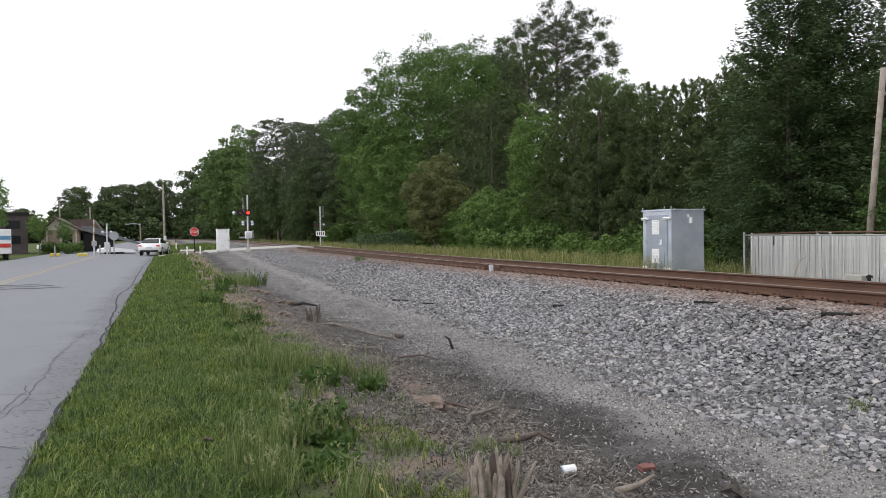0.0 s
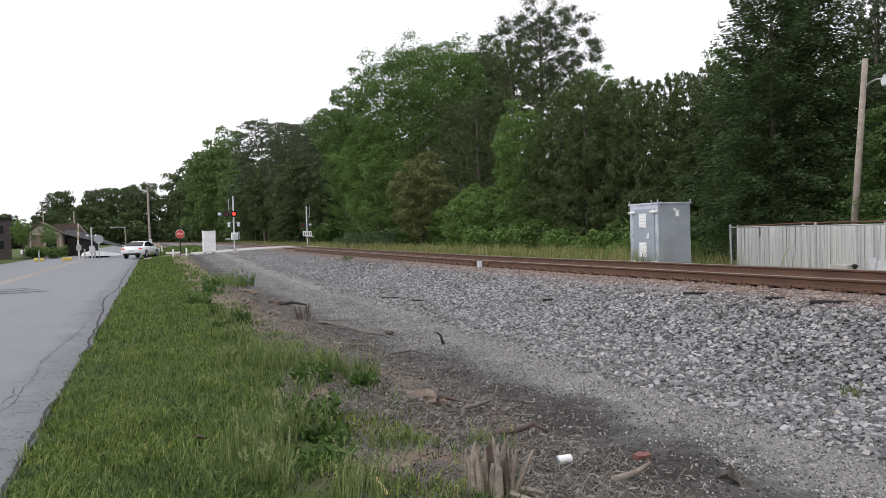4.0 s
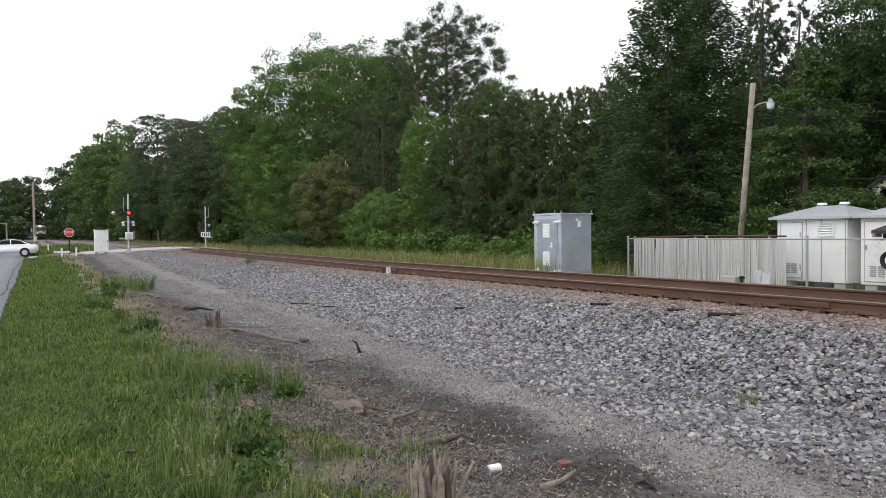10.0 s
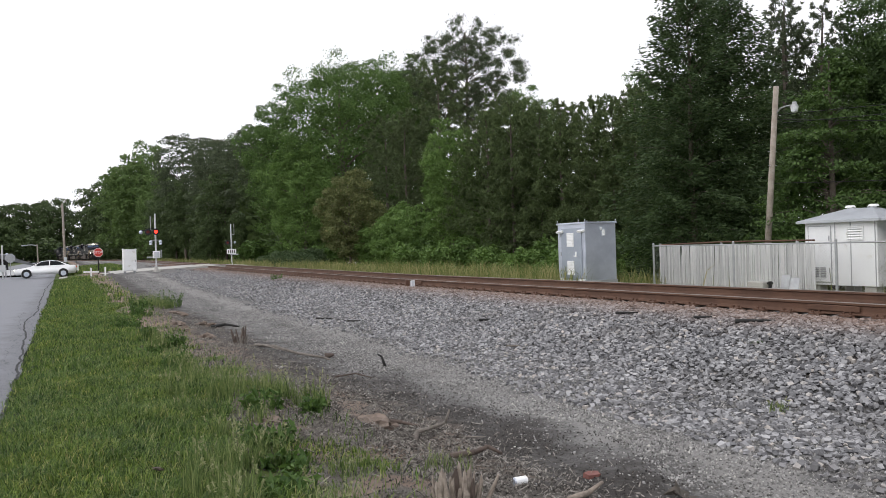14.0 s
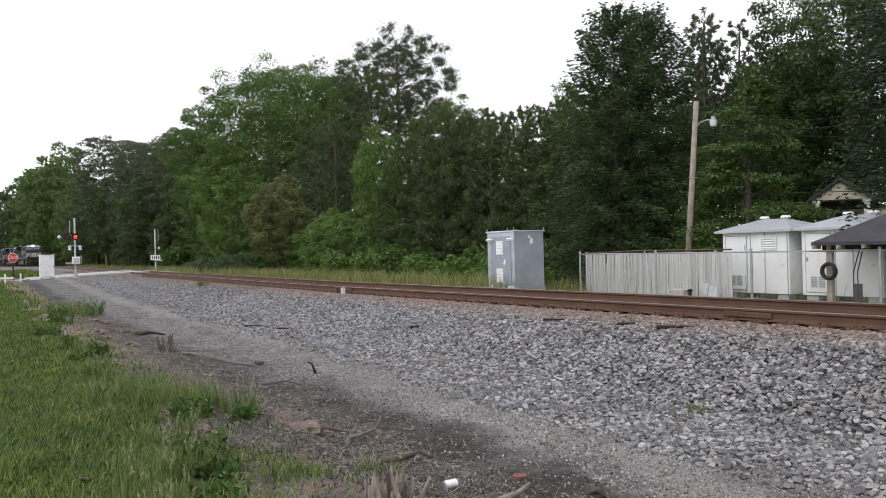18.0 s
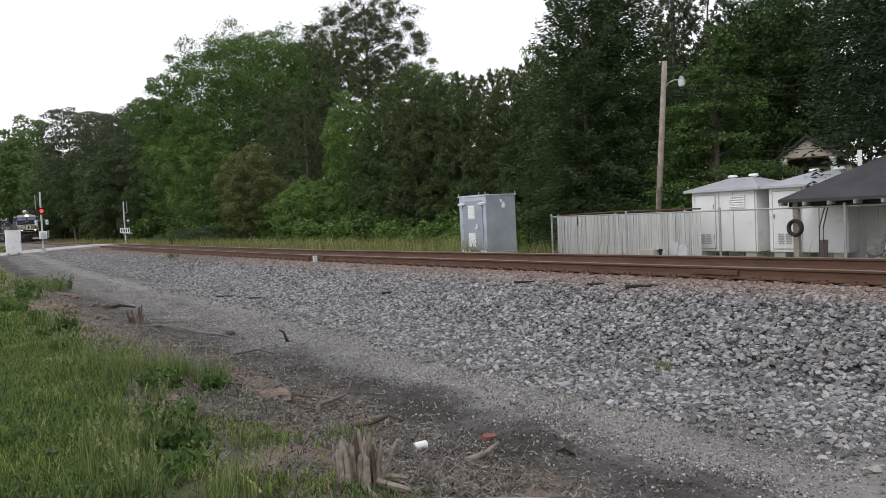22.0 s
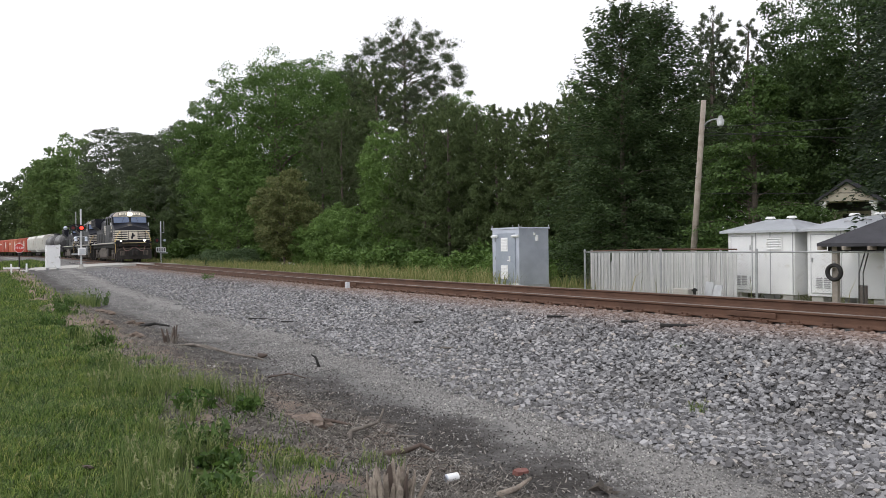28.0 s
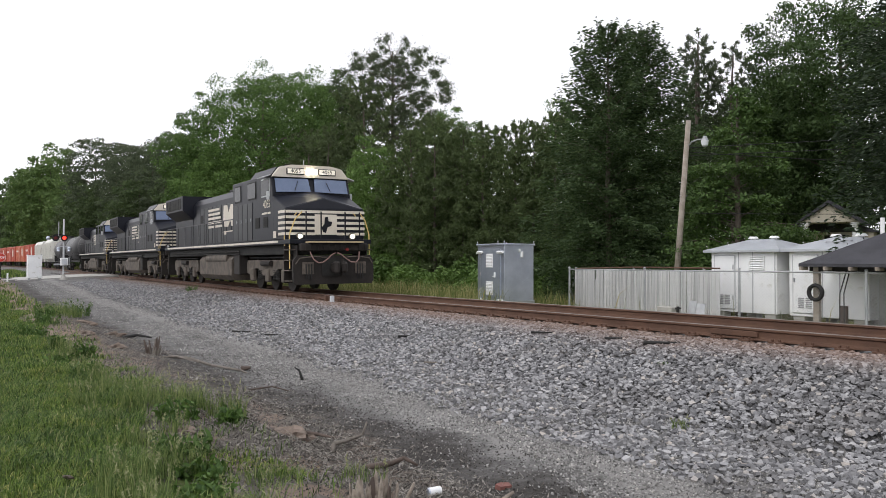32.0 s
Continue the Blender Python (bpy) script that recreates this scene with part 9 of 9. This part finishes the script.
def build_road_marks():
    for n in (15.2, 15.45):
        strip("centre_line", [(n, s) for s in range(-50, 60, 2)], 0.1, 0.006, M_YELLOWROAD, "faded double yellow centre line")
    strip("road_edge", wander(10.93, -20, 40, 0.02, 5, 0.12), 0.035, 0.004, M_TARDARK, "dark crumbled edge of the asphalt")
    r = random.Random(77)
    for i in range(9):
        s0 = -16 + i * 2.4 + r.uniform(-0.6, 0.6)
        crack(11.15 + r.uniform(0, 0.3), s0, r.uniform(-0.02, 0.05), 1.0, r.uniform(2.0, 4.5), 40 + i, 0.006)
    for i in range(16):
        crack(11.03, -15 + i * 1.1 + r.uniform(-0.4, 0.4), 1.0, r.uniform(-0.5, 0.9), r.uniform(0.4, 1.3), 80 + i, 0.008)
    for i in range(5):
        crack(12.0 + i * 0.6, -13 + i * 2.5, 0.12, 1.0, 6.0, 120 + i, 0.006)
    for n0, s, w in ((13.4, 8.6, 0.16), (13.0, 7.6, 0.2), (13.8, 9.5, 0.14), (14.6, 6.5, 0.12)):
        strip("tar_patch", [(n0 + k * 0.22, s + 0.12 * math.sin(k * 1.3)) for k in range(9)], w, 0.007, M_TARDARK, "black tar seal across the lane")
    # crumbs of asphalt along the edge
    stones("asphalt_crumbs", "dark crumbs of broken asphalt along the road edge", 10.76, 11.08, -16, 8, 700, 0.008, 0.03, M_TARDARK, 55, cubes=False)


M_YELLOWROAD = worn("worn_yellow_road_paint", (0.38, 0.3, 0.16), (0.3, 0.27, 0.2), 2.5, 0.8, 0, 40, 0.1, (0.22, 0.22, 0.23))
M_TARDARK = worn("black_tar", (0.035, 0.035, 0.037), (0.06, 0.06, 0.062), 3, 0.8, 0, 60, 0.2)
M_TARDARK.node_tree.nodes["Principled BSDF"].inputs["Specular IOR Level"].default_value = 0.05
build_road_marks()


# ---- what moves ----
SPEED = 12.6
GAIN = 0.0357
HEAD_AT_END = 1.4


def ride(front, length):
    """The pose of a vehicle whose trucks run on the line, its front at that place along it."""
    a = on_rails(min(front + 2.5, 515))
    b = on_rails(min(front + length - 2.5, 516))
    h = math.degrees(math.atan2(-(b[0] - a[0]), b[1] - a[1]))
    hr = radians(h)
    return pose(a[0] + 2.5 * math.sin(hr), a[1] - 2.5 * math.cos(hr), (a[2] + b[2]) / 2 + 0.02, 0, -0.8, h)


CAR_ROWS = [(0, 10.8, 37.0, 195), (2.5, 10.8, 37.1, 193), (4.5, 10.6, 37.2, 180), (5.5, 9.7, 37.6, 150), (6, 9.0, 37.9, 122), (6.5, 8.4, 38.1, 92), (7, 8.1, 38.3, 58), (7.5, 8.2, 38.3, 24),
            (8, 8.7, 38.2, -4), (8.5, 9.3, 38.0, -37), (9, 10.3, 38.0, -54), (10, 11.9, 38.2, -67), (11, 12.7, 38.4, -68), (12, 12.9, 38.4, -68), (13, 12.3, 38.3, -67), (14, 11.4, 38.2, -65),
            (14.5, 11.0, 38.2, -64), (15.5, 12.6, 38.2, -64), (16.5, 15.5, 38.0, -64), (18, 18.4, 37.6, -64), (32, 18.4, 37.6, -64)]


def motions():
    place = 0.0
    for ob, length in TRAIN:
        rows = []
        for i in range(65):
            t = i * 0.5
            rows.append((t, ride(HEAD_AT_END + (32 - t) * (SPEED - GAIN * (32 - t) / 2) + place, length)))
        walk(ob, rows)
        place += length + 0.1
    rows = []
    for t, n, s, turn in CAR_ROWS:
        z = lerp(n, [(6.5, 0.37), (10.6, 0.04), (20, 0.04)])
        rows.append((t, pose(*xy(10 + (n - 10) * 1.12, -16 + (s + 16) * 1.12), z, 0, 0, turn + TURN - 25)))
    walk(CAR, rows)


motions()
